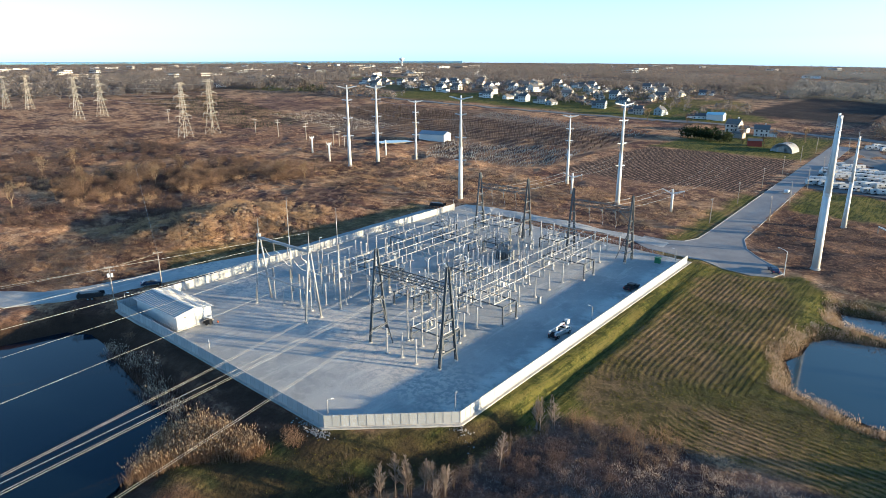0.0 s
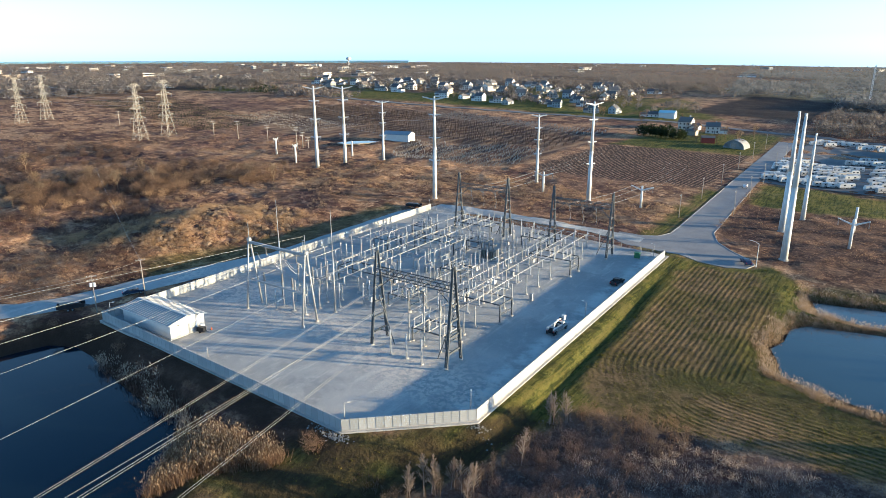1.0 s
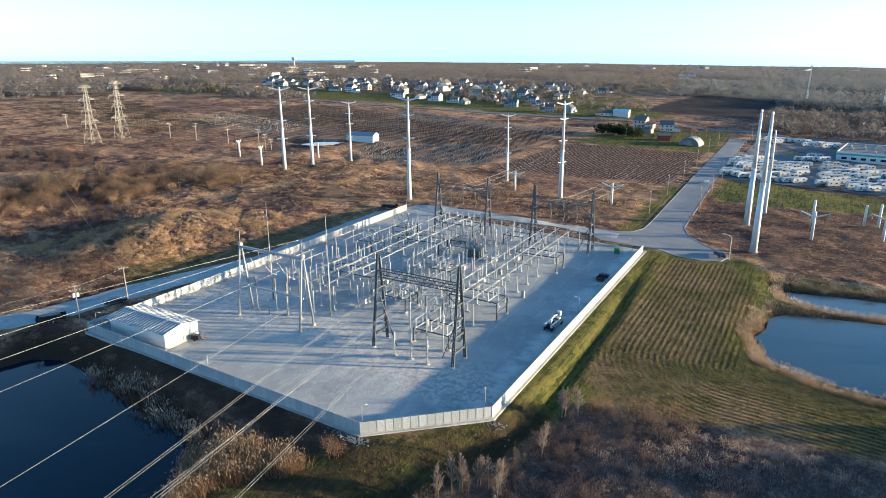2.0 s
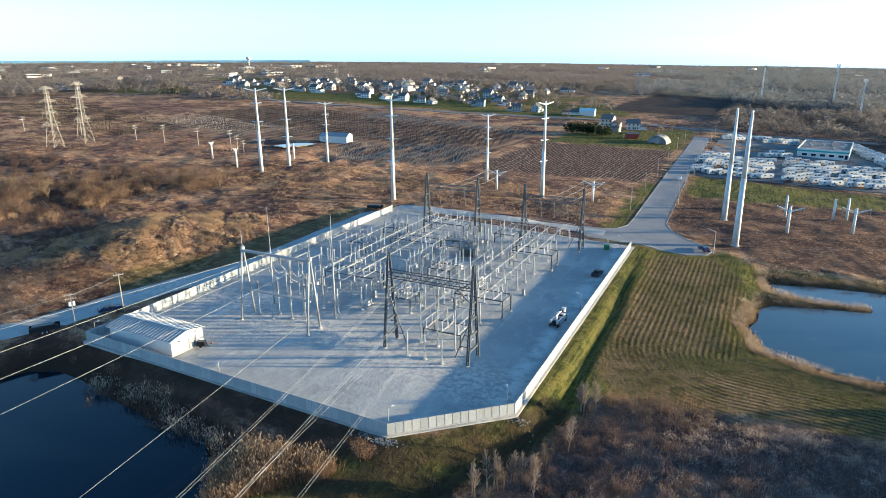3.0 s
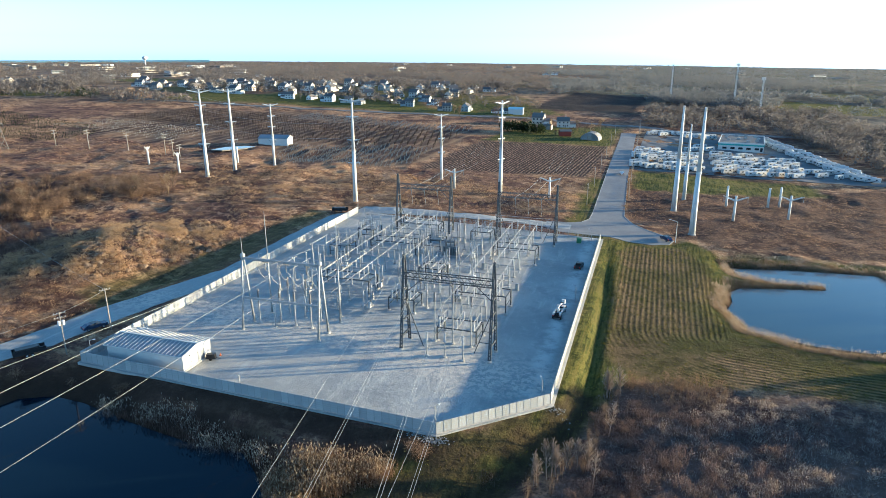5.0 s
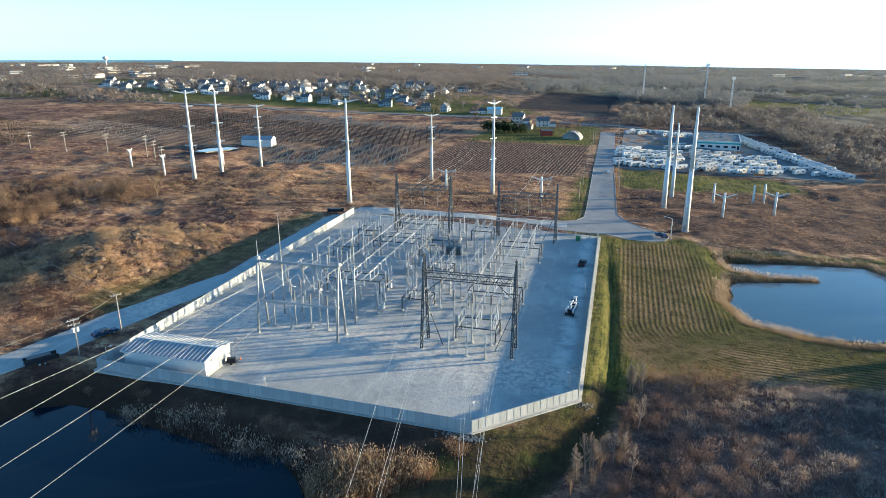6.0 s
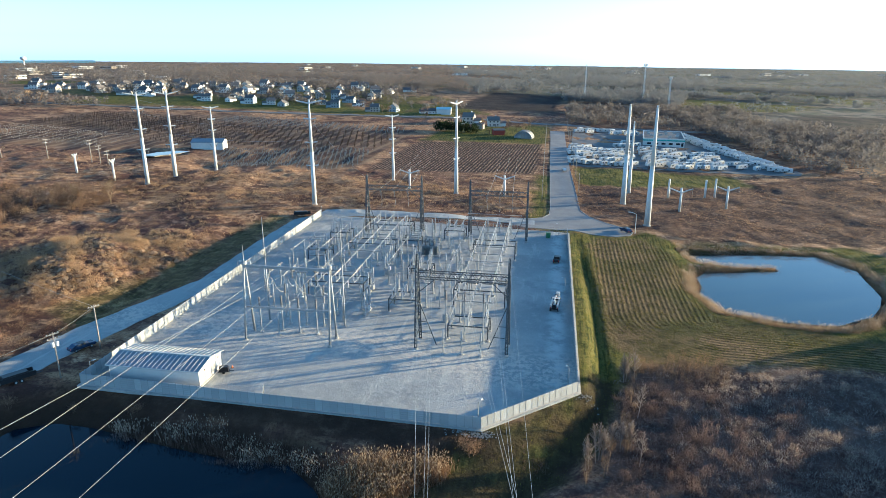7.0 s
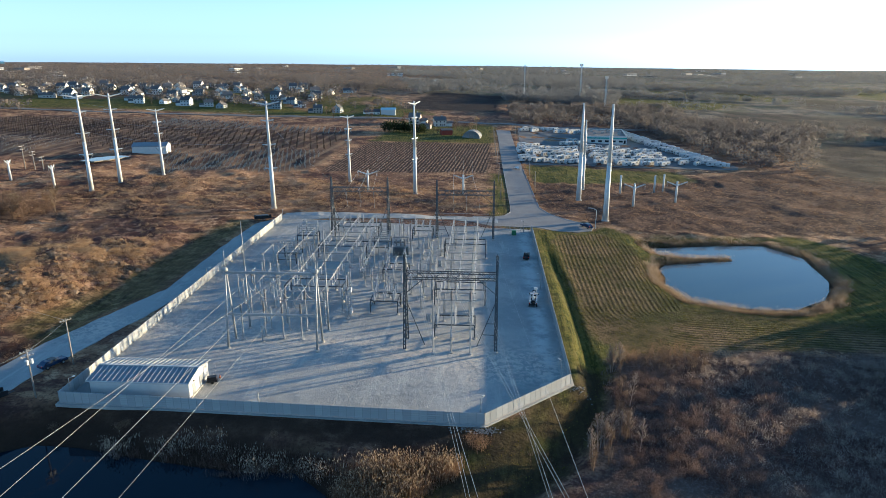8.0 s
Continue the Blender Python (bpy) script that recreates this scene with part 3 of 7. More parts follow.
def drill(x, y):
    """Across the drill rows: straight along the swale, then bent round the pond; and how clear they are."""
    u, v = np.maximum(-27 - x, 0), np.maximum(126 - y, 0)
    turn = np.arctan2(v, np.maximum(u, 0.01))
    return 30 - np.hypot(u, v), (0.06 + 0.94 * np.abs(np.cos(2 * turn)) ** 3) * np.where(turn > 0.8, step(v, 4, 9), 1.0)


def build_ground():
    xs = spread([(-4900, -900, 130), (-900, -420, 16), (-420, -260, 2.4), (-260, 60, 1.5), (60, 200, 5), (200, 900, 20), (900, 4900, 160)])
    ys = spread([(-900, -60, 60), (-60, 0, 6), (0, 215, 1.5), (215, 300, 2.4), (300, 420, 4), (420, 900, 14), (900, 5000, 130)])
    gx, gy = np.meshgrid(xs, ys)
    x, y = gx.ravel(), gy.ravel()
    z = height(x, y)
    nx, ny = len(xs), len(ys)
    i = (np.arange(ny - 1)[:, None] * nx + np.arange(nx - 1)).ravel()
    faces = np.stack([i, i + 1, i + nx + 1, i + nx], 1)
    ob = raw_mesh("ground", np.stack([x, y, z], 1).tolist(), faces.tolist(), M_GROUND, "rolling land of brown brush, grass, stubble and ploughed soil", "structure", "ground", True)
    wob = 2.2 * ripple(x, y, 4.0) + 1.2 * ripple(x + 9, y, 1.6)

    def zone(poly, soft=2.5):
        return 1 - step(sdf(x, y, poly) + wob, -soft, soft)
    w = {"crop": zone(CROP, 2), "scrub": zone(SCRUB, 2.5), "till": zone(FIELD, 2), "black": zone(FIELD_FAR, 6), "lawn": zone(LAWN)}
    for g in GREENS + PASTURES:
        w["lawn"] = np.maximum(w["lawn"], zone(g, 3))
    w["heath"] = 0.9 * zone([(-57, 232), (-40, 213), (-25, 201), (40, 208), (200, 215), (200, 330), (70, 340), (30, 300), (-30, 281), (-56, 284)], 3)
    w["lawn"] = np.maximum(w["lawn"], 0.5 * zone(DITCH, 2.5))
    w["lawn"] = np.maximum(w["lawn"], 0.8 * zone(VILLAGE, 12) * step(vnoise(x, y, 34.0), -0.35, 0.1))
    w["dark"] = zone(NURSERY, 4)
    # weight grows with distance and is stronger in the east
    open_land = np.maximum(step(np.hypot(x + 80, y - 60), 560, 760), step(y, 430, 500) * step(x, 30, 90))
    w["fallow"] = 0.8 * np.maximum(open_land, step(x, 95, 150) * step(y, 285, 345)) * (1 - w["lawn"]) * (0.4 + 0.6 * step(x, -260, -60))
    for g in FIELDS_EAST:
        w["black"] = np.maximum(w["black"], 0.8 * zone(g, 6))
    w["mud"] = np.maximum(1 - step(sdf(x, y, POND_EAST) + 0.4 * wob, 0.5, 4), 1 - step(sdf(x, y, POND_WEST) + 0.5 * wob, 3, 9))
    # darker strip of bank below the south fence
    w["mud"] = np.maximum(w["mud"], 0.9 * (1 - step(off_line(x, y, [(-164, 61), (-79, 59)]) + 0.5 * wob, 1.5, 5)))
    # shade of the front grass painted in, mixed with brown dead growth
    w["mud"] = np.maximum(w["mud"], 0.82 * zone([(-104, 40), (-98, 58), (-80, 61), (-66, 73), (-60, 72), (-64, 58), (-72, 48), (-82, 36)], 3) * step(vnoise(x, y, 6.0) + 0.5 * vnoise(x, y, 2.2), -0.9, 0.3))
    # wet swale bottom, with its shadow painted in
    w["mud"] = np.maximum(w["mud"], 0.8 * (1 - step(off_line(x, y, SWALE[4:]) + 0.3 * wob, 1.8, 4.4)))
    for path in FOOTPATHS:
        w["mud"] = np.maximum(w["mud"], 0.75 * (1 - step(off_line(x, y, path) + 0.15 * wob, 0.6, 1.8)))
    # rows run beside the swale, then along the headland
    w["row"], w["clear"] = drill(x, y)
    w["ripe"] = np.maximum(step(y, 112, 146) * (1 - step(x, -44, -26)), 1 - step(y, 112, 121))
    w["furrow"] = (x + 168) - 0.08 * (y - 287)
    for name, vals in w.items():
        a = ob.data.attributes.new(name, "FLOAT", "POINT")
        a.data.foreach_set("value", np.asarray(vals, np.float32))
    return ob


def sheet(name, poly, mat, rise, spacing, label, flat=None, category="", wobble=0.0, kind="structure"):
    """A thin layer that lies on the land, with an edge that goes down into it."""
    rim = []
    for (ax, ay), (bx, by) in zip(poly, poly[1:] + poly[:1]):
        n = max(1, round(math.hypot(bx - ax, by - ay) / spacing))
        rim += [(ax + (bx - ax) * i / n, ay + (by - ay) * i / n) for i in range(n)]
    if wobble:
        rim = [(a + wobble * float(ripple(a, b, 2.5)), b + wobble * float(ripple(a + 40, b, 2.5))) for a, b in rim]
    lo, hi = np.min(rim, 0), np.max(rim, 0)
    gx, gy = np.meshgrid(np.arange(lo[0], hi[0], spacing), np.arange(lo[1], hi[1], spacing))
    keep = sdf(gx, gy, rim) < -0.45 * spacing
    pts = [Vector(p) for p in rim] + [Vector(p) for p in zip(gx[keep], gy[keep])]
    n = len(rim)
    vs, _, fs, *_ = geometry.delaunay_2d_cdt(pts, [(i, (i + 1) % n) for i in range(n)], [], 1, 1e-4)
    x, y = np.array([v.x for v in vs]), np.array([v.y for v in vs])
    z = (height(x, y) if flat is None else flat(x, y)) + rise
    verts = list(zip(x.tolist(), y.tolist(), z.tolist()))
    m = len(verts)
    verts += [(a, b, c - 0.6 - rise) for a, b, c in verts[:n]]
    faces = [tuple(f) for f in fs] + [(i, (i + 1) % n, m + (i + 1) % n, m + i) for i in range(n)]
    return raw_mesh(name, verts, faces, mat, label, kind, category)


def ribbon(pts, half):
    left, right = [], []
    for i, p in enumerate(pts):
        a, b = Vector(pts[max(0, i - 1)]), Vector(pts[min(len(pts) - 1, i + 1)])
        d = (b - a).normalized()
        left.append((p[0] - d.y * half, p[1] + d.x * half))
        right.append((p[0] + d.y * half, p[1] - d.x * half))
    return right + left[::-1]


build_ground()
sheet("gravel_yard", PAD, M_GRAVEL, 0.0, 6.0, "pale crushed stone yard of the substation", flat=lambda x, y: pad_z(x, y), category="yard")
sheet("gravel_track", TRACK, M_GRAVEL, 0.14, 2.5, "pale gravel service track beside the fence", category="track", wobble=0.35)
sheet("road", ROAD, M_PALE_ROAD, 0.10, 2.5, "worn grey asphalt road with a turning circle", category="road")
sheet("parking_lot", LOT, M_ROAD, 0.12, 6.0, "grey asphalt sales lot full of caravans", category="lot")
sheet("pond_water_east", [(a, b) for a, b in POND_EAST], M_WATER, 0.0, 8.0, "calm blue pond between banks of dry reeds", flat=lambda x, y: LEVEL_EAST + 0 * x, category="pond", wobble=1.0)
sheet("pond_water_west", [(a, b) for a, b in POND_WEST], M_PEAT, 0.0, 8.0, "dark still pond below the yard bank", flat=lambda x, y: LEVEL_WEST + 0 * x, category="pond", wobble=1.0)
sheet("nursery_pond", [(-294, 281), (-285, 279), (-278, 291), (-276, 300), (-284, 300), (-292, 292)], M_STILL, 0.0, 3.0, "small pale pond beside a nursery shed", flat=lambda x, y: gz(-285, 291) + 0.3 + 0 * x, category="pond", wobble=0.8)
sheet("cross_road", ribbon([(-560, 490), (-420, 486), (-300, 497), (-160, 522), (-70, 506), (-30, 500), (60, 505), (200, 560)], 4.0), M_ROAD, 0.35, 8.0, "distant grey cross road before the houses", category="road")
lake = Shape()
pts = [(4950 * math.cos(radians(a)) - 40, 4950 * math.sin(radians(a))) for a in range(128, 190, 2)] + [(4150 * math.cos(radians(a)) - 40, 4150 * math.sin(radians(a))) for a in range(188, 126, -2)]
n = len(pts)
lake.add([(a, b, 44.5) for a, b in pts] + [(a, b, 30) for a, b in pts], [tuple(range(n))] + [(i, n + i, n + (i + 1) % n, (i + 1) % n) for i in range(n)])
M_LAKE = Nodes("lake water", 0.35)
M_LAKE = M_LAKE.colour(M_LAKE.mix(M_LAKE.noise(0.004, 2), (0.10, 0.19, 0.28), (0.14, 0.25, 0.34)))
tagged(part("lake_water", lake, M_LAKE), "far blue lake on the horizon", "lake", kind="structure")


def kerb(pts, label):
    s = Shape()
    for a, b in zip(pts[:-1], pts[1:]):
        n = max(1, round(math.dist(a, b) / 4))
        for i in range(n):
            p = [(a[0] + (b[0] - a[0]) * (i + k) / n, a[1] + (b[1] - a[1]) * (i + k) / n) for k in (0, 1)]
            za, zb = gz(*p[0]), gz(*p[1])
            d = Vector((p[1][0] - p[0][0], p[1][1] - p[0][1])).normalized() * 0.09
            o = [(q[0] + sx * -d.y, q[1] + sx * d.x, z + h) for q, z in ((p[0], za), (p[1], zb)) for sx, h in ((-1, -0.2), (1, -0.2), (1, 0.2), (-1, 0.2))]
            s.add(o, [(0, 1, 2, 3), (7, 6, 5, 4), (0, 4, 5, 1), (1, 5, 6, 2), (2, 6, 7, 3), (3, 7, 4, 0)])
    return tagged(part("kerb", s, M_CONCRETE), label, "kerb", kind="structure")


kerb([(-71.8, 330), (-70.3, 232), (-70.5, 222), (-73.1, 215.8), (-78, 212.9), (-86, 212.3)], "pale concrete kerb along the road")
kerb([(-61, 199.4), (-55, 197.1), (-46, 196.7), (-40.4, 199.4), (-38.9, 204)], "pale concrete kerb round the turning circle")
kerb([(-38.9, 204), (-42, 209.1), (-48, 214.1), (-54, 221.1), (-57.7, 231), (-60.5, 316)], "pale concrete kerb beside the brush")


# ---------------- the substation ----------------
def stack(h, r=0.17, sheds=9):
    """Profile of a ribbed insulator column."""
    prof = [(r * 1.15, 0), (r * 1.15, 0.08)]
    for i in range(sheds):
        z = 0.1 + (h - 0.2) * i / sheds
        dz = (h - 0.2) / sheds
        prof += [(r * 0.62, z + 0.1 * dz), (r, z + 0.45 * dz), (r * 0.62, z + 0.9 * dz)]
    return prof + [(r * 1.0, h - 0.08), (r * 1.0, h)]


ME_INS = Shape().lathe((0, 0, 0), stack(1.9, 0.23)).data("insulator", M_PORCELAIN)
ME_INS_BROWN = Shape().lathe((0, 0, 0), stack(2.4, 0.3, 11)).data("insulator", M_BROWN)
ME_STRING = Shape().lathe((0, 0, -2.2), stack(2.2, 0.15, 12)).data("insulator_string", M_BROWN)
ME_FOOT = Shape().lathe((0, 0, -0.6), [(0.5, 0), (0.5, 0.85), (0.42, 0.9)], 10).data("footing", M_CONCRETE)


def dead_end_tower(x0, x1, y0, depth, h, label, droppers):
    """Two A-shaped lattice columns with a truss between them."""
    t = thing("dead_end_tower", label, "tower", on_pad(0.5 * (x0 + x1), y0 + depth / 2), "dead end towers of the substation")
    half, beam = (x1 - x0) / 2, h * 0.75
    hd = depth / 2
    for sx in (-1, 1):
        for sy in (-1, 1):
            a, b = Vector((sx * half, sy * hd, 0)), Vector((sx * half, sy * 0.28, h))
            s = Shape()
            for o in (-0.24, 0.24):
                s.tube(a + Vector((o, 0, 0)), b + Vector((o * 0.6, 0, 0)), 0.2, 0.15, 4)
            n = 26
            for i in range(n):
                p, q = a.lerp(b, i / n), a.lerp(b, (i + 1) / n)
                k = 0.24 if i % 2 else -0.24
                s.tube(p + Vector((k, 0, 0)), q - Vector((k, 0, 0)), 0.08, n=4, caps=False)
            part("leg", s, M_DARK_STEEL, t)
            f = new("footing", ME_FOOT)
            f.parent, f.location = t, a
        for k in (0.14, 0.3, 0.46, 0.62):
            w = hd * (1 - k) + 0.28 * k
            part("rung", Shape().box((sx * half, 0, h * k), (0.3, 2 * w, 0.36)), M_DARK_STEEL, t)
        foot = Vector((sx * (half - 4.3), 0.2, 0))
        part("brace", Shape().tube(foot, (sx * half, 0.2, h * 0.52), 0.12, n=4).tube((sx * half, 0.2, h * 0.13), foot.lerp(Vector((sx * half, 0.2, h * 0.52)), 0.26), 0.09, n=4)
             .tube((sx * half, 0.2, h * 0.26), foot.lerp(Vector((sx * half, 0.2, h * 0.52)), 0.5), 0.09, n=4), M_DARK_STEEL, t)
        part("knee_brace", Shape().tube((sx * half, 0, h * 0.58), (sx * (half - 4), 0, beam - 0.2), 0.11, n=4), M_DARK_STEEL, t)
        part("peak", Shape().tube((sx * half, 0, h - 0.5), (sx * half, 0, h + 0.6), 0.1, 0.05), M_DARK_STEEL, t)
    s = Shape()
    w = 0.75
    for oy in (-w, w):
        for oz in (0, 1.5):
            s.box((0, oy, beam + oz), (2 * half, 0.16, 0.16))
    n = 18
    for i in range(n):
        xa, xb = -half + 2 * half * i / n, -half + 2 * half * (i + 1) / n
        for oy in (-w, w):
            s.tube((xa, oy, beam + (1.5 if i % 2 else 0)), (xb, oy, beam + (0 if i % 2 else 1.5)), 0.06, n=4, caps=False)
        for oz in (0, 1.5):
            s.tube((xa, -w if i % 2 else w, beam + oz), (xb, w if i % 2 else -w, beam + oz), 0.06, n=4, caps=False)
    part("truss", s, M_DARK_STEEL, t, "latticed crossbeam of dark steel")
    for x in droppers:
        i = new("insulator_string", ME_STRING)
        i.parent, i.matrix_basis = t, pose(x - 0.5 * (x0 + x1), -1.6, beam - 0.1, 62, 0, 0)
        i = new("insulator_string", ME_STRING)
        i.parent, i.matrix_basis = t, pose(x - 0.5 * (x0 + x1), 0, beam, 0, 0, 0)
        part("jumper", Shape().line([(x - 0.5 * (x0 + x1), 0, beam - 2.2), (x - 0.5 * (x0 + x1) + 0.2, 0.6, beam - 4.0), (x - 0.5 * (x0 + x1), 0.4, beam - 6.0)], 0.05), M_WIRE, t)
    return t


dead_end_tower(-98.9, -78.3, 91.6, 5.6, 21.8, "dark lattice dead end tower at the yard front", (-95.0, -87.6, -81.2))
dead_end_tower(-137.2, -116.9, 181.9, 5.2, 20.6, "dark lattice dead end tower at the yard back", (-132, -127, -122))
dead_end_tower(-98.4, -78.2, 180.0, 5.2, 20.6, "dark lattice dead end tower near the gate", (-92.5, -88, -83.5))


def tube_frame():
    """The pale A-frame of round tubes with two crossbeams."""
    t = thing("tube_dead_end_frame", "pale galvanised tubular A-frame with two crossbeams", "frame", on_pad(-129.3, 92.2))
    for sx in (-1, 1):
        for sy in (-1, 1):
            part("leg", Shape().tube((sx * 10.2, sy * 2.4, 0), (sx * 10.2, sy * 0.25, 18.0), 0.27, 0.22, 10), M_STEEL, t, smooth=True)
            f = new("footing", ME_FOOT)
            f.parent, f.location = t, (sx * 10.2, sy * 2.4, 0)
        part("cap", Shape().lathe((sx * 10.2, 0, 17.6), [(0.55, 0), (0.62, 0.3), (0.55, 0.8), (0.2, 1.0)], 10), M_STEEL, t)
        part("spike", Shape().tube((sx * 10.2, 0, 18.2), (sx * 10.2, 0, 22.4), 0.12, 0.05), M_STEEL, t)
    part("crossbeam", Shape().box((0, 0, 17.4), (20.4, 0.55, 0.6)), M_STEEL, t)
    part("crossbeam", Shape().box((0, -0.6, 7.7), (20.4, 0.4, 0.45)), M_STEEL, t)
    for x in (-4.4, 1.2, 6.6):
        i = new("insulator_string", ME_STRING)
        i.parent, i.matrix_basis = t, pose(x, -0.5, 17.2, 65, 0, 0)
        i = new("insulator_string", ME_STRING)
        i.parent, i.matrix_basis = t, pose(x, 0.3, 17.1)
        part("jumper", Shape().line([(x, -2.4, 16.2), (x + 0.2, -1.9, 14.6), (x + 0.4, -0.9, 13.5), (x + 0.4, 0.4, 13.4), (x + 0.2, 1.6, 13.9), (x, 0.3, 15.0)], 0.055, 6).line([(x + 0.2, 1.4, 13.8), (x + 0.5, 2.4, 11.8), (x + 0.8, 3.6, 10.4), (x + 1.0, 4.8, 9.7)], 0.055, 6), M_WIRE, t, "bright hanging jumper loop")
    return t


tube_frame()


def mast(x, y, h, label="tall thin galvanised lightning mast"):
    t = thing("lightning_mast", label, "mast", on_pad(x, y), "lightning masts")
    part("pole", Shape().tube((0, 0, 0), (0, 0, h * 0.6), 0.24, 0.17, 8).tube((0, 0, h * 0.6), (0, 0, h), 0.13, 0.05, 8), M_STEEL, t, smooth=True)
    part("base_plate", Shape().box((0, 0, 0.05), (0.9, 0.9, 0.1)), M_STEEL, t)
    f = new("footing", ME_FOOT)
    f.parent = t


for x, y, h in ((-119, 100.8, 26.6), (-138.6, 101, 26.6)):
    mast(x, y, h)


def bus_post(h, ins=ME_INS, label="galvanised post with a grey insulator", name="bus_post"):
    t = thing(name, label, "support", None, "bus supports")
    part("post", Shape().tube((0, 0, 0), (0, 0, h), 0.16, n=8), M_STEEL, t)
    part("base_plate", Shape().box((0, 0, 0.05), (0.6, 0.6, 0.1)), M_STEEL, t)
    part("top_plate", Shape().box((0, 0, h), (0.5, 0.5, 0.08)), M_STEEL, t)
    i = new("insulator", ins)
    i.parent, i.location = t, (0, 0, h + 0.04)
    f = new("footing", ME_FOOT)
    f.parent = t
    return t


def bus_stand(xs, h):
    """Two posts, a crossbeam and three insulators."""
    c = sum(xs) / 3
    t = thing("bus_stand", "galvanised two-legged stand with three grey insulators", "support", None, "bus supports")
    for x in (xs[0] - c + 1.0, xs[2] - c - 1.0):
        part("post", Shape().tube((x, 0, 0), (x, 0, h), 0.16, n=8), M_STEEL, t)
        f = new("footing", ME_FOOT)
        f.parent, f.location = t, (x, 0, 0)
    part("crossbeam", Shape().box((0, 0, h + 0.12), (xs[2] - xs[0] + 1.2, 0.3, 0.25)), M_STEEL, t)
    for x in xs:
        i = new("insulator", ME_INS)
        i.parent, i.location = t, (x - c, 0, h + 0.25)
    return t, c


def switch_frame(xs, width, h, label="dark steel switch frame with paired insulators and open blades"):
    """Four legs, two beams along x, a pair of insulators for each phase and a blade."""
    c = sum(xs) / 3
    t = thing("disconnect_switch", label, "switch", None, "disconnect switches")
    hx, hy = width / 2, 2.9
    for sx in (-1, 1):
        for sy in (-1, 1):
            part("leg", Shape().box((sx * hx, sy * hy, h / 2), (0.28, 0.28, h)), M_DARK_STEEL, t)
            f = new("footing", ME_FOOT)
            f.parent, f.location = t, (sx * hx, sy * hy, 0)
        part("side_beam", Shape().box((sx * hx, 0, h + 0.12), (0.26, 2 * hy + 0.3, 0.24)).box((sx * hx, 0, h * 0.48), (0.16, 2 * hy, 0.16)), M_DARK_STEEL, t)
    for sy in (-1, 1):
        part("cross_beam", Shape().box((0, sy * hy, h + 0.12), (2 * hx - 0.3, 0.26, 0.24)), M_DARK_STEEL, t)
    for x in xs:
        part("channel", Shape().box((x - c, 0, h + 0.36), (0.34, 2 * hy + 0.8, 0.22)), M_STEEL, t)
        for y in (-hy, 0.0, hy):
            i = new("insulator", ME_INS)
            i.parent, i.location = t, (x - c, y, h + 0.47)
        part("blade", Shape().tube((x - c, -hy, h + 2.45), (x - c, hy, h + 2.45), 0.09).tube((x - c + 0.25, hy, h + 2.4), (x - c + 0.25, hy + 0.2, h + 3.6), 0.05).tube((x - c - 0.2, 0, h + 2.4), (x - c - 0.2, -0.3, h + 3.9), 0.05).tube((x - c, -hy, h + 2.45), (x - c, -hy - 0.7, h + 2.2), 0.06), M_ALU, t)
    part("operating_pipe", Shape().tube((hx + 0.25, hy, 0.9), (hx + 0.25, hy, h), 0.06).tube((-hx, hy - 0.4, h + 0.75), (hx, hy - 0.4, h + 0.75), 0.06), M_STEEL, t)
    return t, c


WX, EX = (-132.6, -127.4, -122.4), (-92.1, -87.9, -83.7)
W_BUS, E_BUS = 6.7, 8.0      # height of the tubes above the yard


def tube_bus(x, y0, y1, h, name="bus_tube", label="long bright aluminium bus tube carried on insulators"):
    (ax, ay), (bx, by) = lay(x, y0), lay(x, y1)
    t = thing(name, label, "bus", pose(ax, ay, float(pad_z(ax, ay)) + h), "bus tubes")
    dz, dy = float(pad_z(bx, by) - pad_z(ax, ay)), by - ay
    part("tube", Shape().tube((0, 0, 0), (0, dy, dz), 0.085, n=8), M_ALU, t, smooth=True)
    for k in (0, 1):
        part("end_cap", Shape().tube((0, dy * k - 0.08, dz * k), (0, dy * k + 0.08, dz * k), 0.13, n=8), M_STEEL, t)


for x in WX:
    tube_bus(x, 103.0, 178.0, W_BUS)
for x in EX:
    tube_bus(x, 95.0, 178.5, E_BUS)

# stands under the long tubes
stand, c = bus_stand(WX, W_BUS - 2.3)
stand.matrix_basis = on_pad(c, 108.0)
for y in (114.5, 127.5, 131.5, 139.0, 146.5, 152.5, 164.5, 170.0, 176.5):
    copy_thing(stand, on_pad(c, y))
stand, c = bus_stand(EX, E_BUS - 2.3)
stand.matrix_basis = on_pad(c, 108.0)
for y in (113.0, 127.0, 131.0, 139.0, 146.0, 153.5, 167.0, 170.0, 176.0):
    copy_thing(stand, on_pad(c, y))

# gang switches across both bus groups
sw, c = switch_frame(EX, 13.4, 4.6)
sw.matrix_basis = on_pad(c + 0.4, 121.0)
copy_thing(sw, on_pad(c + 0.4, 161.5))
sw, c = switch_frame(WX, 15.6, 4.0)
sw.matrix_basis = on_pad(c, 122.0)
copy_thing(sw, on_pad(c, 158.0))
copy_thing(sw, on_pad(c, 181.5))
sw, c = switch_frame((-92, -87.9, -83.8), 9.4, 3.2, "low dark steel switch frame behind the front tower")
sw.matrix_basis = on_pad(c, 101.5)
sw, c = switch_frame((-108, -105.5, -103), 7.0, 3.4, "small dark switch frame in the yard centre")
sw.matrix_basis = on_pad(-107.5, 138.5)
copy_thing(sw, on_pad(-103.5, 180.0))
copy_thing(sw, on_pad(-116.5, 166.0, 90))
copy_thing(sw, on_pad(-143.5, 151.0, 90))
copy_thing(sw, on_pad(-107.0, 114.5))
copy_thing(sw, on_pad(-143.0, 171.0, 90))

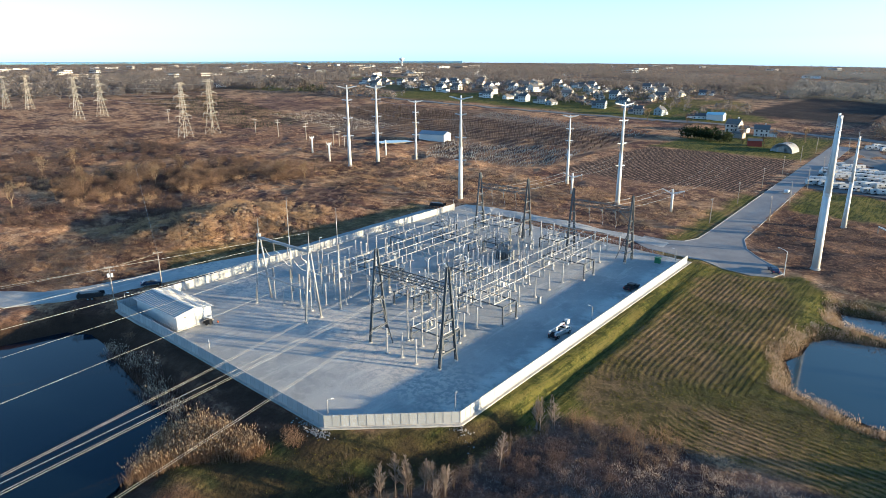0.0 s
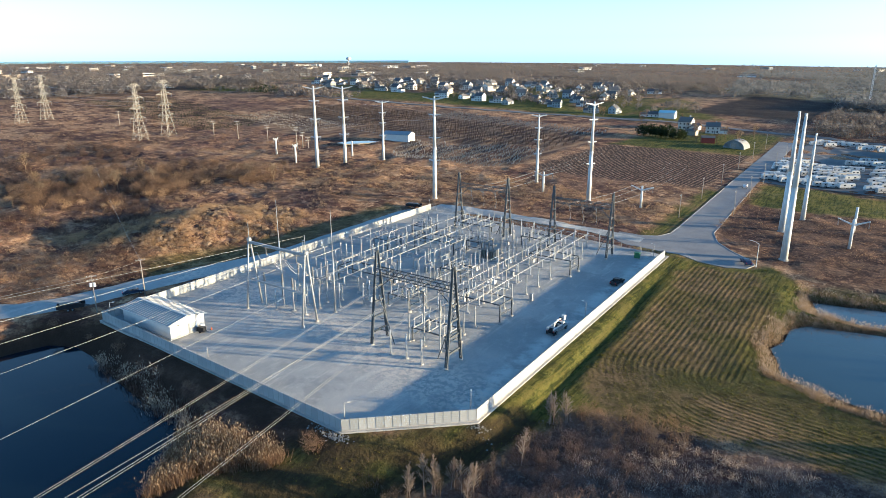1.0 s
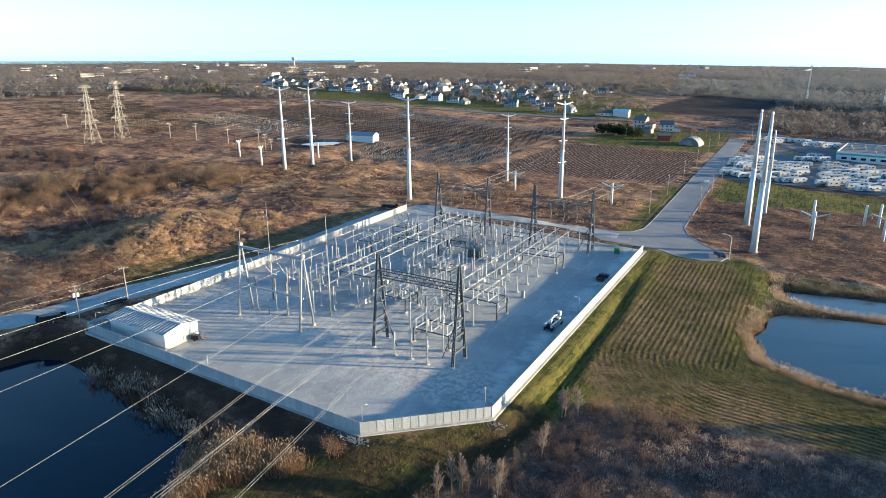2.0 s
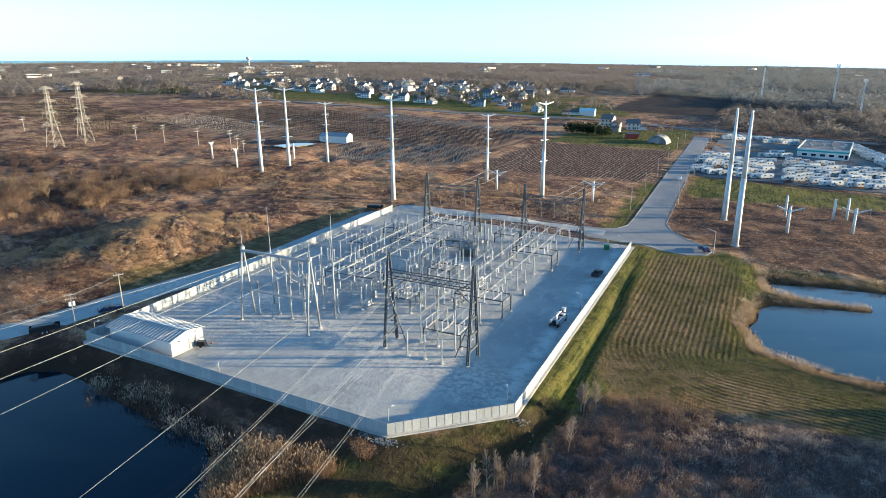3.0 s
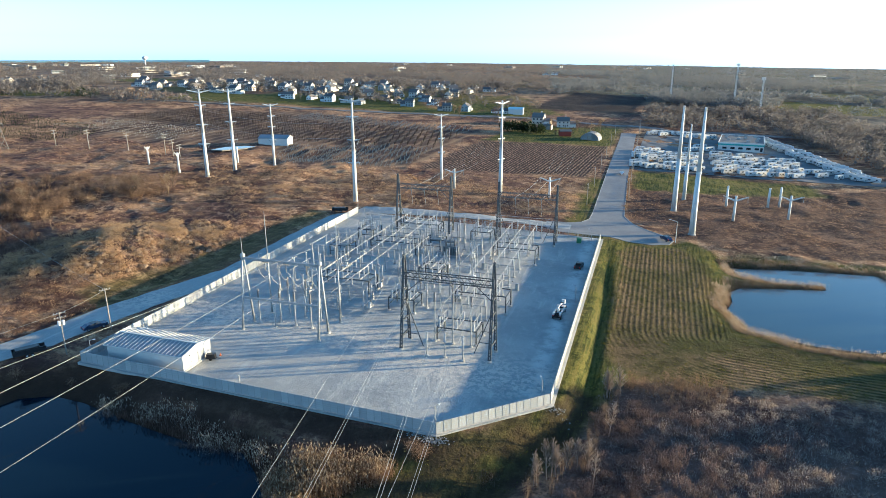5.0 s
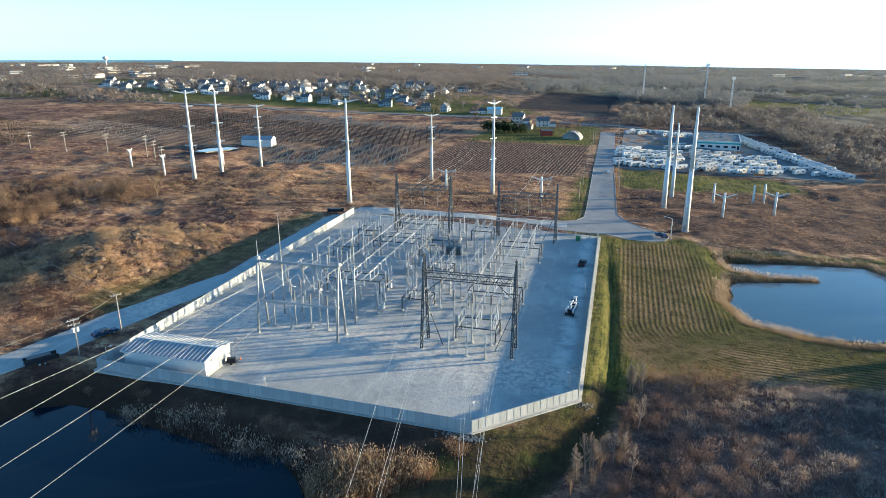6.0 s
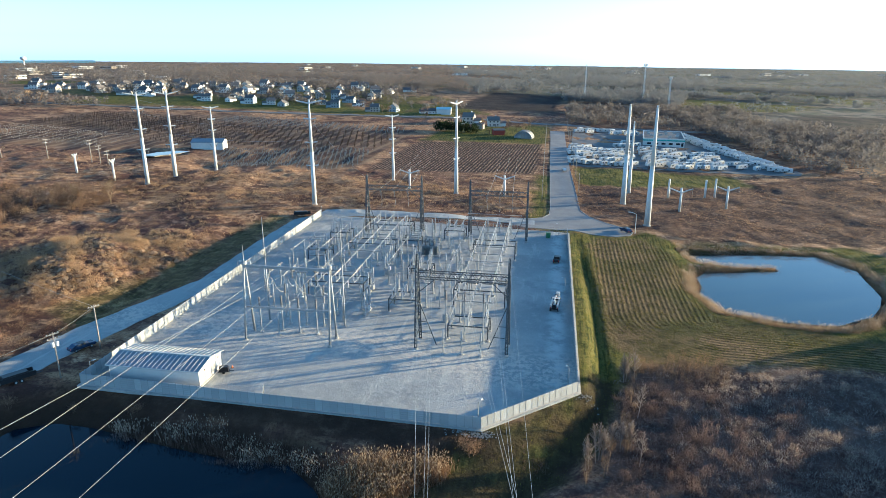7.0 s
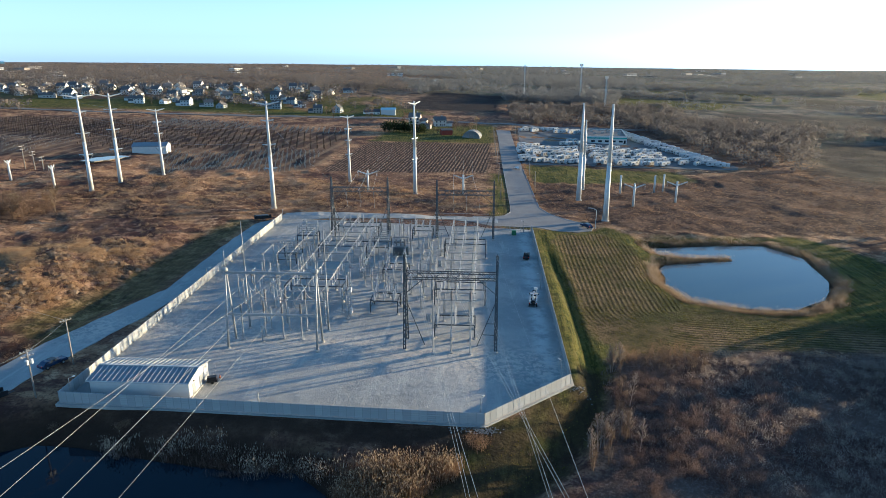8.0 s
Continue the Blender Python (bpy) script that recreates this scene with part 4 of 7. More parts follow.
# single posts of several heights
low = bus_post(3.9, ME_INS, "short galvanised post with a grey surge arrester", "arrester_post")
low.matrix_basis = on_pad(-92.4, 90.5)
for x, y in ((-88.3, 90.9), (-83.9, 90.5), (-133, 93.8), (-124.2, 100.5), (-128.6, 100.5), (-133, 100.5), (-92.6, 188), (-88.2, 188.2), (-83.8, 188), (-131.8, 189), (-127, 189), (-122, 189), (-103.8, 168), (-97, 168.4), (-108.3, 174.2), (-100.5, 168), (-112, 141), (-104.5, 134)):
    copy_thing(low, on_pad(x, y))
tall = bus_post(9.9, ME_INS_BROWN, "tall galvanised post with a brown arrester on top", "tall_arrester_post")
tall.matrix_basis = on_pad(-93.1, 98.0)
for x, y in ((-88.6, 97.8), (-84.1, 97.6)):
    copy_thing(tall, on_pad(x, y))
mid = bus_post(6.4, ME_INS_BROWN, "galvanised post with a brown voltage transformer column", "voltage_transformer")
mid.matrix_basis = on_pad(-128.6, 95.8)
for x, y in ((-124.1, 95.6), (-133.2, 96.6), (-137.9, 94.7), (-130.5, 104.6), (-125.6, 104.8), (-135.5, 104.2), (-106.5, 167), (-108.8, 167)):
    copy_thing(mid, on_pad(x, y))
plainpost = bus_post(4.6, ME_INS, "galvanised bus post with a grey insulator", "bus_post")
plainpost.matrix_basis = on_pad(-97.8, 116.0)
for x, y in ((-97.8, 124), (-97.8, 132), (-97.8, 146), (-97.8, 152), (-101.5, 116), (-101.5, 126), (-115.6, 131), (-115.6, 139), (-115.6, 147), (-115.6, 155), (-139.5, 138), (-139.5, 147), (-139.5, 156), (-139.5, 165),
             (-143.5, 138), (-143.5, 147), (-147.5, 138), (-147.5, 147), (-141, 116), (-141, 124), (-145.5, 116), (-145.5, 124), (-136.5, 176), (-141, 176), (-145, 176), (-120.5, 104), (-118, 112), (-113, 128), (-112, 134), (-109, 128), (-100.5, 134), (-100.5, 142), (-104, 150), (-99.5, 164), (-112.5, 150), (-119.5, 164), (-119.5, 171), (-139.5, 170), (-143.5, 156), (-143.5, 165), (-137.5, 110), (-141, 109), (-148.5, 120), (-112, 180), (-107, 186), (-112, 186), (-138.5, 184), (-120, 178)):
    copy_thing(plainpost, on_pad(x, y))


def cross_tube(x0, x1, y, h, label="short aluminium cross tube between the bus groups"):
    (ax, ay), (bx, by) = lay(x0, y), lay(x1, y)
    d = Vector((bx - ax, by - ay, float(pad_z(bx, by) - pad_z(ax, ay))))
    t = thing("cross_tube", label, "bus", pose(ax, ay, float(pad_z(ax, ay)) + h), "bus tubes")
    part("tube", Shape().tube((0, 0, 0), d, 0.065, n=8), M_ALU, t, smooth=True)
    for k in (0, 1):
        part("clamp", Shape().box(d * k, (0.3, 0.35, 0.35)), M_STEEL, t)


for y, x0, x1, h in ((172.5, -99, -80, 9.2), (176.2, -99, -80, 9.2), (180.6, -99, -80, 9.2), (113.5, -99, -79, 9.4), (117.8, -99, -79, 9.4), (125.0, -99, -79, 9.4), (138, -148, -139, 6.65), (147, -148, -139, 6.65),
                     (116, -146, -132.6, 6.65), (124, -146, -132.6, 6.65), (176, -146, -132.6, 6.65), (131, -122.4, -115.2, 6.65), (139, -122.4, -115.2, 6.65), (147, -122.4, -115.2, 6.65), (155, -122.4, -115.2, 6.65)):
    cross_tube(x0, x1, y, h)
for x, y0, y1, h in ((-139.5, 136.5, 167, 6.65), (-143.5, 137, 148, 6.65), (-147.5, 137, 148, 6.65), (-97.8, 114.5, 154, 6.65), (-101.5, 115, 127.5, 6.65), (-115.6, 129.5, 157, 6.65), (-141, 114.5, 125.5, 6.65), (-145.5, 114.5, 125.5, 6.65)):
    tube_bus(x, y0, y1, h, label="short aluminium bus tube on single posts")


def breaker():
    """A live tank breaker: three slim interrupter columns on a low frame."""
    t = thing("circuit_breaker", "slim grey circuit breaker with three upright columns", "breaker", None, "circuit breakers")
    part("frame", Shape().box((0, 0, 2.0), (0.5, 5.6, 0.3)), M_STEEL, t)
    for y in (-2.2, 2.2):
        part("leg", Shape().box((0, y, 1.0), (0.3, 0.3, 2.0)), M_STEEL, t)
        f = new("footing", ME_FOOT)
        f.parent, f.location = t, (0, y, 0)
    part("cabinet", Shape().box((0.55, 0, 1.2), (0.6, 1.0, 1.3)), M_WHITE, t)
    for y in (-2.4, 0, 2.4):
        for k in (0, 1):
            i = new("interrupter", ME_INS)
            i.parent, i.matrix_basis = t, pose(0, y, 2.15 + 2.0 * k)
        part("terminal", Shape().box((0, y, 6.15), (0.5, 0.3, 0.25)), M_ALU, t)
    return t


br = breaker()
br.matrix_basis = on_pad(-110.8, 121.6)
for x, y, rz in ((-106.6, 120.8, 20), (-106.0, 146.5, 0), (-119.4, 150, 0), (-95.6, 139, 0), (-116.0, 110.5, 0), (-101.2, 158.5, 0), (-118.6, 141, 0), (-136.2, 150, 0), (-136.4, 138, 0), (-95.4, 124, 0), (-110.6, 173.5, 90), (-119.2, 125, 0), (-136.6, 116, 0), (-136.4, 165, 0), (-111, 146, 0), (-143.2, 131, 90), (-118.8, 158, 0), (-95.6, 163, 0), (-104.5, 128.5, 90)):
    copy_thing(br, on_pad(x, y, rz))


def transformer():
    t = thing("power_transformer", "grey oil-filled transformer with cooling fins", "transformer", on_pad(-109, 160, 8))
    part("plinth", Shape().box((0, 0, 0.15), (7.2, 4.6, 0.3)), M_CONCRETE, t)
    part("tank", Shape().box((0, 0, 1.8), (5.0, 2.6, 3.0)), M_GREEN, t)
    for sy in (-1, 1):
        for k in range(8):
            part("cooling_fin", Shape().box((-2.1 + 0.6 * k, sy * 1.75, 1.7), (0.09, 0.8, 2.4)), M_GREEN, t)
    part("conservator", Shape().tube((-2.2, 0.9, 4.3), (1.8, 0.9, 4.3), 0.45, n=10), M_GREEN, t, smooth=True)
    for x in (-1.4, 0, 1.4):
        i = new("bushing", ME_INS_BROWN)
        i.parent, i.matrix_basis = t, pose(x, -0.6, 3.3, 12, 0, 0)


transformer()


def box_cabinet(x, y, w, d, h, mat, label, name="control_cabinet"):
    t = thing(name, label, "cabinet", on_pad(x, y), "yard cabinets")
    part("body", Shape().box((0, 0, 0.15 + h / 2), (w, d, h)), mat, t)
    part("plinth", Shape().box((0, 0, 0.06), (w + 0.3, d + 0.3, 0.2)), M_CONCRETE, t)
    part("door", Shape().box((0, -d / 2 - 0.02, 0.15 + h / 2), (w * 0.86, 0.04, h * 0.86)), mat, t)
    part("roof_cap", Shape().box((0, 0, 0.2 + h), (w + 0.16, d + 0.16, 0.08)), mat, t)


for x, y, w, d, h in ((-95.0, 108, 1.1, 0.7, 1.8), (-81.6, 136, 0.8, 0.6, 1.7), (-117.8, 117, 1.0, 0.7, 1.8), (-118, 138, 0.9, 0.7, 1.7), (-95.2, 150, 1, 0.7, 1.8), (-136, 131, 0.9, 0.7, 1.7)):
    box_cabinet(x, y, w, d, h, M_STEEL, "small grey control cabinet on a concrete plinth")
box_cabinet(-70.2, 186.5, 1.6, 1.2, 1.7, M_YELLOW_GREEN, "green metal cabinet beside the gate", "gate_cabinet")


def control_building():
    t = thing("control_building", "white metal control building with a low standing seam roof", "building", pose(-147.0, 70.4, float(pad_z(-147.0, 70.4)), 0, 0, 0.4))
    L, W, H, R = 19.6, 9.0, 3.7, 4.5
    part("plinth", Shape().box((0, 0, 0.1), (L + 0.5, W + 0.5, 0.3)), M_CONCRETE, t)
    part("wall", Shape().prism([(-W / 2, 0.2), (W / 2, 0.2), (W / 2, H), (0, R), (-W / 2, H)], -L / 2, L / 2), M_WHITE, t)
    ny = 20
    for sy in (-1, 1):
        s = Shape()
        y0, y1 = 0.0, sy * (W / 2 + 0.5)
        z0, z1 = R + 0.12, H - 0.02
        a = [(-L / 2 - 0.4, y0, z0), (L / 2 + 0.4, y0, z0), (L / 2 + 0.4, y1, z1), (-L / 2 - 0.4, y1, z1)]
        s.add(a + [(p, q, r - 0.14) for p, q, r in a], [(0, 1, 2, 3), (7, 6, 5, 4), (0, 4, 5, 1), (1, 5, 6, 2), (2, 6, 7, 3), (3, 7, 4, 0)])
        roof = part("roof", s, M_ROOF_METAL, t)
        rib = None
        for k in range(ny + 1):
            x = -L / 2 - 0.35 + (L + 0.7) * k / ny
            if rib is None:
                rib = part("seam", Shape().add([(-0.1, y0, z0), (0.1, y0, z0), (0.05, y0, z0 + 0.1), (-0.05, y0, z0 + 0.1), (-0.1, y1, z1), (0.1, y1, z1), (0.05, y1, z1 + 0.1), (-0.05, y1, z1 + 0.1)],
                                               [(3, 2, 1, 0), (4, 5, 6, 7), (0, 1, 5, 4), (1, 2, 6, 5), (2, 3, 7, 6), (3, 0, 4, 7)]), M_SEAM, roof, "pale raised roof seam")
                rib.location.x = x
            else:
                again(rib, roof, pose(x, 0, 0))
    part("ridge_cap", Shape().box((0, 0, R + 0.17), (L + 0.9, 0.5, 0.12)), M_WHITE, t)
    for sy in (-1, 1):
        part("gutter", Shape().box((0, sy * (W / 2 + 0.55), H - 0.12), (L + 0.8, 0.14, 0.16)), M_WHITE, t)
    for y, w in ((-2.4, 1.1), (1.2, 2.0)):
        d = part("door", Shape().box((L / 2 + 0.02, y, 1.35), (0.06, w, 2.2)), M_STEEL, t, "grey steel door")
        part("handle", Shape().box((L / 2 + 0.08, y + w * 0.36, 1.3), (0.06, 0.05, 0.2)), M_BLACK, d)
    part("wall_lamp", Shape().box((L / 2 + 0.12, -2.4, 2.9), (0.24, 0.3, 0.22)), M_BLACK, t)
    part("vent", Shape().box((L / 2 + 0.03, 3.4, 3.0), (0.06, 0.8, 0.6)), M_STEEL, t)
    part("air_unit", Shape().box((-L / 2 - 0.45, 1.5, 1.2), (0.9, 1.6, 1.9)), M_STEEL, t)


control_building()


def generator(x, y):
    t = thing("portable_generator", "dark portable generator on small wheels by the wall", "generator", on_pad(x, y, 20))
    part("body", Shape().box((0, 0, 0.95), (1.9, 1.1, 1.0), top=0.92), M_BLACK, t)
    part("frame", Shape().box((0, 0, 0.4), (2.3, 1.0, 0.12)), M_DARK_STEEL, t)
    for sy in (-1, 1):
        part("wheel", Shape().tube((0, sy * 0.5, 0.32), (0, sy * 0.7, 0.32), 0.32, n=12), M_RUBBER, t)
    part("drawbar", Shape().tube((1.1, 0, 0.42), (2.0, 0, 0.35), 0.06), M_DARK_STEEL, t)


generator(-136.9, 74.4)
cone = thing("traffic_cone", "faded orange traffic cone by the building", "cone", on_pad(-136.2, 76.6))
part("cone", Shape().lathe((0, 0, 0), [(0.22, 0.05), (0.04, 0.7)], 10), M_ORANGE, cone)
part("base", Shape().box((0, 0, 0.03), (0.5, 0.5, 0.06)), M_BLACK, cone)


def yard_lamp(x, y, h, rz, label="thin grey lamp post at the fence"):
    t = thing("lamp_post", label, "lamp post", on_pad(x, y, rz), "lamp posts")
    part("pole", Shape().tube((0, 0, 0), (0, 0, h), 0.09, 0.06, 8), M_STEEL, t)
    part("arm", Shape().tube((0, 0, h - 0.1), (0.7, 0, h + 0.05), 0.05), M_STEEL, t)
    part("lamp_head", Shape().box((0.9, 0, h + 0.05), (0.55, 0.28, 0.14)), M_WHITE, t)


for x, y, rz in ((-81.2, 64.0, 60), (-64.4, 79.6, 120), (-64.6, 132.5, 180), (-161.5, 66.5, 45), (-161.6, 130, 0), (-160.8, 198.5, -60)):
    yard_lamp(x, y, 4.6, rz)
yard_lamp(-66.4, 191, 4.2, 180)
stub = thing("marker_post", "short grey steel post with a small plate", "post", pose(-123.8, 66.2, float(pad_z(-123.8, 66.2))))
part("post", Shape().tube((0, 0, -0.2), (0, 0, 2.3), 0.08, n=8), M_STEEL, stub)
part("plate", Shape().box((0, -0.1, 2.0), (0.35, 0.04, 0.45)), M_WHITE, stub)


# ---------------- vehicles ----------------
def wheels(t, xs, half, r, w=0.26):
    for x in xs:
        for sy in (-1, 1):
            wh = part("wheel", Shape().tube((x, sy * (half - w), r), (x, sy * half, r), r, n=14), M_RUBBER, t)
            part("rim", Shape().tube((x, sy * half, r), (x, sy * (half + 0.02), r), r * 0.55, n=10), M_STEEL, wh)


def pickup(m, paint, label, name="pickup_truck", bed=True):
    t = thing(name, label, "truck" if bed else "car", m, "parked vehicles")
    part("body", Shape().prism([(-2.75, 0.5), (2.75, 0.5), (2.8, 0.95), (2.6, 1.08), (1.3, 1.15), (-2.7, 1.15), (-2.8, 0.9)], -0.95, 0.95), paint, t).rotation_euler = (0, 0, -math.pi / 2)
    cab = [(1.3, 1.15), (0.7, 1.8), (-0.9, 1.82), (-1.0, 1.15)] if bed else [(1.4, 1.15), (0.7, 1.62), (-1.6, 1.64), (-2.4, 1.15)]
    part("cab", Shape().prism(cab, -0.85, 0.85), paint, t).rotation_euler = (0, 0, -math.pi / 2)
    part("windscreen", Shape().prism([(cab[0][0] - 0.03, 1.2), (cab[1][0] + 0.06, 1.74 if bed else 1.56), (cab[1][0], 1.74 if bed else 1.56), (cab[0][0] - 0.15, 1.2)], -0.72, 0.72), M_GLASS, t).rotation_euler = (0, 0, -math.pi / 2)
    part("side_window", Shape().box((-0.1, 0, 1.48), (1.3, 1.74, 0.4), top=0.96), M_GLASS, t)
    if bed:
        part("load_bed", Shape().box((-1.85, 0.84, 1.28), (1.7, 0.1, 0.3)).box((-1.85, -0.84, 1.28), (1.7, 0.1, 0.3)).box((-2.7, 0, 1.28), (0.1, 1.7, 0.3)), paint, t)
    for sy in (-1, 1):
        part("headlight", Shape().box((2.72, sy * 0.7, 0.9), (0.1, 0.35, 0.2)), M_WHITE, t)
        part("tail_light", Shape().box((-2.78, sy * 0.78, 1.0), (0.06, 0.2, 0.3)), M_RED, t)
    wheels(t, (-1.7, 1.7), 0.98, 0.39)


pickup(on_pad(-67.0, 160.6, 84), M_BLACK, "black pickup truck parked on the gravel yard")
pickup(on_ground(-172.2, 77.1, 66, 0.15), M_BLUE, "dark blue car parked beside the gravel track", "parked_car", False)
pickup(on_ground(-41.6, 203.9, 120, 0.11), M_BLUE, "dark car parked in the turning circle", "parked_car", False)


def bucket_truck(m):
    t = thing("bucket_truck", "white utility bucket truck with a folded boom", "truck", m)
    turn = (0, 0, -math.pi / 2)
    part("chassis", Shape().box((0, 0, 0.7), (6.2, 0.9, 0.3)).box((-3.15, 0, 0.62), (0.2, 2.1, 0.22)), M_BLACK, t)
    part("bonnet", Shape().prism([(1.9, 0.75), (3.2, 0.75), (3.25, 1.25), (3.1, 1.42), (1.9, 1.55)], -0.95, 0.95), M_WHITE, t).rotation_euler = turn
    part("cab", Shape().prism([(0.75, 0.7), (2.0, 0.7), (2.0, 1.5), (1.65, 2.2), (0.9, 2.25), (0.75, 2.1)], -1.02, 1.02), M_WHITE, t).rotation_euler = turn
    part("windscreen", Shape().prism([(2.03, 1.55), (1.70, 2.14), (1.64, 2.12), (1.96, 1.53)], -0.88, 0.88), M_GLASS, t).rotation_euler = turn
    part("side_window", Shape().box((1.35, 0, 1.8), (0.7, 2.08, 0.5), top=0.96), M_GLASS, t)
    part("rear_window", Shape().box((0.74, 0, 1.85), (0.04, 1.3, 0.4)), M_GLASS, t)
    part("bumper", Shape().box((3.3, 0, 0.68), (0.16, 2.0, 0.28)), M_STEEL, t)
    for sy in (-1, 1):
        b = part("tool_locker", Shape().box((-0.5, sy * 0.88, 1.2), (2.2, 0.44, 1.0)).box((-2.35, sy * 0.88, 1.32), (1.5, 0.44, 0.75)), M_WHITE, t)
        for k, x in enumerate((-1.2, -0.45, 0.3, -2.0, -2.75)):
            part("locker_door", Shape().box((x, sy * 1.11, 1.22 if k < 3 else 1.36), (0.64, 0.03, 0.78 if k < 3 else 0.56)), M_STEEL, b)
        part("headlight", Shape().box((3.26, sy * 0.72, 1.05), (0.08, 0.3, 0.2)), M_WHITE, t)
        part("tail_light", Shape().box((-3.12, sy * 0.9, 1.0), (0.06, 0.2, 0.28)), M_RED, t)
        part("mirror", Shape().box((1.9, sy * 1.2, 1.75), (0.08, 0.2, 0.34)), M_BLACK, t)
        part("outrigger", Shape().box((-2.95, sy * 0.98, 0.5), (0.26, 0.26, 0.8)).box((-2.95, sy * 0.98, 0.1), (0.45, 0.45, 0.06)), M_BLACK, t)
    part("deck", Shape().box((-1.2, 0, 1.0), (3.7, 1.3, 0.1)), M_BLACK, t)
    part("turret", Shape().lathe((-1.6, 0, 1.05), [(0.48, 0), (0.48, 0.25), (0.34, 0.3), (0.3, 1.05), (0.36, 1.1), (0.36, 1.35)], 12), M_WHITE, t)
    boom = part("boom", Shape().tube((-1.7, 0.12, 2.35), (1.6, 0.12, 2.75), 0.2, 0.17, 4).tube((1.5, -0.2, 2.8), (-0.6, -0.2, 3.05), 0.16, 0.14, 4), M_WHITE, t, "white folded boom in two sections")
    part("boom_joint", Shape().tube((1.5, -0.45, 2.78), (1.5, 0.4, 2.78), 0.28, n=12), M_DARK_STEEL, boom)
    part("lift_cylinder", Shape().tube((-1.4, 0.12, 1.7), (0.1, 0.12, 2.45), 0.1, n=8), M_DARK_STEEL, boom)
    part("bucket", Shape().box((1.9, -0.45, 3.0), (0.75, 0.75, 1.05), top=1.12).box((1.9, -0.45, 3.56), (0.95, 0.95, 0.08)), M_WHITE, t, "white open work bucket")
    part("winch", Shape().tube((-2.5, -0.4, 1.3), (-2.5, 0.4, 1.3), 0.28, n=10), M_BLACK, t)
    part("cargo", Shape().box((-0.4, 0.25, 1.25), (0.9, 0.5, 0.4)).box((-2.6, 0.35, 1.2), (0.5, 0.4, 0.3)), M_BLACK, t)
    part("beacon", Shape().box((1.1, 0, 2.32), (0.22, 0.7, 0.12)), M_ORANGE, t)
    wheels(t, (-2.0, 2.35), 1.05, 0.44, 0.3)


bucket_truck(on_pad(-67.3, 122.2, 84))


def flat_trailer(m, label):
    t = thing("flat_trailer", label, "trailer", m)
    part("bed", Shape().box((0, 0, 0.85), (6.4, 2.3, 0.25)), M_BLACK, t)
    part("side_board", Shape().box((0, 1.12, 1.35), (6.4, 0.08, 0.8)).box((0, -1.12, 1.35), (6.4, 0.08, 0.8)).box((-3.16, 0, 1.35), (0.08, 2.2, 0.8)), M_BLACK, t)
    part("drawbar", Shape().tube((3.2, 0.6, 0.75), (4.6, 0, 0.6), 0.07).tube((3.2, -0.6, 0.75), (4.6, 0, 0.6), 0.07), M_DARK_STEEL, t)
    part("load_cover", Shape().box((-0.3, 0, 1.5), (5.2, 2.0, 0.9), top=0.85), M_BLACK, t)
    part("reflector", Shape().box((-3.22, 0.8, 1.0), (0.04, 0.5, 0.35)).box((-3.22, -0.8, 1.0), (0.04, 0.5, 0.35)), M_WHITE, t)
    wheels(t, (-0.6, 0.4), 1.3, 0.38)


flat_trailer(on_ground(-174.9, 61.9, 58, 0.1), "black covered trailer beside the gravel track")
flat_trailer(on_ground(-166.7, 194.7, 20, 0.05), "black covered trailer at the corner of the yard")


# ---------------- poles, towers and lines ----------------
def monopole(x, y, h, levels, reach, rz, label, r=0.95):
    """A tall tapered steel pole with upswept arms."""
    t = thing("transmission_pole", label, "pole", on_ground(x, y, rz), "tall transmission poles")
    part("pole", Shape().tube((0, 0, -0.5), (0, 0, h * 0.5), r, r * 0.72, 12).tube((0, 0, h * 0.5), (0, 0, h), r * 0.72, r * 0.34, 12), M_WHITE_STEEL, t, smooth=True)
    part("flange", Shape().tube((0, 0, -0.1), (0, 0, 0.35), r * 1.25, n=12), M_CONCRETE, t)
    part("joint", Shape().tube((0, 0, h * 0.5 - 0.5), (0, 0, h * 0.5 + 0.5), r * 0.78, n=12), M_WHITE_STEEL, t)
    for k, z in enumerate(levels):
        w = reach * (1.5 if k == 0 else 0.75)
        for s in (-1, 1):
            if k == 0:
                part("arm", Shape().tube((0, 0, h * z), (s * w, 0, h * z + w * 0.22), 0.36, 0.2, 6), M_WHITE_STEEL, t)
            else:
                arm = part("arm", Shape().tube((0, 0, h * z), (s * w, 0, h * z + w * 0.16), 0.34, 0.2, 6), M_WHITE_STEEL, t)
                i = new("insulator_string", ME_STRING)
                i.parent, i.matrix_basis = arm, pose(s * w, 0, h * z + w * 0.16, 0, s * 28, 0)
    return t


L4 = (0.965, 0.82, 0.60, 0.38)
for x, y, h, reach, rz in ((-253.6, 225.2, 41.3, 3.6, 35), (-250.0, 242.2, 40.4, 3.6, 35), (-238.5, 260.3, 31.8, 2.6, 35), (-167.4, 210.4, 43.0, 3.4, 20), (-147.5, 266.2, 32.0, 2.4, 35), (-113.4, 248.4, 41.8, 3.0, 62)):
    monopole(x, y, h, L4 if h > 35 else (0.97, 0.80, 0.63, 0.42), reach, rz, "tall pale tapered steel transmission pole with upswept arms", 1.0 if h > 35 else 0.75)
for x, y, h, r in ((-32.5, 215.0, 46.2, 1.2), (-38.5, 250.6, 43.8, 1.2), (-34.1, 269.8, 33.4, 0.9)):
    monopole(x, y, h, (0.985, 0.9), 1.0, 90, "tall pale tapered steel pole with short arms", r)


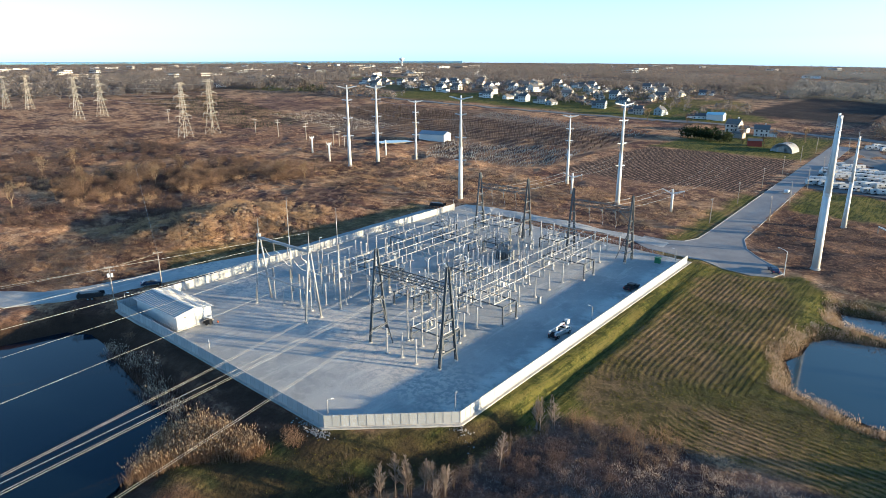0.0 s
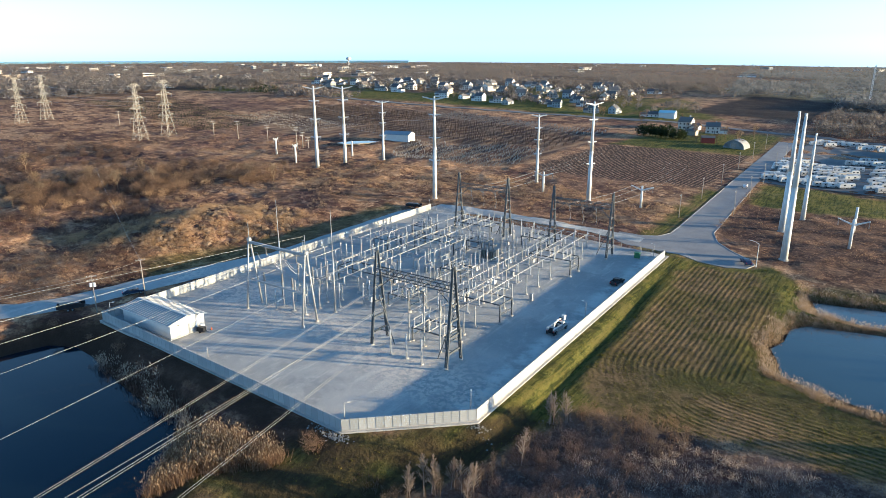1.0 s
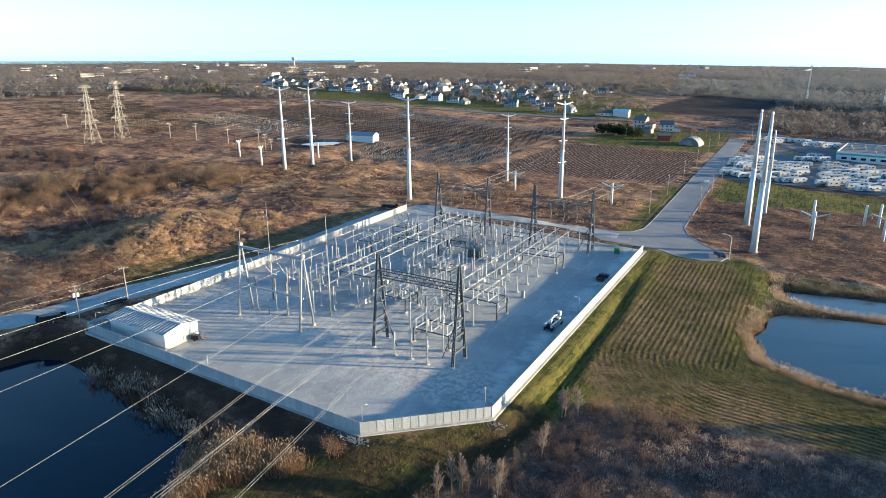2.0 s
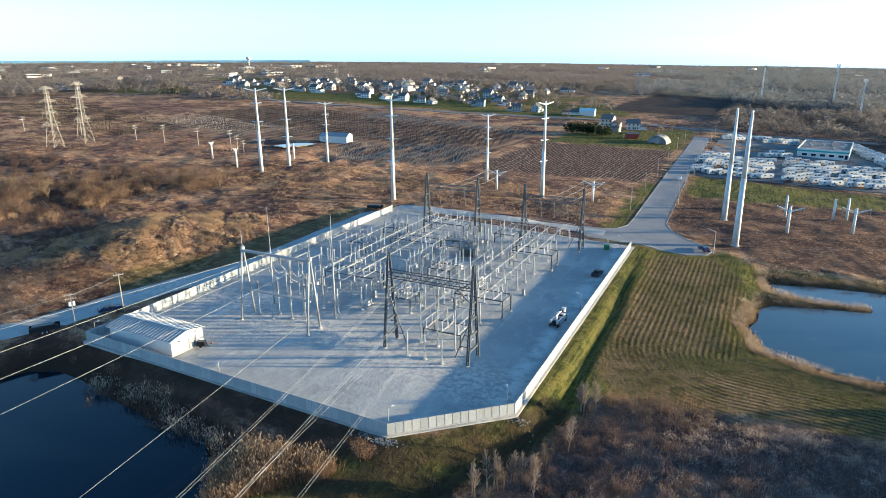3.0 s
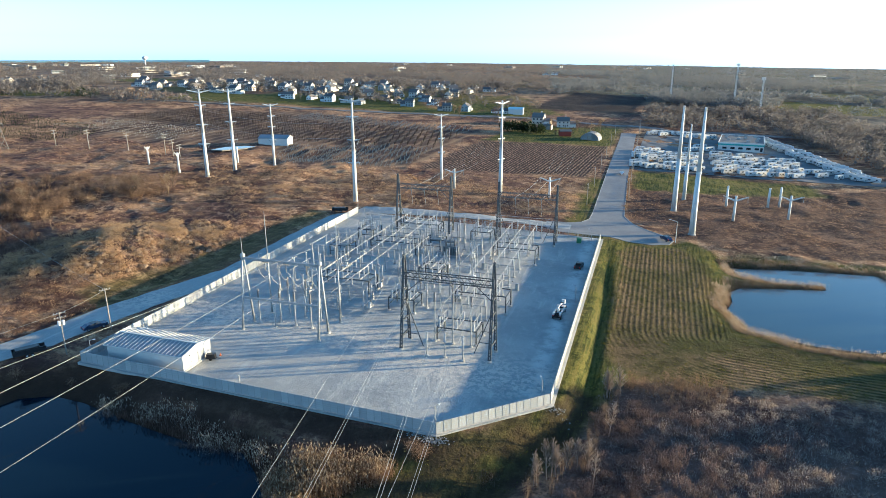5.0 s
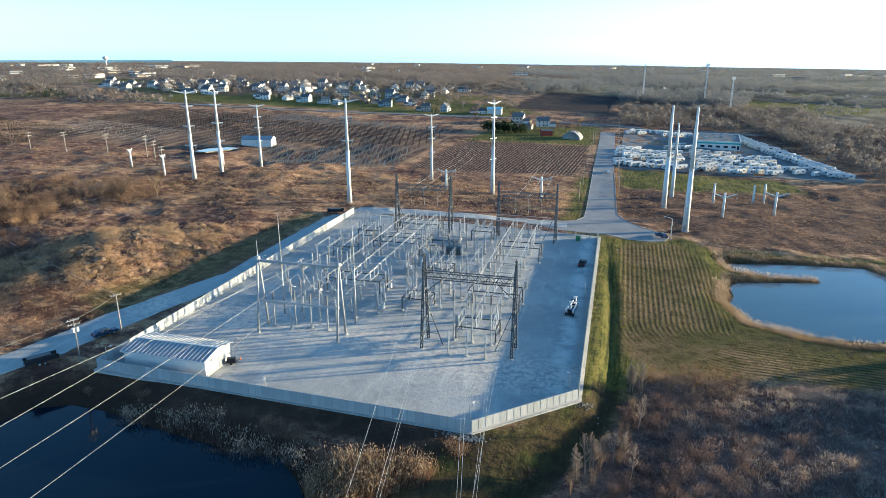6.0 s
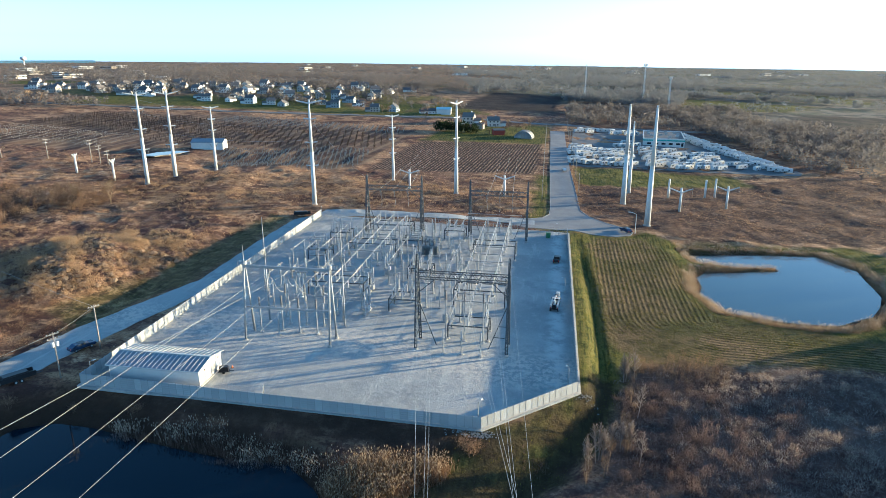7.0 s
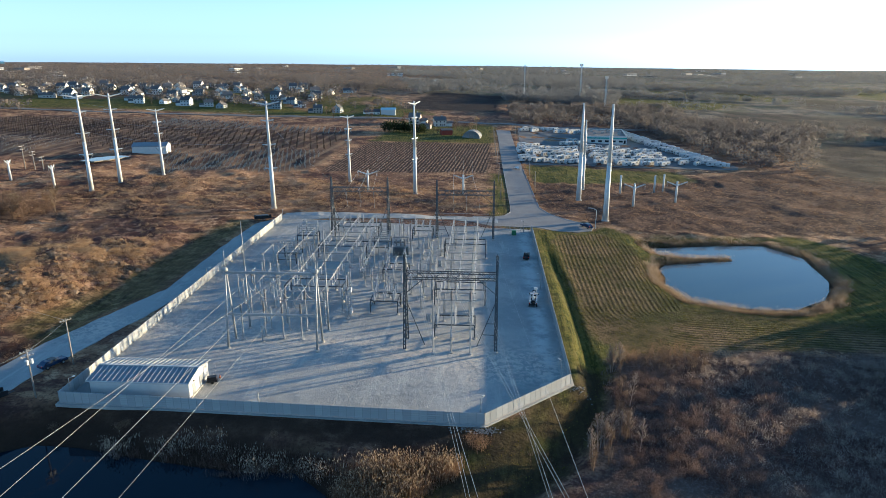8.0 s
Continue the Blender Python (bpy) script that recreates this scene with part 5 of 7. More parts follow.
def short_pole(x, y, h, rz, arms=True, label="short pale steel pole with a wide raised crossarm"):
    t = thing("short_steel_pole", label, "pole", on_ground(x, y, rz), "short steel poles")
    part("pole", Shape().tube((0, 0, -0.3), (0, 0, h), 0.55, 0.42, 10), M_WHITE_STEEL, t, smooth=True)
    if arms:
        for s in (-1, 1):
            arm = part("arm", Shape().tube((0, 0, h * 0.8), (s * (4.6 if arms == 1 else 1.5), 0, h * (0.98 if arms == 1 else 1.02)), 0.34, 0.2, 6), M_WHITE_STEEL, t)
            i = new("insulator_string", ME_STRING)
            i.parent, i.matrix_basis = arm, pose(s * (4.4 if arms == 1 else 1.45), 0, h * 0.97)
    return t


for x, y, h, rz, arms in ((-91.4, 250.8, 9.2, 0, 1), (-135.4, 249, 9.0, 0, 1), (-271.3, 226.5, 10.0, 75, 2), (-299.8, 237.7, 9.2, 75, 2), (-259.2, 257.5, 8.6, 35, 0), (-16.3, 239.2, 10.1, 0, 1), (5.6, 252.4, 9.8, 0, 1), (0.3, 270.4, 8.3, 0, 0), (5.1, 272.6, 8.8, 0, 0), (-16.8, 265.9, 9.0, 0, 0)):
    short_pole(x, y, h, rz, arms, "short pale steel pole with a wide raised crossarm" if arms else "short pale bare steel pole")


def lattice_tower(x, y, h, rz):
    t = thing("lattice_tower", "pale steel lattice pylon with four pairs of crossarms", "pylon", on_ground(x, y, rz), "lattice pylons")
    w0, w1, waist = h * 0.098, h * 0.02, 0.46
    prof = [(0, w0), (waist, w1 * 1.9), (1, w1)]

    def wid(k):
        return np.interp(k, [p[0] for p in prof], [p[1] for p in prof])
    for sx in (-1, 1):
        for sy in (-1, 1):
            s = Shape()
            for (ka, wa), (kb, wb) in zip(prof[:-1], prof[1:]):
                s.tube((sx * wa, sy * wa, ka * h), (sx * wb, sy * wb, kb * h), 0.12, n=4)
            part("leg", s, M_PYLON, t)
    s = Shape()
    ks = [0, 0.16, 0.3, 0.42, 0.52, 0.62, 0.70, 0.78, 0.86, 0.93, 1.0]
    for a, b in zip(ks[:-1], ks[1:]):
        wa, wb = wid(a), wid(b)
        for ux, uy in ((1, 0), (0, 1)):
            for side in (-1, 1):
                for d in (-1, 1):
                    p = (d * wa, side * wa) if ux else (side * wa, d * wa)
                    q = (-d * wb, side * wb) if ux else (side * wb, -d * wb)
                    s.tube((*p, a * h), (*q, b * h), 0.05, n=4, caps=False)
    part("bracing", s, M_PYLON, t)
    for k, reach in ((0.39, 0.165), (0.57, 0.14), (0.75, 0.165), (0.955, 0.125)):
        for sx in (-1, 1):
            arm = Shape()
            w = wid(k)
            tip = (sx * reach * h, 0, k * h)
            for sy in (-1, 1):
                arm.tube((sx * w, sy * w, k * h), tip, 0.085, n=4).tube((sx * w, sy * w, k * h + h * 0.045), tip, 0.075, n=4)
            a = part("crossarm", arm, M_PYLON, t)
            i = new("insulator_string", ME_STRING)
            i.parent, i.location = a, tip
    return t


for x, y, h in ((-403.2, 216.1, 35), (-405.1, 237.0, 36.5), (-541.8, 204.5, 33), (-545.3, 224, 33), (-639.6, 203.4, 29), (-663.0, 192.9, 28)):
    lattice_tower(x, y, h, 97)


def wood_pole(x, y, h, rz, arms=1, can=False, label="weathered wooden utility pole with a crossarm", tilt=0.0, big=1.0):
    t = thing("utility_pole", label, "pole", on_ground(x, y, rz) @ pose(0, 0, 0, tilt, tilt * 0.5), "wooden utility poles")
    part("pole", Shape().tube((0, 0, -0.4), (0, 0, h), 0.17 * big, 0.11 * big, 8), M_WOOD, t, smooth=True)
    for k in range(arms):
        a = part("crossarm", Shape().box((0, 0.12, h - 0.5 - 1.0 * k * big), (2.4 * big, 0.12 * big, 0.14 * big)), M_WOOD, t)
        for s in (-1.05, -0.4, 0.4, 1.05):
            part("pin_insulator", Shape().lathe((s * big, 0.12, h - 0.43 - 1.0 * k * big), [(0.07, 0), (0.1, 0.12), (0.04, 0.26)], 8), M_PORCELAIN, a)
    if can:
        for a in (-0.42, 0.42):
            part("pole_transformer", Shape().lathe((a, -0.3, h - 3.0), [(0.3, 0), (0.33, 0.1), (0.33, 0.9), (0.2, 1.0)], 10), M_WHITE_STEEL, t, "grey cylindrical pole transformer")
    return t


wood_pole(-168.4, 78.2, 10.6, 60)
wood_pole(-167.3, 64.6, 10.2, 60, 2, True, "wooden utility pole with three grey transformers")
for x, y, h in ((-385.6, 257.9, 9.4), (-362.1, 259.4, 11.5), (-336, 262, 10.5), (-311.7, 264.0, 12.0), (-307.3, 264.9, 9.6), (-303.5, 265.8, 7.0), (-430, 252, 10), (-480, 245, 10)):
    wood_pole(x, y, h, 88, 2, False, "distant weathered wooden pole with two crossarms", 0.0, 1.6)
for x, y in ((-74.2, 245), (-74.6, 280), (-75.0, 318), (-75.4, 356), (-75.8, 396), (-76, 436)):
    wood_pole(x, y, 9.4, 90, 1, False, "wooden utility pole on the road verge", 0.8)
for x, y in ((-57.6, 262), (-58.2, 296), (-58.6, 330), (-59.2, 366), (-59.6, 402), (-60, 440), (-60.4, 476)):
    wood_pole(x, y, 9.8, 90, 1, False, "wooden utility pole beside the sales lot", -0.7)


def street_lamp(x, y, rz):
    t = thing("street_lamp", "pale street lamp with a long curved arm", "street lamp", on_ground(x, y, rz))
    part("pole", Shape().tube((0, 0, 0), (0, 0, 7.6), 0.14, 0.09, 8), M_WHITE_STEEL, t)
    part("arm", Shape().line([(0, 0, 7.5), (1.0, 0, 7.9), (2.4, 0, 8.1)], 0.07, 6), M_WHITE_STEEL, t)
    part("lamp_head", Shape().box((2.7, 0, 8.08), (0.7, 0.3, 0.16)), M_WHITE_STEEL, t)


street_lamp(-38.4, 202.6, 160)


def wire(a, b, sag, r=0.045, name="conductor", label="slack bare aluminium conductor", n=24):
    a, b = Vector(a), Vector(b)
    pts = []
    for i in range(n + 1):
        k = i / n
        p = a.lerp(b, k)
        p.z -= 4 * sag * k * (1 - k)
        pts.append(p)
    return tagged(part(name, Shape().line(pts, r, 5), M_WIRE), label, "wire", "overhead lines")


# from the front dead ends out over the ponds, in pairs
for x, far, z, sag in ((-94.9, -50.9, 19.7, 1.8), (-87.5, -35.6, 29.7, 0.8), (-81.2, -47.4, 6.1, 1.6)):
    for o in (-0.22, 0.22):
        wire((x + o, 90.4, 16.0), (far + o, -150, z), sag, 0.021, label="paired bare conductor running out over the pond")
for a, b, sag in (((-132.6, 88.5, 17.4), (-133.5, -150, 21.8), 0.0), ((-127.0, 88.5, 16.9), (-132.2, -150, 21.9), 2.6), ((-121.6, 88.5, 16.2), (-136.7, -150, 11.6), 3.8)):
    wire(a, b, sag, 0.03, label="bright bare conductor running out over the pond")
wire((-118.2, 90.4, 23.2), (-149.2, -150, 31.7), 0.8, 0.024, "shield_wire", "thin steel shield wire above the conductors")
wire((-98.6, 94.0, 22.2), (-47.3, -150, 31.3), 1.4, 0.02, "shield_wire", "thin steel shield wire from the tower peak")
wire((-78.3, 94.4, 22.2), (-53, -150, 21), 0.5, 0.018, "shield_wire", "thin steel shield wire from the tower peak")
# from the back dead ends to the short poles and on
for xs, px, py in (((-92.5, -88, -83.5), -91.4, 250.8), ((-132, -127, -122), -135.4, 249.0)):
    for x, o in zip(xs, (-4.4, 0.0, 4.4)):
        z = float(pad_z(x, 185)) + 15.3
        wire((x, 184.5, z), (px + o, py, gz(px, py) + (8.8 if o else 9.2)), 0.8, 0.045, label="bare conductor between the back tower and a short pole", n=10)
        wire((px + o, py, gz(px, py) + (8.8 if o else 9.2)), (px + o - 2, py + 62, gz(px, py + 62) + 9), 1.5, 0.02, label="bare conductor beyond the short pole", n=10)
wire((-168.4, 78.2, gz(-168.4, 78.2) + 10.2), (-167.3, 64.6, gz(-167.2, 64.6) + 9.8), 0.3, 0.025, "service_wire", "thin service wire between wooden poles", 8)
wire((-167.3, 64.6, gz(-167.2, 64.6) + 9.8), (-215, -60, 8), 2.0, 0.025, "service_wire", "thin service wire along the pond", 16)
wire((-168.4, 78.2, gz(-168.4, 78.2) + 10.2), (-290, 130, 17), 1.5, 0.025, "service_wire", "thin service wire over the brush", 16)
wire((-137.2, 184.5, 22.2), (-167.4, 210.4, 40), 1.0, 0.025, "shield_wire", "thin shield wire to a tall pole", 8)
for a, b in (((-253.6, 225.2, 41.3), (-167.4, 210.4, 43.0)), ((-403.2, 216.1, 35), (-541.8, 204.5, 33)), ((-405.1, 237.0, 36.5), (-545.3, 224, 33))):
    for k in (0.92, 0.78, 0.63):
        wire((a[0], a[1], gz(a[0], a[1]) + a[2] * k), (b[0], b[1], gz(b[0], b[1]) + b[2] * k), 3.0, 0.03, "conductor", "thin distant conductor between tall supports", 12)


# ---------------- buildings ----------------
def house(w, d, h, label):
    """A gabled house with an attached garage, windows, a door and a chimney."""
    t = thing("house", label, "house", None, "village houses")
    R = h + d * 0.36
    part("wall", Shape().prism([(-d / 2, -1.5), (d / 2, -1.5), (d / 2, h), (0, R), (-d / 2, h)], -w / 2, w / 2).box((w / 2 + 2.9, -0.6, 0.7), (5.8, d * 0.75, 4.4)), M_HOUSE, t)
    s = Shape()
    for sy in (-1, 1):
        a = [(-w / 2 - 0.4, 0, R + 0.15), (w / 2 + 0.4, 0, R + 0.15), (w / 2 + 0.4, sy * (d / 2 + 0.5), h - 0.1), (-w / 2 - 0.4, sy * (d / 2 + 0.5), h - 0.1)]
        s.add(a + [(p, q, r - 0.25) for p, q, r in a], [(0, 1, 2, 3), (7, 6, 5, 4), (0, 4, 5, 1), (1, 5, 6, 2), (2, 6, 7, 3), (3, 7, 4, 0)])
    g = d * 0.75
    for sy in (-1, 1):
        a = [(w / 2 + 0.02, -0.6, 2.9 + g * 0.3), (w / 2 + 6.1, -0.6, 2.9 + g * 0.3), (w / 2 + 6.1, -0.6 + sy * (g / 2 + 0.4), 2.8), (w / 2 + 0.02, -0.6 + sy * (g / 2 + 0.4), 2.8)]
        s.add(a + [(p, q, r - 0.2) for p, q, r in a], [(0, 1, 2, 3), (7, 6, 5, 4), (0, 4, 5, 1), (1, 5, 6, 2), (2, 6, 7, 3), (3, 7, 4, 0)])
    roof = part("roof", s, M_SHINGLE, t)
    part("chimney", Shape().box((w * 0.2, d * 0.15, R + 0.3), (0.9, 0.9, 1.8)), M_CONCRETE, roof)
    floors = (1.4, 4.2) if h > 4.5 else (1.4,)
    for z in floors:
        for x in (-w * 0.32, 0, w * 0.32):
            for sy in (-1, 1):
                part("window", Shape().box((x, sy * (d / 2 + 0.03), z), (1.2, 0.08, 1.3)), M_GLASS, t)
        for sy in (-0.2, 0.25):
            part("window", Shape().box((-w / 2 - 0.03, sy * d, z), (0.08, 1.1, 1.3)), M_GLASS, t)
    part("door", Shape().box((w * 0.14, -d / 2 - 0.04, 1.0), (1.0, 0.07, 2.1)), M_BROWN, t)
    part("garage_door", Shape().box((w / 2 + 2.9, -0.6 - g / 2 - 0.04, 1.1), (4.4, 0.07, 2.2)), M_WHITE, t)
    return t


rng = random.Random(7)
proto = [house(11, 8.5, 5.6, "two storey house with pale siding and a grey shingle roof"), house(13, 8, 3.2, "low pale house with a grey shingle roof and garage"), house(9.5, 9, 5.8, "tall pale house with a steep grey roof")]
spots = [(-548, 589), (-512, 580), (-492, 582), (-413, 565), (-389, 566), (-364, 560), (-341, 556), (-326, 548), (-345, 613), (-319, 595), (-348, 709), (-328, 725), (-401, 731), (-426, 692), (-439, 651), (-471, 654), (-494, 644),
         (-276, 555), (-276, 603), (-308, 726), (-492, 612), (-536, 604), (-574, 609), (-280, 708), (-264, 718), (-251, 754), (-233, 539), (-217, 546), (-183, 544), (-140, 492), (-119, 483), (-296, 575), (-304, 640)]
while len(spots) < 96:
    a, b = rng.uniform(-640, -250), rng.uniform(570, 790)
    if all(math.hypot(a - p, b - q) > 17 for p, q in spots) and b < 900 + a * 0.25:
        spots.append((a, b))
while len(spots) < 103:
    a, b = rng.uniform(-900, -560), rng.uniform(430, 760)
    if all(math.hypot(a - p, b - q) > 26 for p, q in spots):
        spots.append((a, b))
for i, (a, b) in enumerate(spots):
    k = rng.uniform(0.8, 1.05)
    m = on_ground(a, b, rng.choice((0, 15, 90, 180, 195, 270)) + rng.uniform(-10, 10)) @ Matrix.Diagonal((k, k, k, 1))
    if i < 3:
        proto[i].matrix_basis = m
    else:
        copy_thing(proto[i % 3], m)


def shed(x, y, w, d, h, rz, label, roof=M_ROOF_METAL, wall=M_WHITE, name="shed"):
    t = thing(name, label, "shed", on_ground(x, y, rz))
    R = h + d * 0.18
    part("wall", Shape().prism([(-d / 2, -1.2), (d / 2, -1.2), (d / 2, h), (0, R), (-d / 2, h)], -w / 2, w / 2), wall, t)
    s = Shape()
    for sy in (-1, 1):
        a = [(-w / 2 - 0.3, 0, R + 0.1), (w / 2 + 0.3, 0, R + 0.1), (w / 2 + 0.3, sy * (d / 2 + 0.3), h), (-w / 2 - 0.3, sy * (d / 2 + 0.3), h)]
        s.add(a + [(p, q, r - 0.16) for p, q, r in a], [(0, 1, 2, 3), (7, 6, 5, 4), (0, 4, 5, 1), (1, 5, 6, 2), (2, 6, 7, 3), (3, 7, 4, 0)])
    part("roof", s, roof, t)
    part("door", Shape().box((w / 2 + 0.04, 0, h * 0.4), (0.08, d * 0.4, h * 0.8)), M_STEEL, t)
    return t


shed(-272.5, 315.5, 18.5, 9.5, 4.6, 12, "long white metal shed by the nursery pond")
shed(-170, 545, 13, 9, 4.5, 5, "pale blue metal shed among trees", plain("pale blue metal", (0.42, 0.55, 0.6), 0.5))
shed(-111, 437, 8, 6, 3.4, 20, "small dark red wooden shed", M_SHINGLE, plain("barn red boards", (0.2, 0.045, 0.03), 0.8))
shed(-128, 463, 7, 5, 3.2, -10, "small grey wooden shed", M_SHINGLE, M_WOOD)
dome = thing("dome_shelter", "pale round-backed fabric shelter on the farm", "shelter", on_ground(-91.5, 429, 82))
prof = [(6.4 * math.cos(math.pi * i / 14), 5.4 * math.sin(math.pi * i / 14)) for i in range(15)]
part("cover", Shape().prism([(a, b - 0.3) for a, b in prof], -5.2, 5.2), plain("grey fabric", (0.30, 0.30, 0.29), 0.85, 0.0, 0.3, 0.5), dome)
part("door", Shape().box((-5.25, 0, 1.5), (0.12, 3.2, 3.2)), M_WOOD, dome)
for k in range(5):
    part("hoop", Shape().prism([(a * 1.015, b * 1.015 - 0.3) for a, b in prof], -5.2 + 2.55 * k, -5.0 + 2.55 * k), M_STEEL, dome)


def showroom():
    t = thing("sales_building", "white flat-roofed sales building with a teal band", "building", on_ground(6.5, 444, -7))
    w, d, h = 27.0, 48.0, 4.6
    part("wall", Shape().box((0, 0, h / 2 - 0.6), (w, d, h + 1.2)), M_WHITE, t)
    part("band", Shape().box((0, 0, h - 0.75), (w + 0.3, d + 0.3, 0.9)), M_TEAL, t)
    part("parapet", Shape().box((0, d / 2 - 0.2, h + 0.3), (w + 0.2, 0.5, 0.7)).box((0, 0.2 - d / 2, h + 0.3), (w + 0.2, 0.5, 0.7)).box((w / 2, 0, h + 0.3), (0.5, d - 0.9, 0.7)).box((-w / 2, 0, h + 0.3), (0.5, d - 0.9, 0.7)), M_WHITE, t, "white parapet")
    part("roof", Shape().box((0, 0, h + 0.05), (w - 0.6, d - 0.8, 0.1)), M_TAR, t)
    for x, y in ((-8, -8), (2, 4), (9, -10), (-4, 14), (8, 12), (-10, 4), (4, -16), (-2, -2), (10, 2), (-10, 18), (2, 19)):
        part("roof_unit", Shape().box((x, y, h + 0.75), (2.2, 1.6, 1.2)).box((x, y, h + 1.4), (1.2, 1.0, 0.15)), M_STEEL, t)
    for x in (-9.5, -4.7, 0, 4.7, 9.5):
        part("window", Shape().box((x, -d / 2 - 0.06, 1.7), (2.6, 0.1, 1.3)), M_GLASS, t)
    part("door", Shape().box((12.2, -d / 2 - 0.06, 1.3), (1.4, 0.1, 2.4)), M_GLASS, t)


showroom()


def caravan(l, label):
    t = thing("caravan", label, "caravan", None, "caravans on the sales lot")
    part("shell", Shape().prism([(-l / 2, 0.5), (l / 2 - 0.5, 0.5), (l / 2, 1.3), (l / 2 - 0.4, 2.9), (-l / 2 + 0.2, 3.1), (-l / 2, 2.7)], -1.25, 1.25), M_CARAVAN, t)
    part("roof", Shape().box((0, 0, 3.1), (2.2, l * 0.9, 0.1)), M_WHITE, t)
    part("roof_unit", Shape().box((0, l * 0.1, 3.25), (0.9, 1.0, 0.3)), M_CONCRETE, t)
    for s in (-1, 1):
        part("window", Shape().box((s * 1.26, l * 0.18, 2.0), (0.04, 1.5, 0.7)), M_GLASS, t)
        part("window", Shape().box((s * 1.26, -l * 0.25, 2.0), (0.04, 1.1, 0.7)), M_GLASS, t)
        part("stripe", Shape().box((s * 1.262, 0, 1.15), (0.03, l * 0.85, 0.28)), M_DARK_STEEL, t)
        part("wheel", Shape().tube((s * 1.05, -0.5, 0.36), (s * 1.27, -0.5, 0.36), 0.36, n=10).tube((s * 1.05, 0.4, 0.36), (s * 1.27, 0.4, 0.36), 0.36, n=10), M_RUBBER, t)
    part("drawbar", Shape().tube((0.5, -l / 2, 0.55), (0, -l / 2 - 1.3, 0.5), 0.07).tube((-0.5, -l / 2, 0.55), (0, -l / 2 - 1.3, 0.5), 0.07), M_BLACK, t)
    return t


rng = random.Random(12)
vans = [caravan(8.5, "long white caravan parked in a tight row"), caravan(6.2, "white caravan parked in a tight row"), caravan(10.2, "very long white caravan parked in a tight row")]
bays = []
for x0, x1, rows in ((-58.5, -48, (340, 349.5, 359, 368.5, 378, 387.5, 397)), (-45.5, -24, (341, 350.5, 360, 369.5, 379, 388.5)), (-15, 7, (340, 349.5, 359, 368.5, 378, 387.5, 397)), (10.5, 30, (342, 351.5, 361, 370.5, 380, 389.5)), (32, 45, (350, 360)),
                     (-52, -8, (466, 477)), (-28, -15, (410, 420))):
    for y in rows:
        x = x0 + rng.uniform(0, 1.2)
        while x < x1:
            if rng.random() < 0.9:
                bays.append((x, y + rng.uniform(-1.5, 1.5), rng.choice((-56, 124)) + rng.uniform(-7, 7)))
            x += rng.uniform(3.8, 4.4)
for k in range(36):
    f = k / 35
    for o in (0, 10):
        bays.append((60 - 36 * f + o * 0.3 - o, 349 + 130 * f + rng.uniform(-1, 1), 68 + rng.uniform(-6, 6)))
for i, (a, b, r) in enumerate(bays):
    m = on_ground(a, b, r, 0.13) @ Matrix.Diagonal((0.86, 0.86, 0.9, 1))
    if i < 3:
        vans[i].matrix_basis = m
    else:
        copy_thing(vans[rng.randrange(3)], m)
pickup(on_ground(-63.8, 315.0, 95, 0.11), M_WHITE, "white van standing on the grey asphalt road", "parked_van", False)


def antenna(x, y, h, label, head=False):
    t = thing("antenna_mast", label, "mast", on_ground(x, y))
    for a in (0, 120, 240):
        part("leg", Shape().tube((0.9 * math.cos(radians(a)), 0.9 * math.sin(radians(a)), 0), (0.5 * math.cos(radians(a)), 0.5 * math.sin(radians(a)), h), 0.3, n=4), M_WHITE_STEEL, t)
    s = Shape()
    for k in range(int(h / 2)):
        for a in (0, 120, 240):
            s.tube((0.85 * math.cos(radians(a)), 0.85 * math.sin(radians(a)), k * 2), (0.8 * math.cos(radians(a + 120)), 0.8 * math.sin(radians(a + 120)), k * 2 + 2), 0.14, n=4, caps=False)
    part("bracing", s, M_WHITE_STEEL, t)
    if head:
        for a in range(0, 360, 60):
            part("panel_aerial", Shape().box((1.6 * math.cos(radians(a)), 1.6 * math.sin(radians(a)), h - 1.5), (0.5, 0.5, 2.6), a), M_WHITE, t)
    return t


antenna(-38, 738, 40, "thin distant lattice radio mast")
antenna(27, 736, 43, "thin distant lattice radio mast with aerials", True)
antenna(45, 672, 34, "distant mast with white panel aerials", True)

tower = thing("water_tower", "distant pale water tower with a round tank", "water tower", on_ground(-1900, 1995))
part("tank", Shape().lathe((0, 0, 22), [(2, 0), (9, 4), (10.5, 8), (9, 12), (2, 14)], 14), M_WHITE, tower, smooth=True)
part("stem", Shape().tube((0, 0, -6), (0, 0, 23), 2.6, 1.8, 10), M_WHITE, tower)


def far_block(x, y, w, d, h, rz):
    t = thing("far_building", "distant low pale commercial building", "building", on_ground(x, y, rz), "distant town buildings")
    part("wall", Shape().box((0, 0, h / 2 - 2), (w, d, h + 4)), M_HOUSE, t)
    part("roof", Shape().box((0, 0, h + 0.1), (w + 0.6, d + 0.6, 0.5)), M_TAR, t)
    part("window_band", Shape().box((0, 0, h * 0.55), (w + 0.1, d + 0.1, h * 0.25)), M_GLASS, t)


rng = random.Random(19)
for i in range(85):
    az, r = radians(rng.uniform(126, 166)), rng.uniform(1000, 2900)
    far_block(r * math.cos(az), r * math.sin(az), rng.uniform(10, 24 + r * 0.012), rng.uniform(9, 22), rng.uniform(4, 7), rng.uniform(0, 180))
for i in range(26):
    az, r = radians(rng.uniform(62, 118)), rng.uniform(1500, 3800)
    far_block(r * math.cos(az), r * math.sin(az), rng.uniform(14, 60), rng.uniform(14, 40), rng.uniform(4, 8), rng.uniform(0, 180))


# ---------------- plants ----------------
R8 = np.random.default_rng(11)


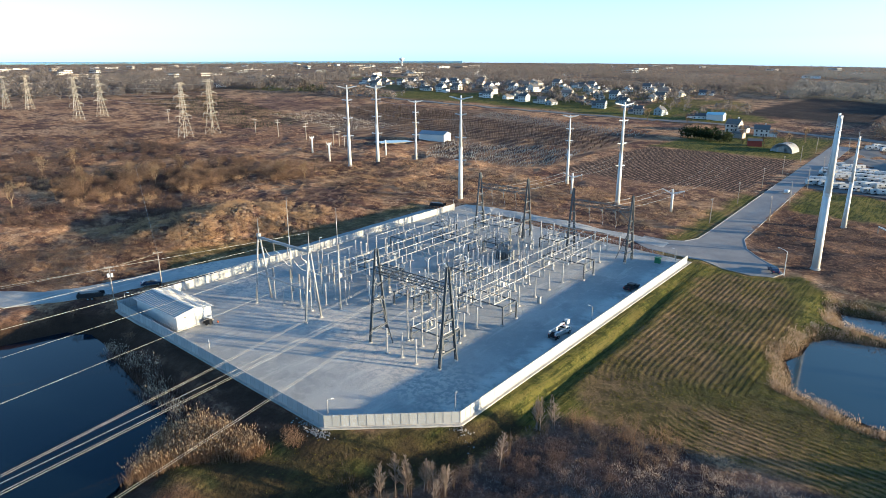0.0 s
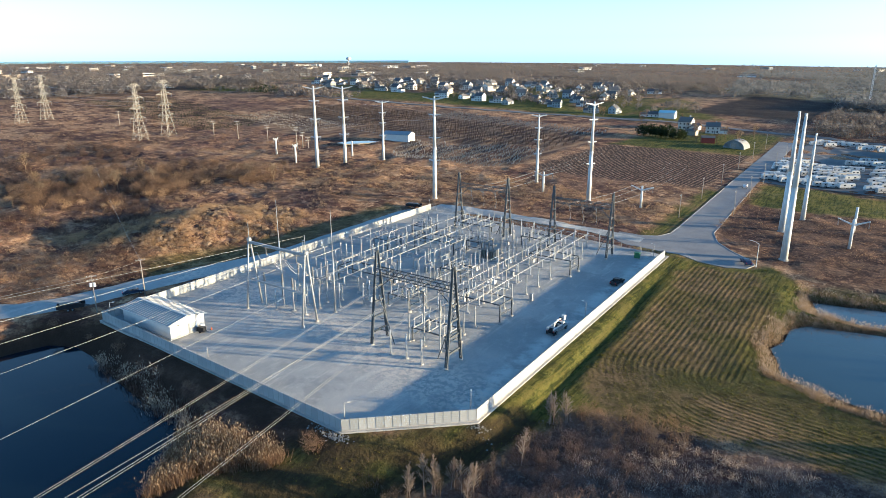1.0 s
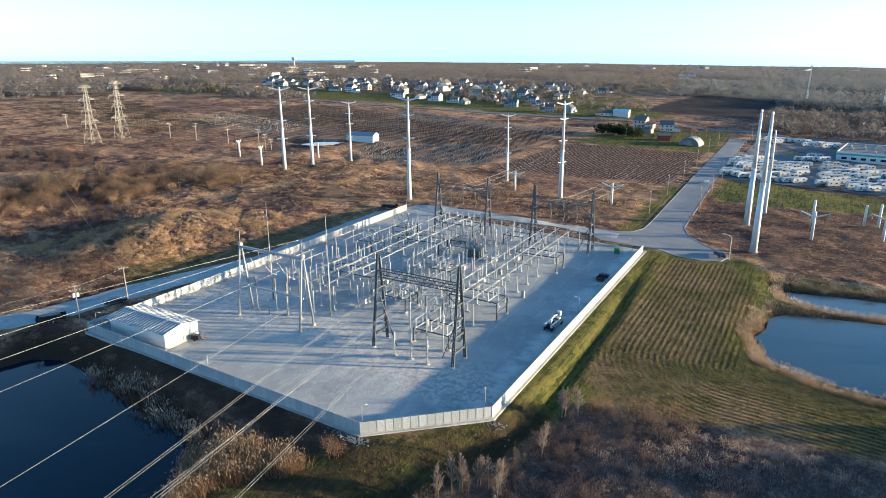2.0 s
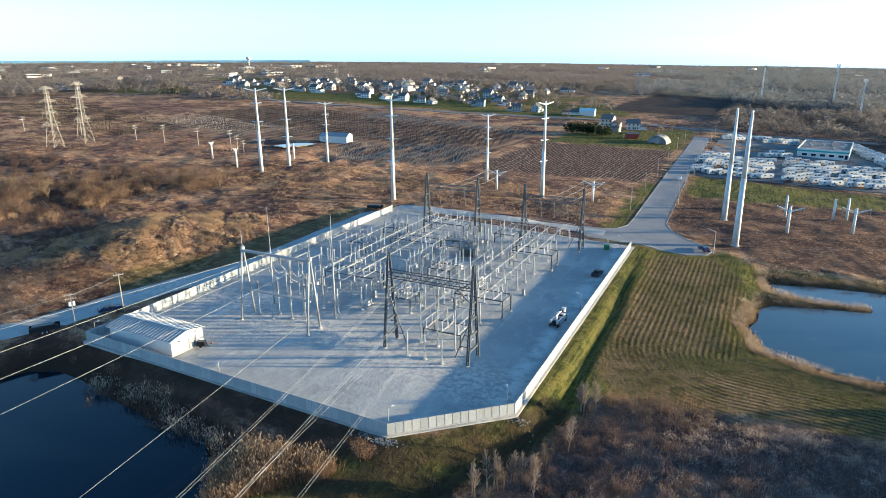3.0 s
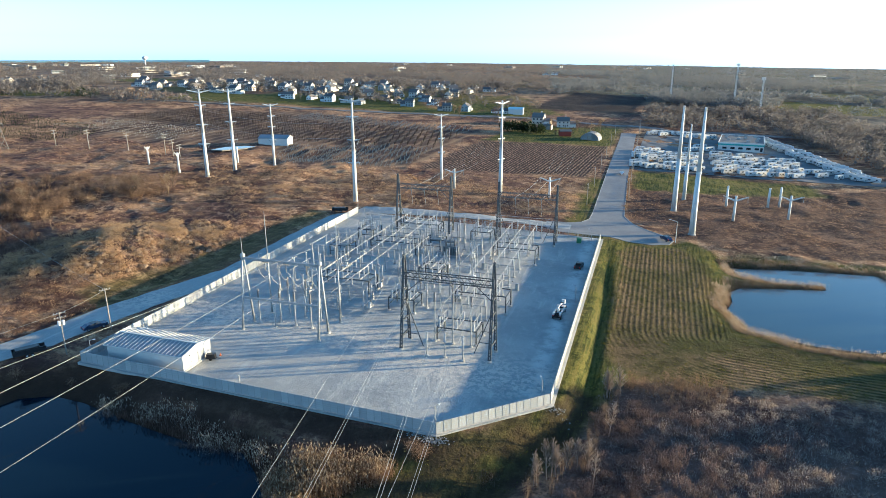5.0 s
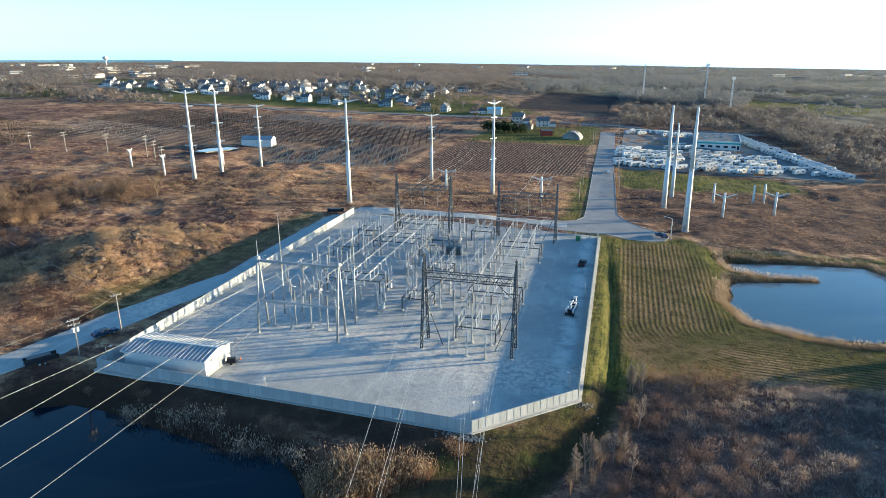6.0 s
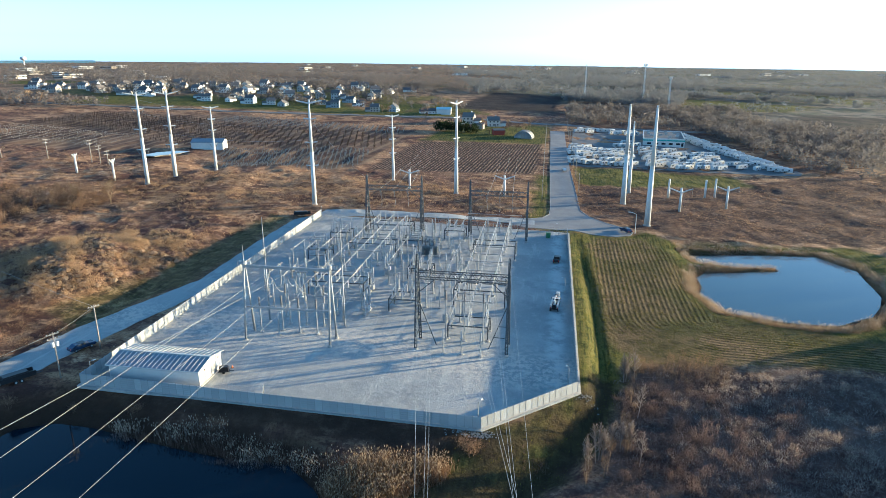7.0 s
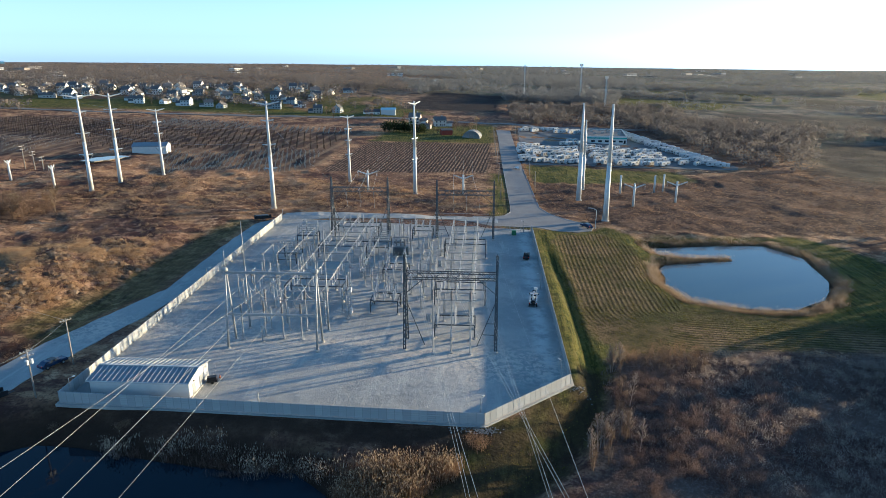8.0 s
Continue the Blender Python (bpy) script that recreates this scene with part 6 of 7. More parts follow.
def tufts(name, xy, z, size, blades, width, spread_, mat, label, lean=0.5):
    """Clumps of narrow upright blades, many to one mesh."""
    n = len(xy)
    k = n * blades
    base = np.repeat(np.column_stack([xy, z]), blades, 0)
    s = np.repeat(size, blades)
    ang, rad = R8.uniform(0, 2 * np.pi, k), np.sqrt(R8.uniform(0, 1, k)) * spread_ * s
    root = base + np.column_stack([np.cos(ang) * rad, np.sin(ang) * rad, np.full(k, -0.1)])
    h = s * R8.uniform(0.55, 1.1, k)
    la = R8.uniform(0, 2 * np.pi, k)
    tip = root + np.column_stack([np.cos(la) * lean * h * R8.uniform(0, 1, k), np.sin(la) * lean * h * R8.uniform(0, 1, k), h])
    wa = R8.uniform(0, 2 * np.pi, k)
    side = np.column_stack([np.cos(wa), np.sin(wa), np.zeros(k)]) * (width * s)[:, None]
    v = np.stack([root - side, root + side, tip], 1).reshape(-1, 3)
    f = np.arange(3 * k).reshape(-1, 3)
    return raw_mesh(name, v.tolist(), f.tolist(), mat, label)


def twiggy(name, xy, hgt, wid, n, mat, label, thick=0.016, lift=0.12):
    """Leafless shrubs: rounded masses of fine twigs that point up and outward."""
    k = len(xy) * n
    c = np.repeat(np.column_stack([xy, height(xy[:, 0], xy[:, 1])]), n, 0)
    hh, ww = np.repeat(hgt, n), np.repeat(wid, n)
    u = R8.normal(size=(k, 3))
    u /= np.linalg.norm(u, axis=1)[:, None]
    u *= (R8.uniform(0.02, 1, k) ** 0.42)[:, None]
    lump = 1 + 0.25 * np.sin(5 * np.arctan2(u[:, 1], u[:, 0]) + c[:, 0]) + 0.2 * np.sin(3 * u[:, 2] * 4 + c[:, 1])
    p = c + np.column_stack([u[:, 0] * ww * 0.5 * lump, u[:, 1] * ww * 0.5 * lump, hh * (0.5 + lift) + u[:, 2] * hh * (0.5 - lift) * lump])
    d = u * 0.7 + R8.normal(0, 0.35, (k, 3)) + np.array([0, 0, 0.75])
    d /= np.linalg.norm(d, axis=1)[:, None]
    ln = (0.5 * (hh + ww) * R8.uniform(0.09, 0.26, k))[:, None]
    w = np.cross(d, R8.normal(size=(k, 3)))
    w /= np.linalg.norm(w, axis=1)[:, None]
    w *= thick * (0.5 * (hh + ww))[:, None] * R8.uniform(0.5, 1.2, k)[:, None]
    v = np.stack([p - w, p + w, p + d * ln], 1).reshape(-1, 3)
    f = np.arange(3 * k).reshape(-1, 3)
    # stems from the ground
    m = len(xy) * 7
    c2 = np.repeat(np.column_stack([xy, height(xy[:, 0], xy[:, 1])]), 7, 0)
    h2, w2 = np.repeat(hgt, 7), np.repeat(wid, 7)
    a = R8.uniform(0, 2 * np.pi, m)
    out = np.column_stack([np.cos(a), np.sin(a), np.zeros(m)])
    tip = c2 + out * (0.38 * w2 * R8.uniform(0.2, 1, m))[:, None] + np.array([0, 0, 1]) * (h2 * R8.uniform(0.6, 0.95, m))[:, None]
    side = np.column_stack([-np.sin(a + 0.7), np.cos(a + 0.7), np.zeros(m)]) * (0.012 * h2)[:, None]
    root = c2 + out * 0.12 * w2[:, None] - np.array([0, 0, 0.2])
    v2 = np.stack([root - side, root + side, tip], 1).reshape(-1, 3)
    f2 = np.arange(3 * m).reshape(-1, 3) + 3 * k
    return raw_mesh(name, np.vstack([v, v2]).tolist(), np.vstack([f, f2]).tolist(), mat, label)


def lumps(name, xy, size, tall, mat, label):
    """Rough tussocks: small domes with uneven sides, many to one mesh."""
    n, k = len(xy), 8
    a = np.arange(k) * 2 * np.pi / k
    z0 = height(xy[:, 0], xy[:, 1])
    rows = []
    for r, h in ((1.15, -0.25), (0.92, 0.38), (0.52, 0.86)):
        rr = size[:, None] * r * R8.uniform(0.68, 1.3, (n, k))
        hh = tall[:, None] * h * R8.uniform(0.7, 1.2, (n, k))
        rows.append(np.stack([xy[:, :1] + rr * np.cos(a), xy[:, 1:] + rr * np.sin(a), z0[:, None] + hh], 2))
    top = np.column_stack([xy, z0 + tall * R8.uniform(0.85, 1.15, n)])[:, None]
    v = np.concatenate(rows + [top], 1).reshape(-1, 3)
    one = [(j * k + i, j * k + (i + 1) % k, (j + 1) * k + (i + 1) % k, (j + 1) * k + i) for j in (0, 1) for i in range(k)]
    tri = [(2 * k + i, 2 * k + (i + 1) % k, 3 * k) for i in range(k)]
    m = 3 * k + 1
    f = [tuple(c + b for c in q) for b in range(0, n * m, m) for q in one + tri]
    return raw_mesh(name, v.tolist(), f, mat, label)


def plumes(name, xy, z, size, n, mat, label):
    """Feathery seed heads on the tips of reeds."""
    k = len(xy) * n
    c = np.repeat(np.column_stack([xy, z]), n, 0)
    s = np.repeat(size, n)
    top = c + np.column_stack([R8.normal(0, 0.55, k), R8.normal(0, 0.55, k), s * R8.uniform(0.75, 1.2, k)])
    a = R8.uniform(0, 2 * np.pi, k)
    side = np.column_stack([np.cos(a), np.sin(a), np.zeros(k)]) * R8.uniform(0.05, 0.11, k)[:, None]
    lean = np.column_stack([R8.normal(0, 0.12, k), R8.normal(0, 0.12, k), R8.uniform(0.3, 0.6, k)])
    v = np.stack([top, top + lean * 0.45 + side, top + lean, top + lean * 0.45 - side], 1).reshape(-1, 3)
    return raw_mesh(name, v.tolist(), np.arange(4 * k).reshape(-1, 4).tolist(), mat, label)


def scatter(poly, n, avoid=(), patch=0.0, scale=14.0):
    p = np.array(poly)
    lo, hi = p.min(0), p.max(0)
    out = np.zeros((0, 2))
    while len(out) < n:
        q = R8.uniform(lo, hi, (4 * n, 2))
        ok = sdf(q[:, 0], q[:, 1], poly) < 0
        for a, d in avoid:
            ok &= sdf(q[:, 0], q[:, 1], a) > d
        if patch:
            ok &= ripple(q[:, 0], q[:, 1], scale) + 0.5 * ripple(q[:, 0] + 50, q[:, 1], scale * 0.3) + R8.uniform(-patch, patch, len(q)) > 0
        out = np.vstack([out, q[ok]])
    return out[:n]


def ring(poly, n, near, far):
    p = np.array(poly)
    lo, hi = p.min(0) - far - 1, p.max(0) + far + 1
    out = np.zeros((0, 2))
    while len(out) < n:
        q = R8.uniform(lo, hi, (6 * n, 2))
        d = sdf(q[:, 0], q[:, 1], poly) + 1.2 * ripple(q[:, 0], q[:, 1], 3.0)
        out = np.vstack([out, q[(d > near) & (d < far)]])
    return out[:n]


def zz(q):
    return height(q[:, 0], q[:, 1])


TRACK_BAND, KEEP_OFF = TRACK, [(PAD, 2), (ROAD, 1), (POND_WEST, 1), (POND_EAST, 1)]
WEST = [(-480, 40), (-230, 20), (-176, 75), (-172, 160), (-168, 206), (-90, 214), (-75, 216), (-77, 298), (-170, 284), (-240, 264), (-300, 285), (-480, 300)]
q = scatter(WEST, 11000, KEEP_OFF + [(TRACK_BAND, 0), (DITCH, 0)], 1.2)
tufts("brush", q, zz(q), R8.uniform(0.2, 0.75, len(q)), 7, 0.14, 1.6, M_STRAW, "brown dry brush and tall grass on rough land", 0.9)
# tan hummocks and dark shrub thickets in the rough land
q = np.vstack([scatter([(-250, 85), (-215, 75), (-182, 100), (-178, 130), (-190, 165), (-230, 150)], 2200, KEEP_OFF + [(TRACK_BAND, 1), (DITCH, 0)], 0.5, 7.0), scatter([(-260, 170), (-170, 215), (-80, 222), (-78, 260), (-170, 270), (-260, 250)], 5000, KEEP_OFF, 0.5, 8.0), scatter(WEST, 4000, KEEP_OFF + [(TRACK_BAND, 1), (DITCH, 0)], 0.5, 11.0)])
tufts("tan_grass", q, zz(q), R8.uniform(0.3, 0.85, len(q)), 10, 0.06, 1.5, M_HAY, "bleached tan grass hummocks in the rough land", 1.0)
q = np.vstack([scatter([(-420, 70), (-270, 60), (-235, 110), (-245, 170), (-300, 200), (-420, 190)], 1500, [], 0.35, 16.0), scatter([(-330, 100), (-270, 95), (-262, 165), (-320, 165)], 500, [], 0.3, 10.0)])
tufts("shrubs", q, zz(q), R8.uniform(1.0, 3.2, len(q)), 30, 0.022, 0.55, M_SHRUB, "purple brown leafless shrubs in the rough land", 0.8)
q = scatter([(-322, 104), (-284, 98), (-262, 150), (-240, 185), (-262, 214), (-300, 196), (-326, 150)], 300, [], 0.6, 9.0)
h = R8.uniform(2.2, 5.4, len(q))
twiggy("shrubs", q, h, h * R8.uniform(0.9, 1.5, len(q)), 170, M_RUST, "tan leafless shrubs in the rough land")
q = scatter([(-330, 90), (-270, 85), (-240, 165), (-280, 205), (-340, 150)], 120, [], 0.5, 9.0)
h = R8.uniform(1.8, 3.4, len(q))
twiggy("shrubs", q, h, h * R8.uniform(1.1, 1.7, len(q)), 170, M_HAY, "tan leafless shrubs among the trees")
q = scatter([(-470, 60), (-300, 60), (-262, 100), (-300, 180), (-470, 220)], 330, [], 0.8, 22.0)
h = R8.uniform(1.5, 4.0, len(q))
twiggy("shrubs", q, h, h * R8.uniform(1.1, 1.8, len(q)), 120, M_SHRUB, "dark purple brown leafless shrubs in the rough land")
q = scatter([(-240, 94), (-222, 88), (-192, 100), (-181, 136), (-196, 164), (-232, 152)], 900, KEEP_OFF + [(TRACK_BAND, 1), (DITCH, 0)], 0.7, 5.0)
s_ = R8.uniform(0.4, 1.1, len(q)) * R8.uniform(0.6, 1.5, len(q))
lumps("tussocks", q, s_, s_ * R8.uniform(0.4, 0.75, len(q)), M_HUMMOCK, "bleached tan tussocks on a mound in the rough land")
# low bushes all over the rough land
q = scatter([(-262, 40), (-225, 25), (-176, 76), (-171, 160), (-167, 207), (-88, 216), (-78, 224), (-79, 262), (-170, 266), (-262, 240)], 2600, KEEP_OFF + [(TRACK_BAND, 1), (DITCH, 0)], 0.9, 9.0)
h = R8.uniform(0.45, 1.5, len(q)) * R8.uniform(0.6, 1.0, len(q))
twiggy("low_bushes", q, h, h * R8.uniform(1.2, 2.4, len(q)), 34, M_SHRUB, "low red brown bushes all over the rough land", 0.03)
q = scatter([(-262, 150), (-200, 168), (-172, 206), (-90, 218), (-80, 250), (-170, 262), (-262, 240)], 520, KEEP_OFF + [(TRACK_BAND, 1), (DITCH, 0)], 0.25, 6.0)
h = R8.uniform(0.6, 1.5, len(q))
twiggy("low_bushes", q, h, h * R8.uniform(1.4, 2.6, len(q)), 60, M_THORN, "dark purple brown bushes in hollows of the rough land", 0.024)
q = scatter([(-246, 92), (-222, 88), (-192, 100), (-180, 136), (-196, 164), (-232, 152)], 2300, KEEP_OFF + [(TRACK_BAND, 1), (DITCH, 0)], 0.4, 4.0)
h = R8.uniform(0.5, 1.5, len(q))
twiggy("grass_mounds", q, h, h * R8.uniform(1.4, 2.4, len(q)), 60, M_HAY, "rounded clumps of bleached tan grass on a mound", 0.022)
q = scatter([(-232, 40), (-205, 38), (-180, 62), (-175, 92), (-186, 104), (-206, 96), (-226, 80)], 900, KEEP_OFF + [(TRACK_BAND, 1), (DITCH, 0)])
h = R8.uniform(0.7, 1.6, len(q))
twiggy("low_bushes", q, h, h * R8.uniform(1.2, 2.2, len(q)), 50, M_SHRUB, "dark red brown bushes below the mound", 0.025)
q = scatter([(-262, 40), (-225, 25), (-176, 76), (-171, 160), (-167, 207), (-88, 216), (-78, 224), (-79, 262), (-170, 266), (-262, 240)], 1700, KEEP_OFF + [(TRACK_BAND, 1), (DITCH, 0)], 0.35, 13.0)
h = R8.uniform(0.4, 1.2, len(q))
twiggy("grass_mounds", q, h, h * R8.uniform(1.4, 2.4, len(q)), 44, M_HAY, "rounded clumps of bleached tan grass in the brush", 0.026)
k = R8.uniform(0, 1, 90)
q = np.column_stack([-57.6 - 2.2 * k + R8.normal(0, 0.5, 90), 238 + 95 * k])
h = R8.uniform(0.6, 1.7, len(q))
twiggy("verge_brush", q, h, h * R8.uniform(0.9, 1.6, len(q)), 70, M_RUST, "tan dry weeds along the road verge", 0.022)
EAST = [(-57, 232), (-40, 212), (-25, 200), (40, 208), (140, 215), (150, 330), (70, 340), (30, 300), (-30, 280), (-56, 284)]
q = scatter(EAST, 7000, KEEP_OFF, 0.9, 6.0)
tufts("heath", q, zz(q), R8.uniform(0.2, 0.8, len(q)), 9, 0.05, 1.2, M_SHRUB, "dark red brown heath between the road and the pond", 0.9)
q = scatter(EAST, 2600, KEEP_OFF, 0.5, 9.0)
tufts("tan_grass", q, zz(q), R8.uniform(0.2, 0.55, len(q)), 9, 0.06, 1.4, M_HAY, "bleached tan grass in the dark heath", 1.0)
q = scatter(EAST, 520, KEEP_OFF, 0.6, 12.0)
h = R8.uniform(0.4, 1.3, len(q))
twiggy("low_bushes", q, h, h * R8.uniform(1.2, 2.2, len(q)), 60, M_SHRUB, "low dark bushes in the heath", 0.024)
q = scatter(EAST, 6000, KEEP_OFF, 1.2)
tufts("brush", q, zz(q), R8.uniform(0.15, 0.4, len(q)), 7, 0.14, 1.6, M_STRAW, "brown dry brush between the road and the pond", 0.9)
q = scatter([(-54, 94), (-46, 98), (-20, 103), (12, 106), (110, 116), (120, 40), (60, 0), (-40, 0), (-56, 50), (-55, 80)], 15000, [], 1.5, 6.0)
tufts("scrub", q, zz(q), R8.uniform(0.3, 1.1, len(q)), 9, 0.06, 1.1, M_SCRUB, "grey brown tangled scrub and dead stems", 0.8)
q = ring(POND_EAST, 6200, 0.2, 4.4)
tufts("reeds", q, zz(q), R8.uniform(0.5, 1.0, len(q)) * R8.uniform(0.6, 2.0, len(q)), 10, 0.020, 0.8, M_REED, "straw coloured reeds round the pond", 0.8)
q = ring(POND_EAST, 700, 0.6, 4.6)
plumes("reed_plumes", q, zz(q), R8.uniform(0.7, 1.7, len(q)), 5, M_PALE_TWIG, "pale reed heads round the pond")
q = ring(POND_EAST, 150, 1.0, 4.6)
h = R8.uniform(0.9, 2.2, len(q))
twiggy("pond_brush", q, h, h * R8.uniform(0.9, 1.6, len(q)), 80, M_GREY_TWIG, "grey tan leafless brush on the pond bank", 0.014)
BED = [(-105, 46), (-100, 51), (-90, 54), (-84, 53), (-86, 49), (-92, 43), (-96, 34), (-99, 38)]
q = scatter(BED, 1500, [], 1.0, 4.0)
tufts("reeds", q, np.maximum(zz(q), LEVEL_WEST), R8.uniform(1.5, 3.0, len(q)), 12, 0.012, 0.4, M_RUST, "tall reddish reeds at the pond edge", 0.5)
plumes("reed_plumes", q, np.maximum(zz(q), LEVEL_WEST), R8.uniform(1.6, 3.0, len(q)), 3, M_REED, "tan feathery reed heads at the pond edge")
q = scatter([(-128, 49), (-120, 52), (-104, 53.5), (-100, 50), (-108, 49)], 200, [], 0.9, 4.0)
tufts("reeds", q, np.maximum(zz(q), LEVEL_WEST), R8.uniform(0.7, 1.5, len(q)), 7, 0.016, 0.5, M_SHRUB, "thin dark reeds on the pond bank", 0.5)
plumes("reed_plumes", q, np.maximum(zz(q), LEVEL_WEST), R8.uniform(0.8, 1.6, len(q)), 1, M_SHRUB, "greyish reed heads on the pond bank")
for cx, cy, n_ in ((-146.4, 54.6, 26), (-135.6, 54.0, 30), (-117.8, 51.2, 34), (-109.5, 50.2, 30), (-130, 55.5, 12), (-124, 52.6, 12)):
    q = np.column_stack([R8.normal(cx, 2.0, n_), R8.normal(cy, 0.9, n_)])
    z = np.maximum(zz(q), LEVEL_WEST)
    tufts("reeds", q, z, R8.uniform(1.2, 2.4, n_), 8, 0.014, 0.35, M_GREY_TWIG, "grey dead stems in a clump on the pond bank", 0.5)
    plumes("reed_plumes", q, z, R8.uniform(1.3, 2.4, n_), 9, M_PALE_TWIG, "pale fluffy seed heads on the pond bank")
q = scatter([(-150, 52), (-139, 55.5), (-118, 55), (-102, 53), (-100, 49), (-112, 51), (-126, 51.5), (-140, 53)], 240, [], 0.8, 5.0)
tufts("reeds", q, np.maximum(zz(q), LEVEL_WEST), R8.uniform(1.2, 2.4, len(q)), 8, 0.02, 0.4, M_SHRUB, "thin dead stems on the dark bank", 0.4)
q = scatter(LAWN, 9000, KEEP_OFF)
q = q[(q[:, 1] > 74) | (R8.uniform(0, 1, len(q)) < 0.35)]
tufts("grass_tufts", q, zz(q), R8.uniform(0.18, 0.42, len(q)), 5, 0.22, 1.2, M_GRASS, "short green and yellow grass on the banks", 0.8)
q = scatter(CROP, 4600, KEEP_OFF)
row, clear = drill(q[:, 0], q[:, 1])
q = q[np.sin(row * 4.6) * clear > 0.1]
tufts("stubble", q, zz(q), R8.uniform(0.2, 0.42, len(q)), 5, 0.22, 1.0, M_GRASS, "short stubble standing in curved rows", 0.8)


def branches(s, p, d, length, r, depth, rg, twigs):
    """A forking limb; the finest shoots go to the list of twigs."""
    end = p + d * length
    s.tube(p, end, r, r * 0.62, 5, False)
    if depth == 0:
        twigs.append((end, d, length))
        return
    for _ in range(rg.choice((2, 3, 3))):
        ax = Vector((rg.uniform(-1, 1), rg.uniform(-1, 1), rg.uniform(-0.2, 0.8))).normalized()
        nd = (d * 1.0 + ax * 0.75).normalized()
        branches(s, p.lerp(end, rg.uniform(0.55, 1.0)), nd, length * rg.uniform(0.6, 0.8), r * 0.58, depth - 1, rg, twigs)


def bare_tree(h, seed, mat, label, slim=False, name="bare_tree"):
    rg = random.Random(seed)
    t = thing(name, label, "tree", None, "leafless trees")
    s, tw = Shape(), []
    if slim:
        for k in range(rg.choice((1, 2, 3))):
            foot = Vector((rg.uniform(-0.5, 0.5), rg.uniform(-0.5, 0.5), -0.3))
            up = Vector((rg.uniform(-0.12, 0.12), rg.uniform(-0.12, 0.12), 1)).normalized()
            top = foot + up * h * rg.uniform(0.75, 1)
            s.tube(foot, top, 0.11, 0.02, 5, False)
            for _ in range(46):
                z = rg.uniform(0.24, 0.97)
                p = foot.lerp(top, z)
                a, out = rg.uniform(0, 2 * math.pi), rg.uniform(0.5, 1.0)
                d = Vector((math.cos(a) * out, math.sin(a) * out, rg.uniform(0.75, 1.5))).normalized()
                l = h * (0.07 + 0.20 * math.sin(math.pi * min(1, z * 0.9 + 0.2)) ** 1.2 * rg.uniform(0.6, 1.1))
                s.tube(p, p + d * l, 0.03, 0.012, 3, False)
                for j in (0.45, 0.8):
                    tw.append((p + d * l * j, d, l * 0.4))
    else:
        branches(s, Vector((0, 0, -0.3)), Vector((rg.uniform(-0.1, 0.1), rg.uniform(-0.1, 0.1), 1)), h * 0.3, h * 0.022, 4, rg, tw)
    part("trunk", s, mat, t)
    c = Shape()
    for p, d, l in tw:
        for _ in range(3 if slim else 11):
            e = (d + Vector((rg.uniform(-0.7, 0.7), rg.uniform(-0.7, 0.7), rg.uniform(-0.3, 0.5)))).normalized()
            q_ = p + e * l * rg.uniform(0.6, 1.3)
            w = d.cross(e).normalized() * (0.026 if slim else 0.055)
            c.add([p - w, p + w, q_], [(0, 1, 2)])
    part("crown", c, mat, t)
    return t


slims = [bare_tree(7.0, 3, M_GREY_TWIG, "slim grey leafless tree in the scrub", True), bare_tree(6.0, 5, M_GREY_TWIG, "slim grey leafless tree with fine twigs", True), bare_tree(8.0, 9, M_GREY_TWIG, "tall slim leafless sapling clump", True)]
places = [(-51.6, 76.0, 1), (-52.8, 89.4, 1.0), (-50.6, 91.2, 0.8), (-60.4, 59.5, 0.8), (-59.2, 61.0, 0.8), (-57.4, 63.6, 0.75), (-55.4, 64.2, 0.7), (-54.0, 64.8, 0.72), (-61.6, 58.2, 0.75), (-53.2, 60.5, 0.7)]
for i, (x, y, k) in enumerate(places):
    m = on_ground(x, y, 47 * i) @ Matrix.Diagonal((k * 1.25, k * 1.25, k * 1.25, 1))
    if i < 3:
        slims[i].matrix_basis = m
    else:
        copy_thing(slims[i % 3], m)

# brush at the feet of the saplings
q = np.vstack([np.column_stack([np.interp(np.linspace(0, 1, 20), [0, 0.5, 1], [-62.5, -55, -50.5]), np.interp(np.linspace(0, 1, 20), [0, 0.5, 1], [54, 66, 90])]) + R8.normal(0, 1.0, (20, 2))])
h = R8.uniform(1.8, 4.6, len(q))
twiggy("sapling_brush", q, h, h * R8.uniform(0.3, 0.55, len(q)), 190, M_TWIG, "grey brown leafless saplings along the grass swale", 0.008)
# rusty thicket at the field's corner
THICKET = [(-51, 94), (-44, 101), (-35, 104), (-29, 101), (-33, 95), (-42, 92)]
q = scatter(THICKET, 58, [], 0.8, 3.0)
h = R8.uniform(1.5, 3.3, len(q))
twiggy("thicket", q, h, h * R8.uniform(0.6, 1.0, len(q)), 130, M_RUST, "rusty leafless thicket at the edge of the field", 0.008)
q = scatter([(-50, 90), (-44, 96), (-33, 99), (-28, 96), (-33, 90), (-42, 86)], 22, [], 0.8, 3.0)
h = R8.uniform(2.0, 3.6, len(q))
twiggy("thicket", q, h, h * R8.uniform(0.5, 0.8, len(q)), 220, M_TWIG, "grey leafless saplings before the thicket", 0.008)
q = scatter([(-57, 46), (-56, 66), (-53, 84), (-46, 91), (-36, 92), (-30, 80), (-34, 50), (-46, 30)], 420, [], 0.8, 5.0)
q = np.vstack([q, scatter([(-48, 60), (-42, 84), (-26, 90), (-14, 84), (-22, 62)], 34)])
h = np.concatenate([R8.uniform(0.9, 2.0, len(q) - 34), R8.uniform(2.0, 3.2, 34)])
twiggy("scrub_bushes", q, h, h * R8.uniform(0.9, 1.5, len(q)), 130, M_THORN, "dark leafless thorn bushes at the foot of the saplings", 0.014)
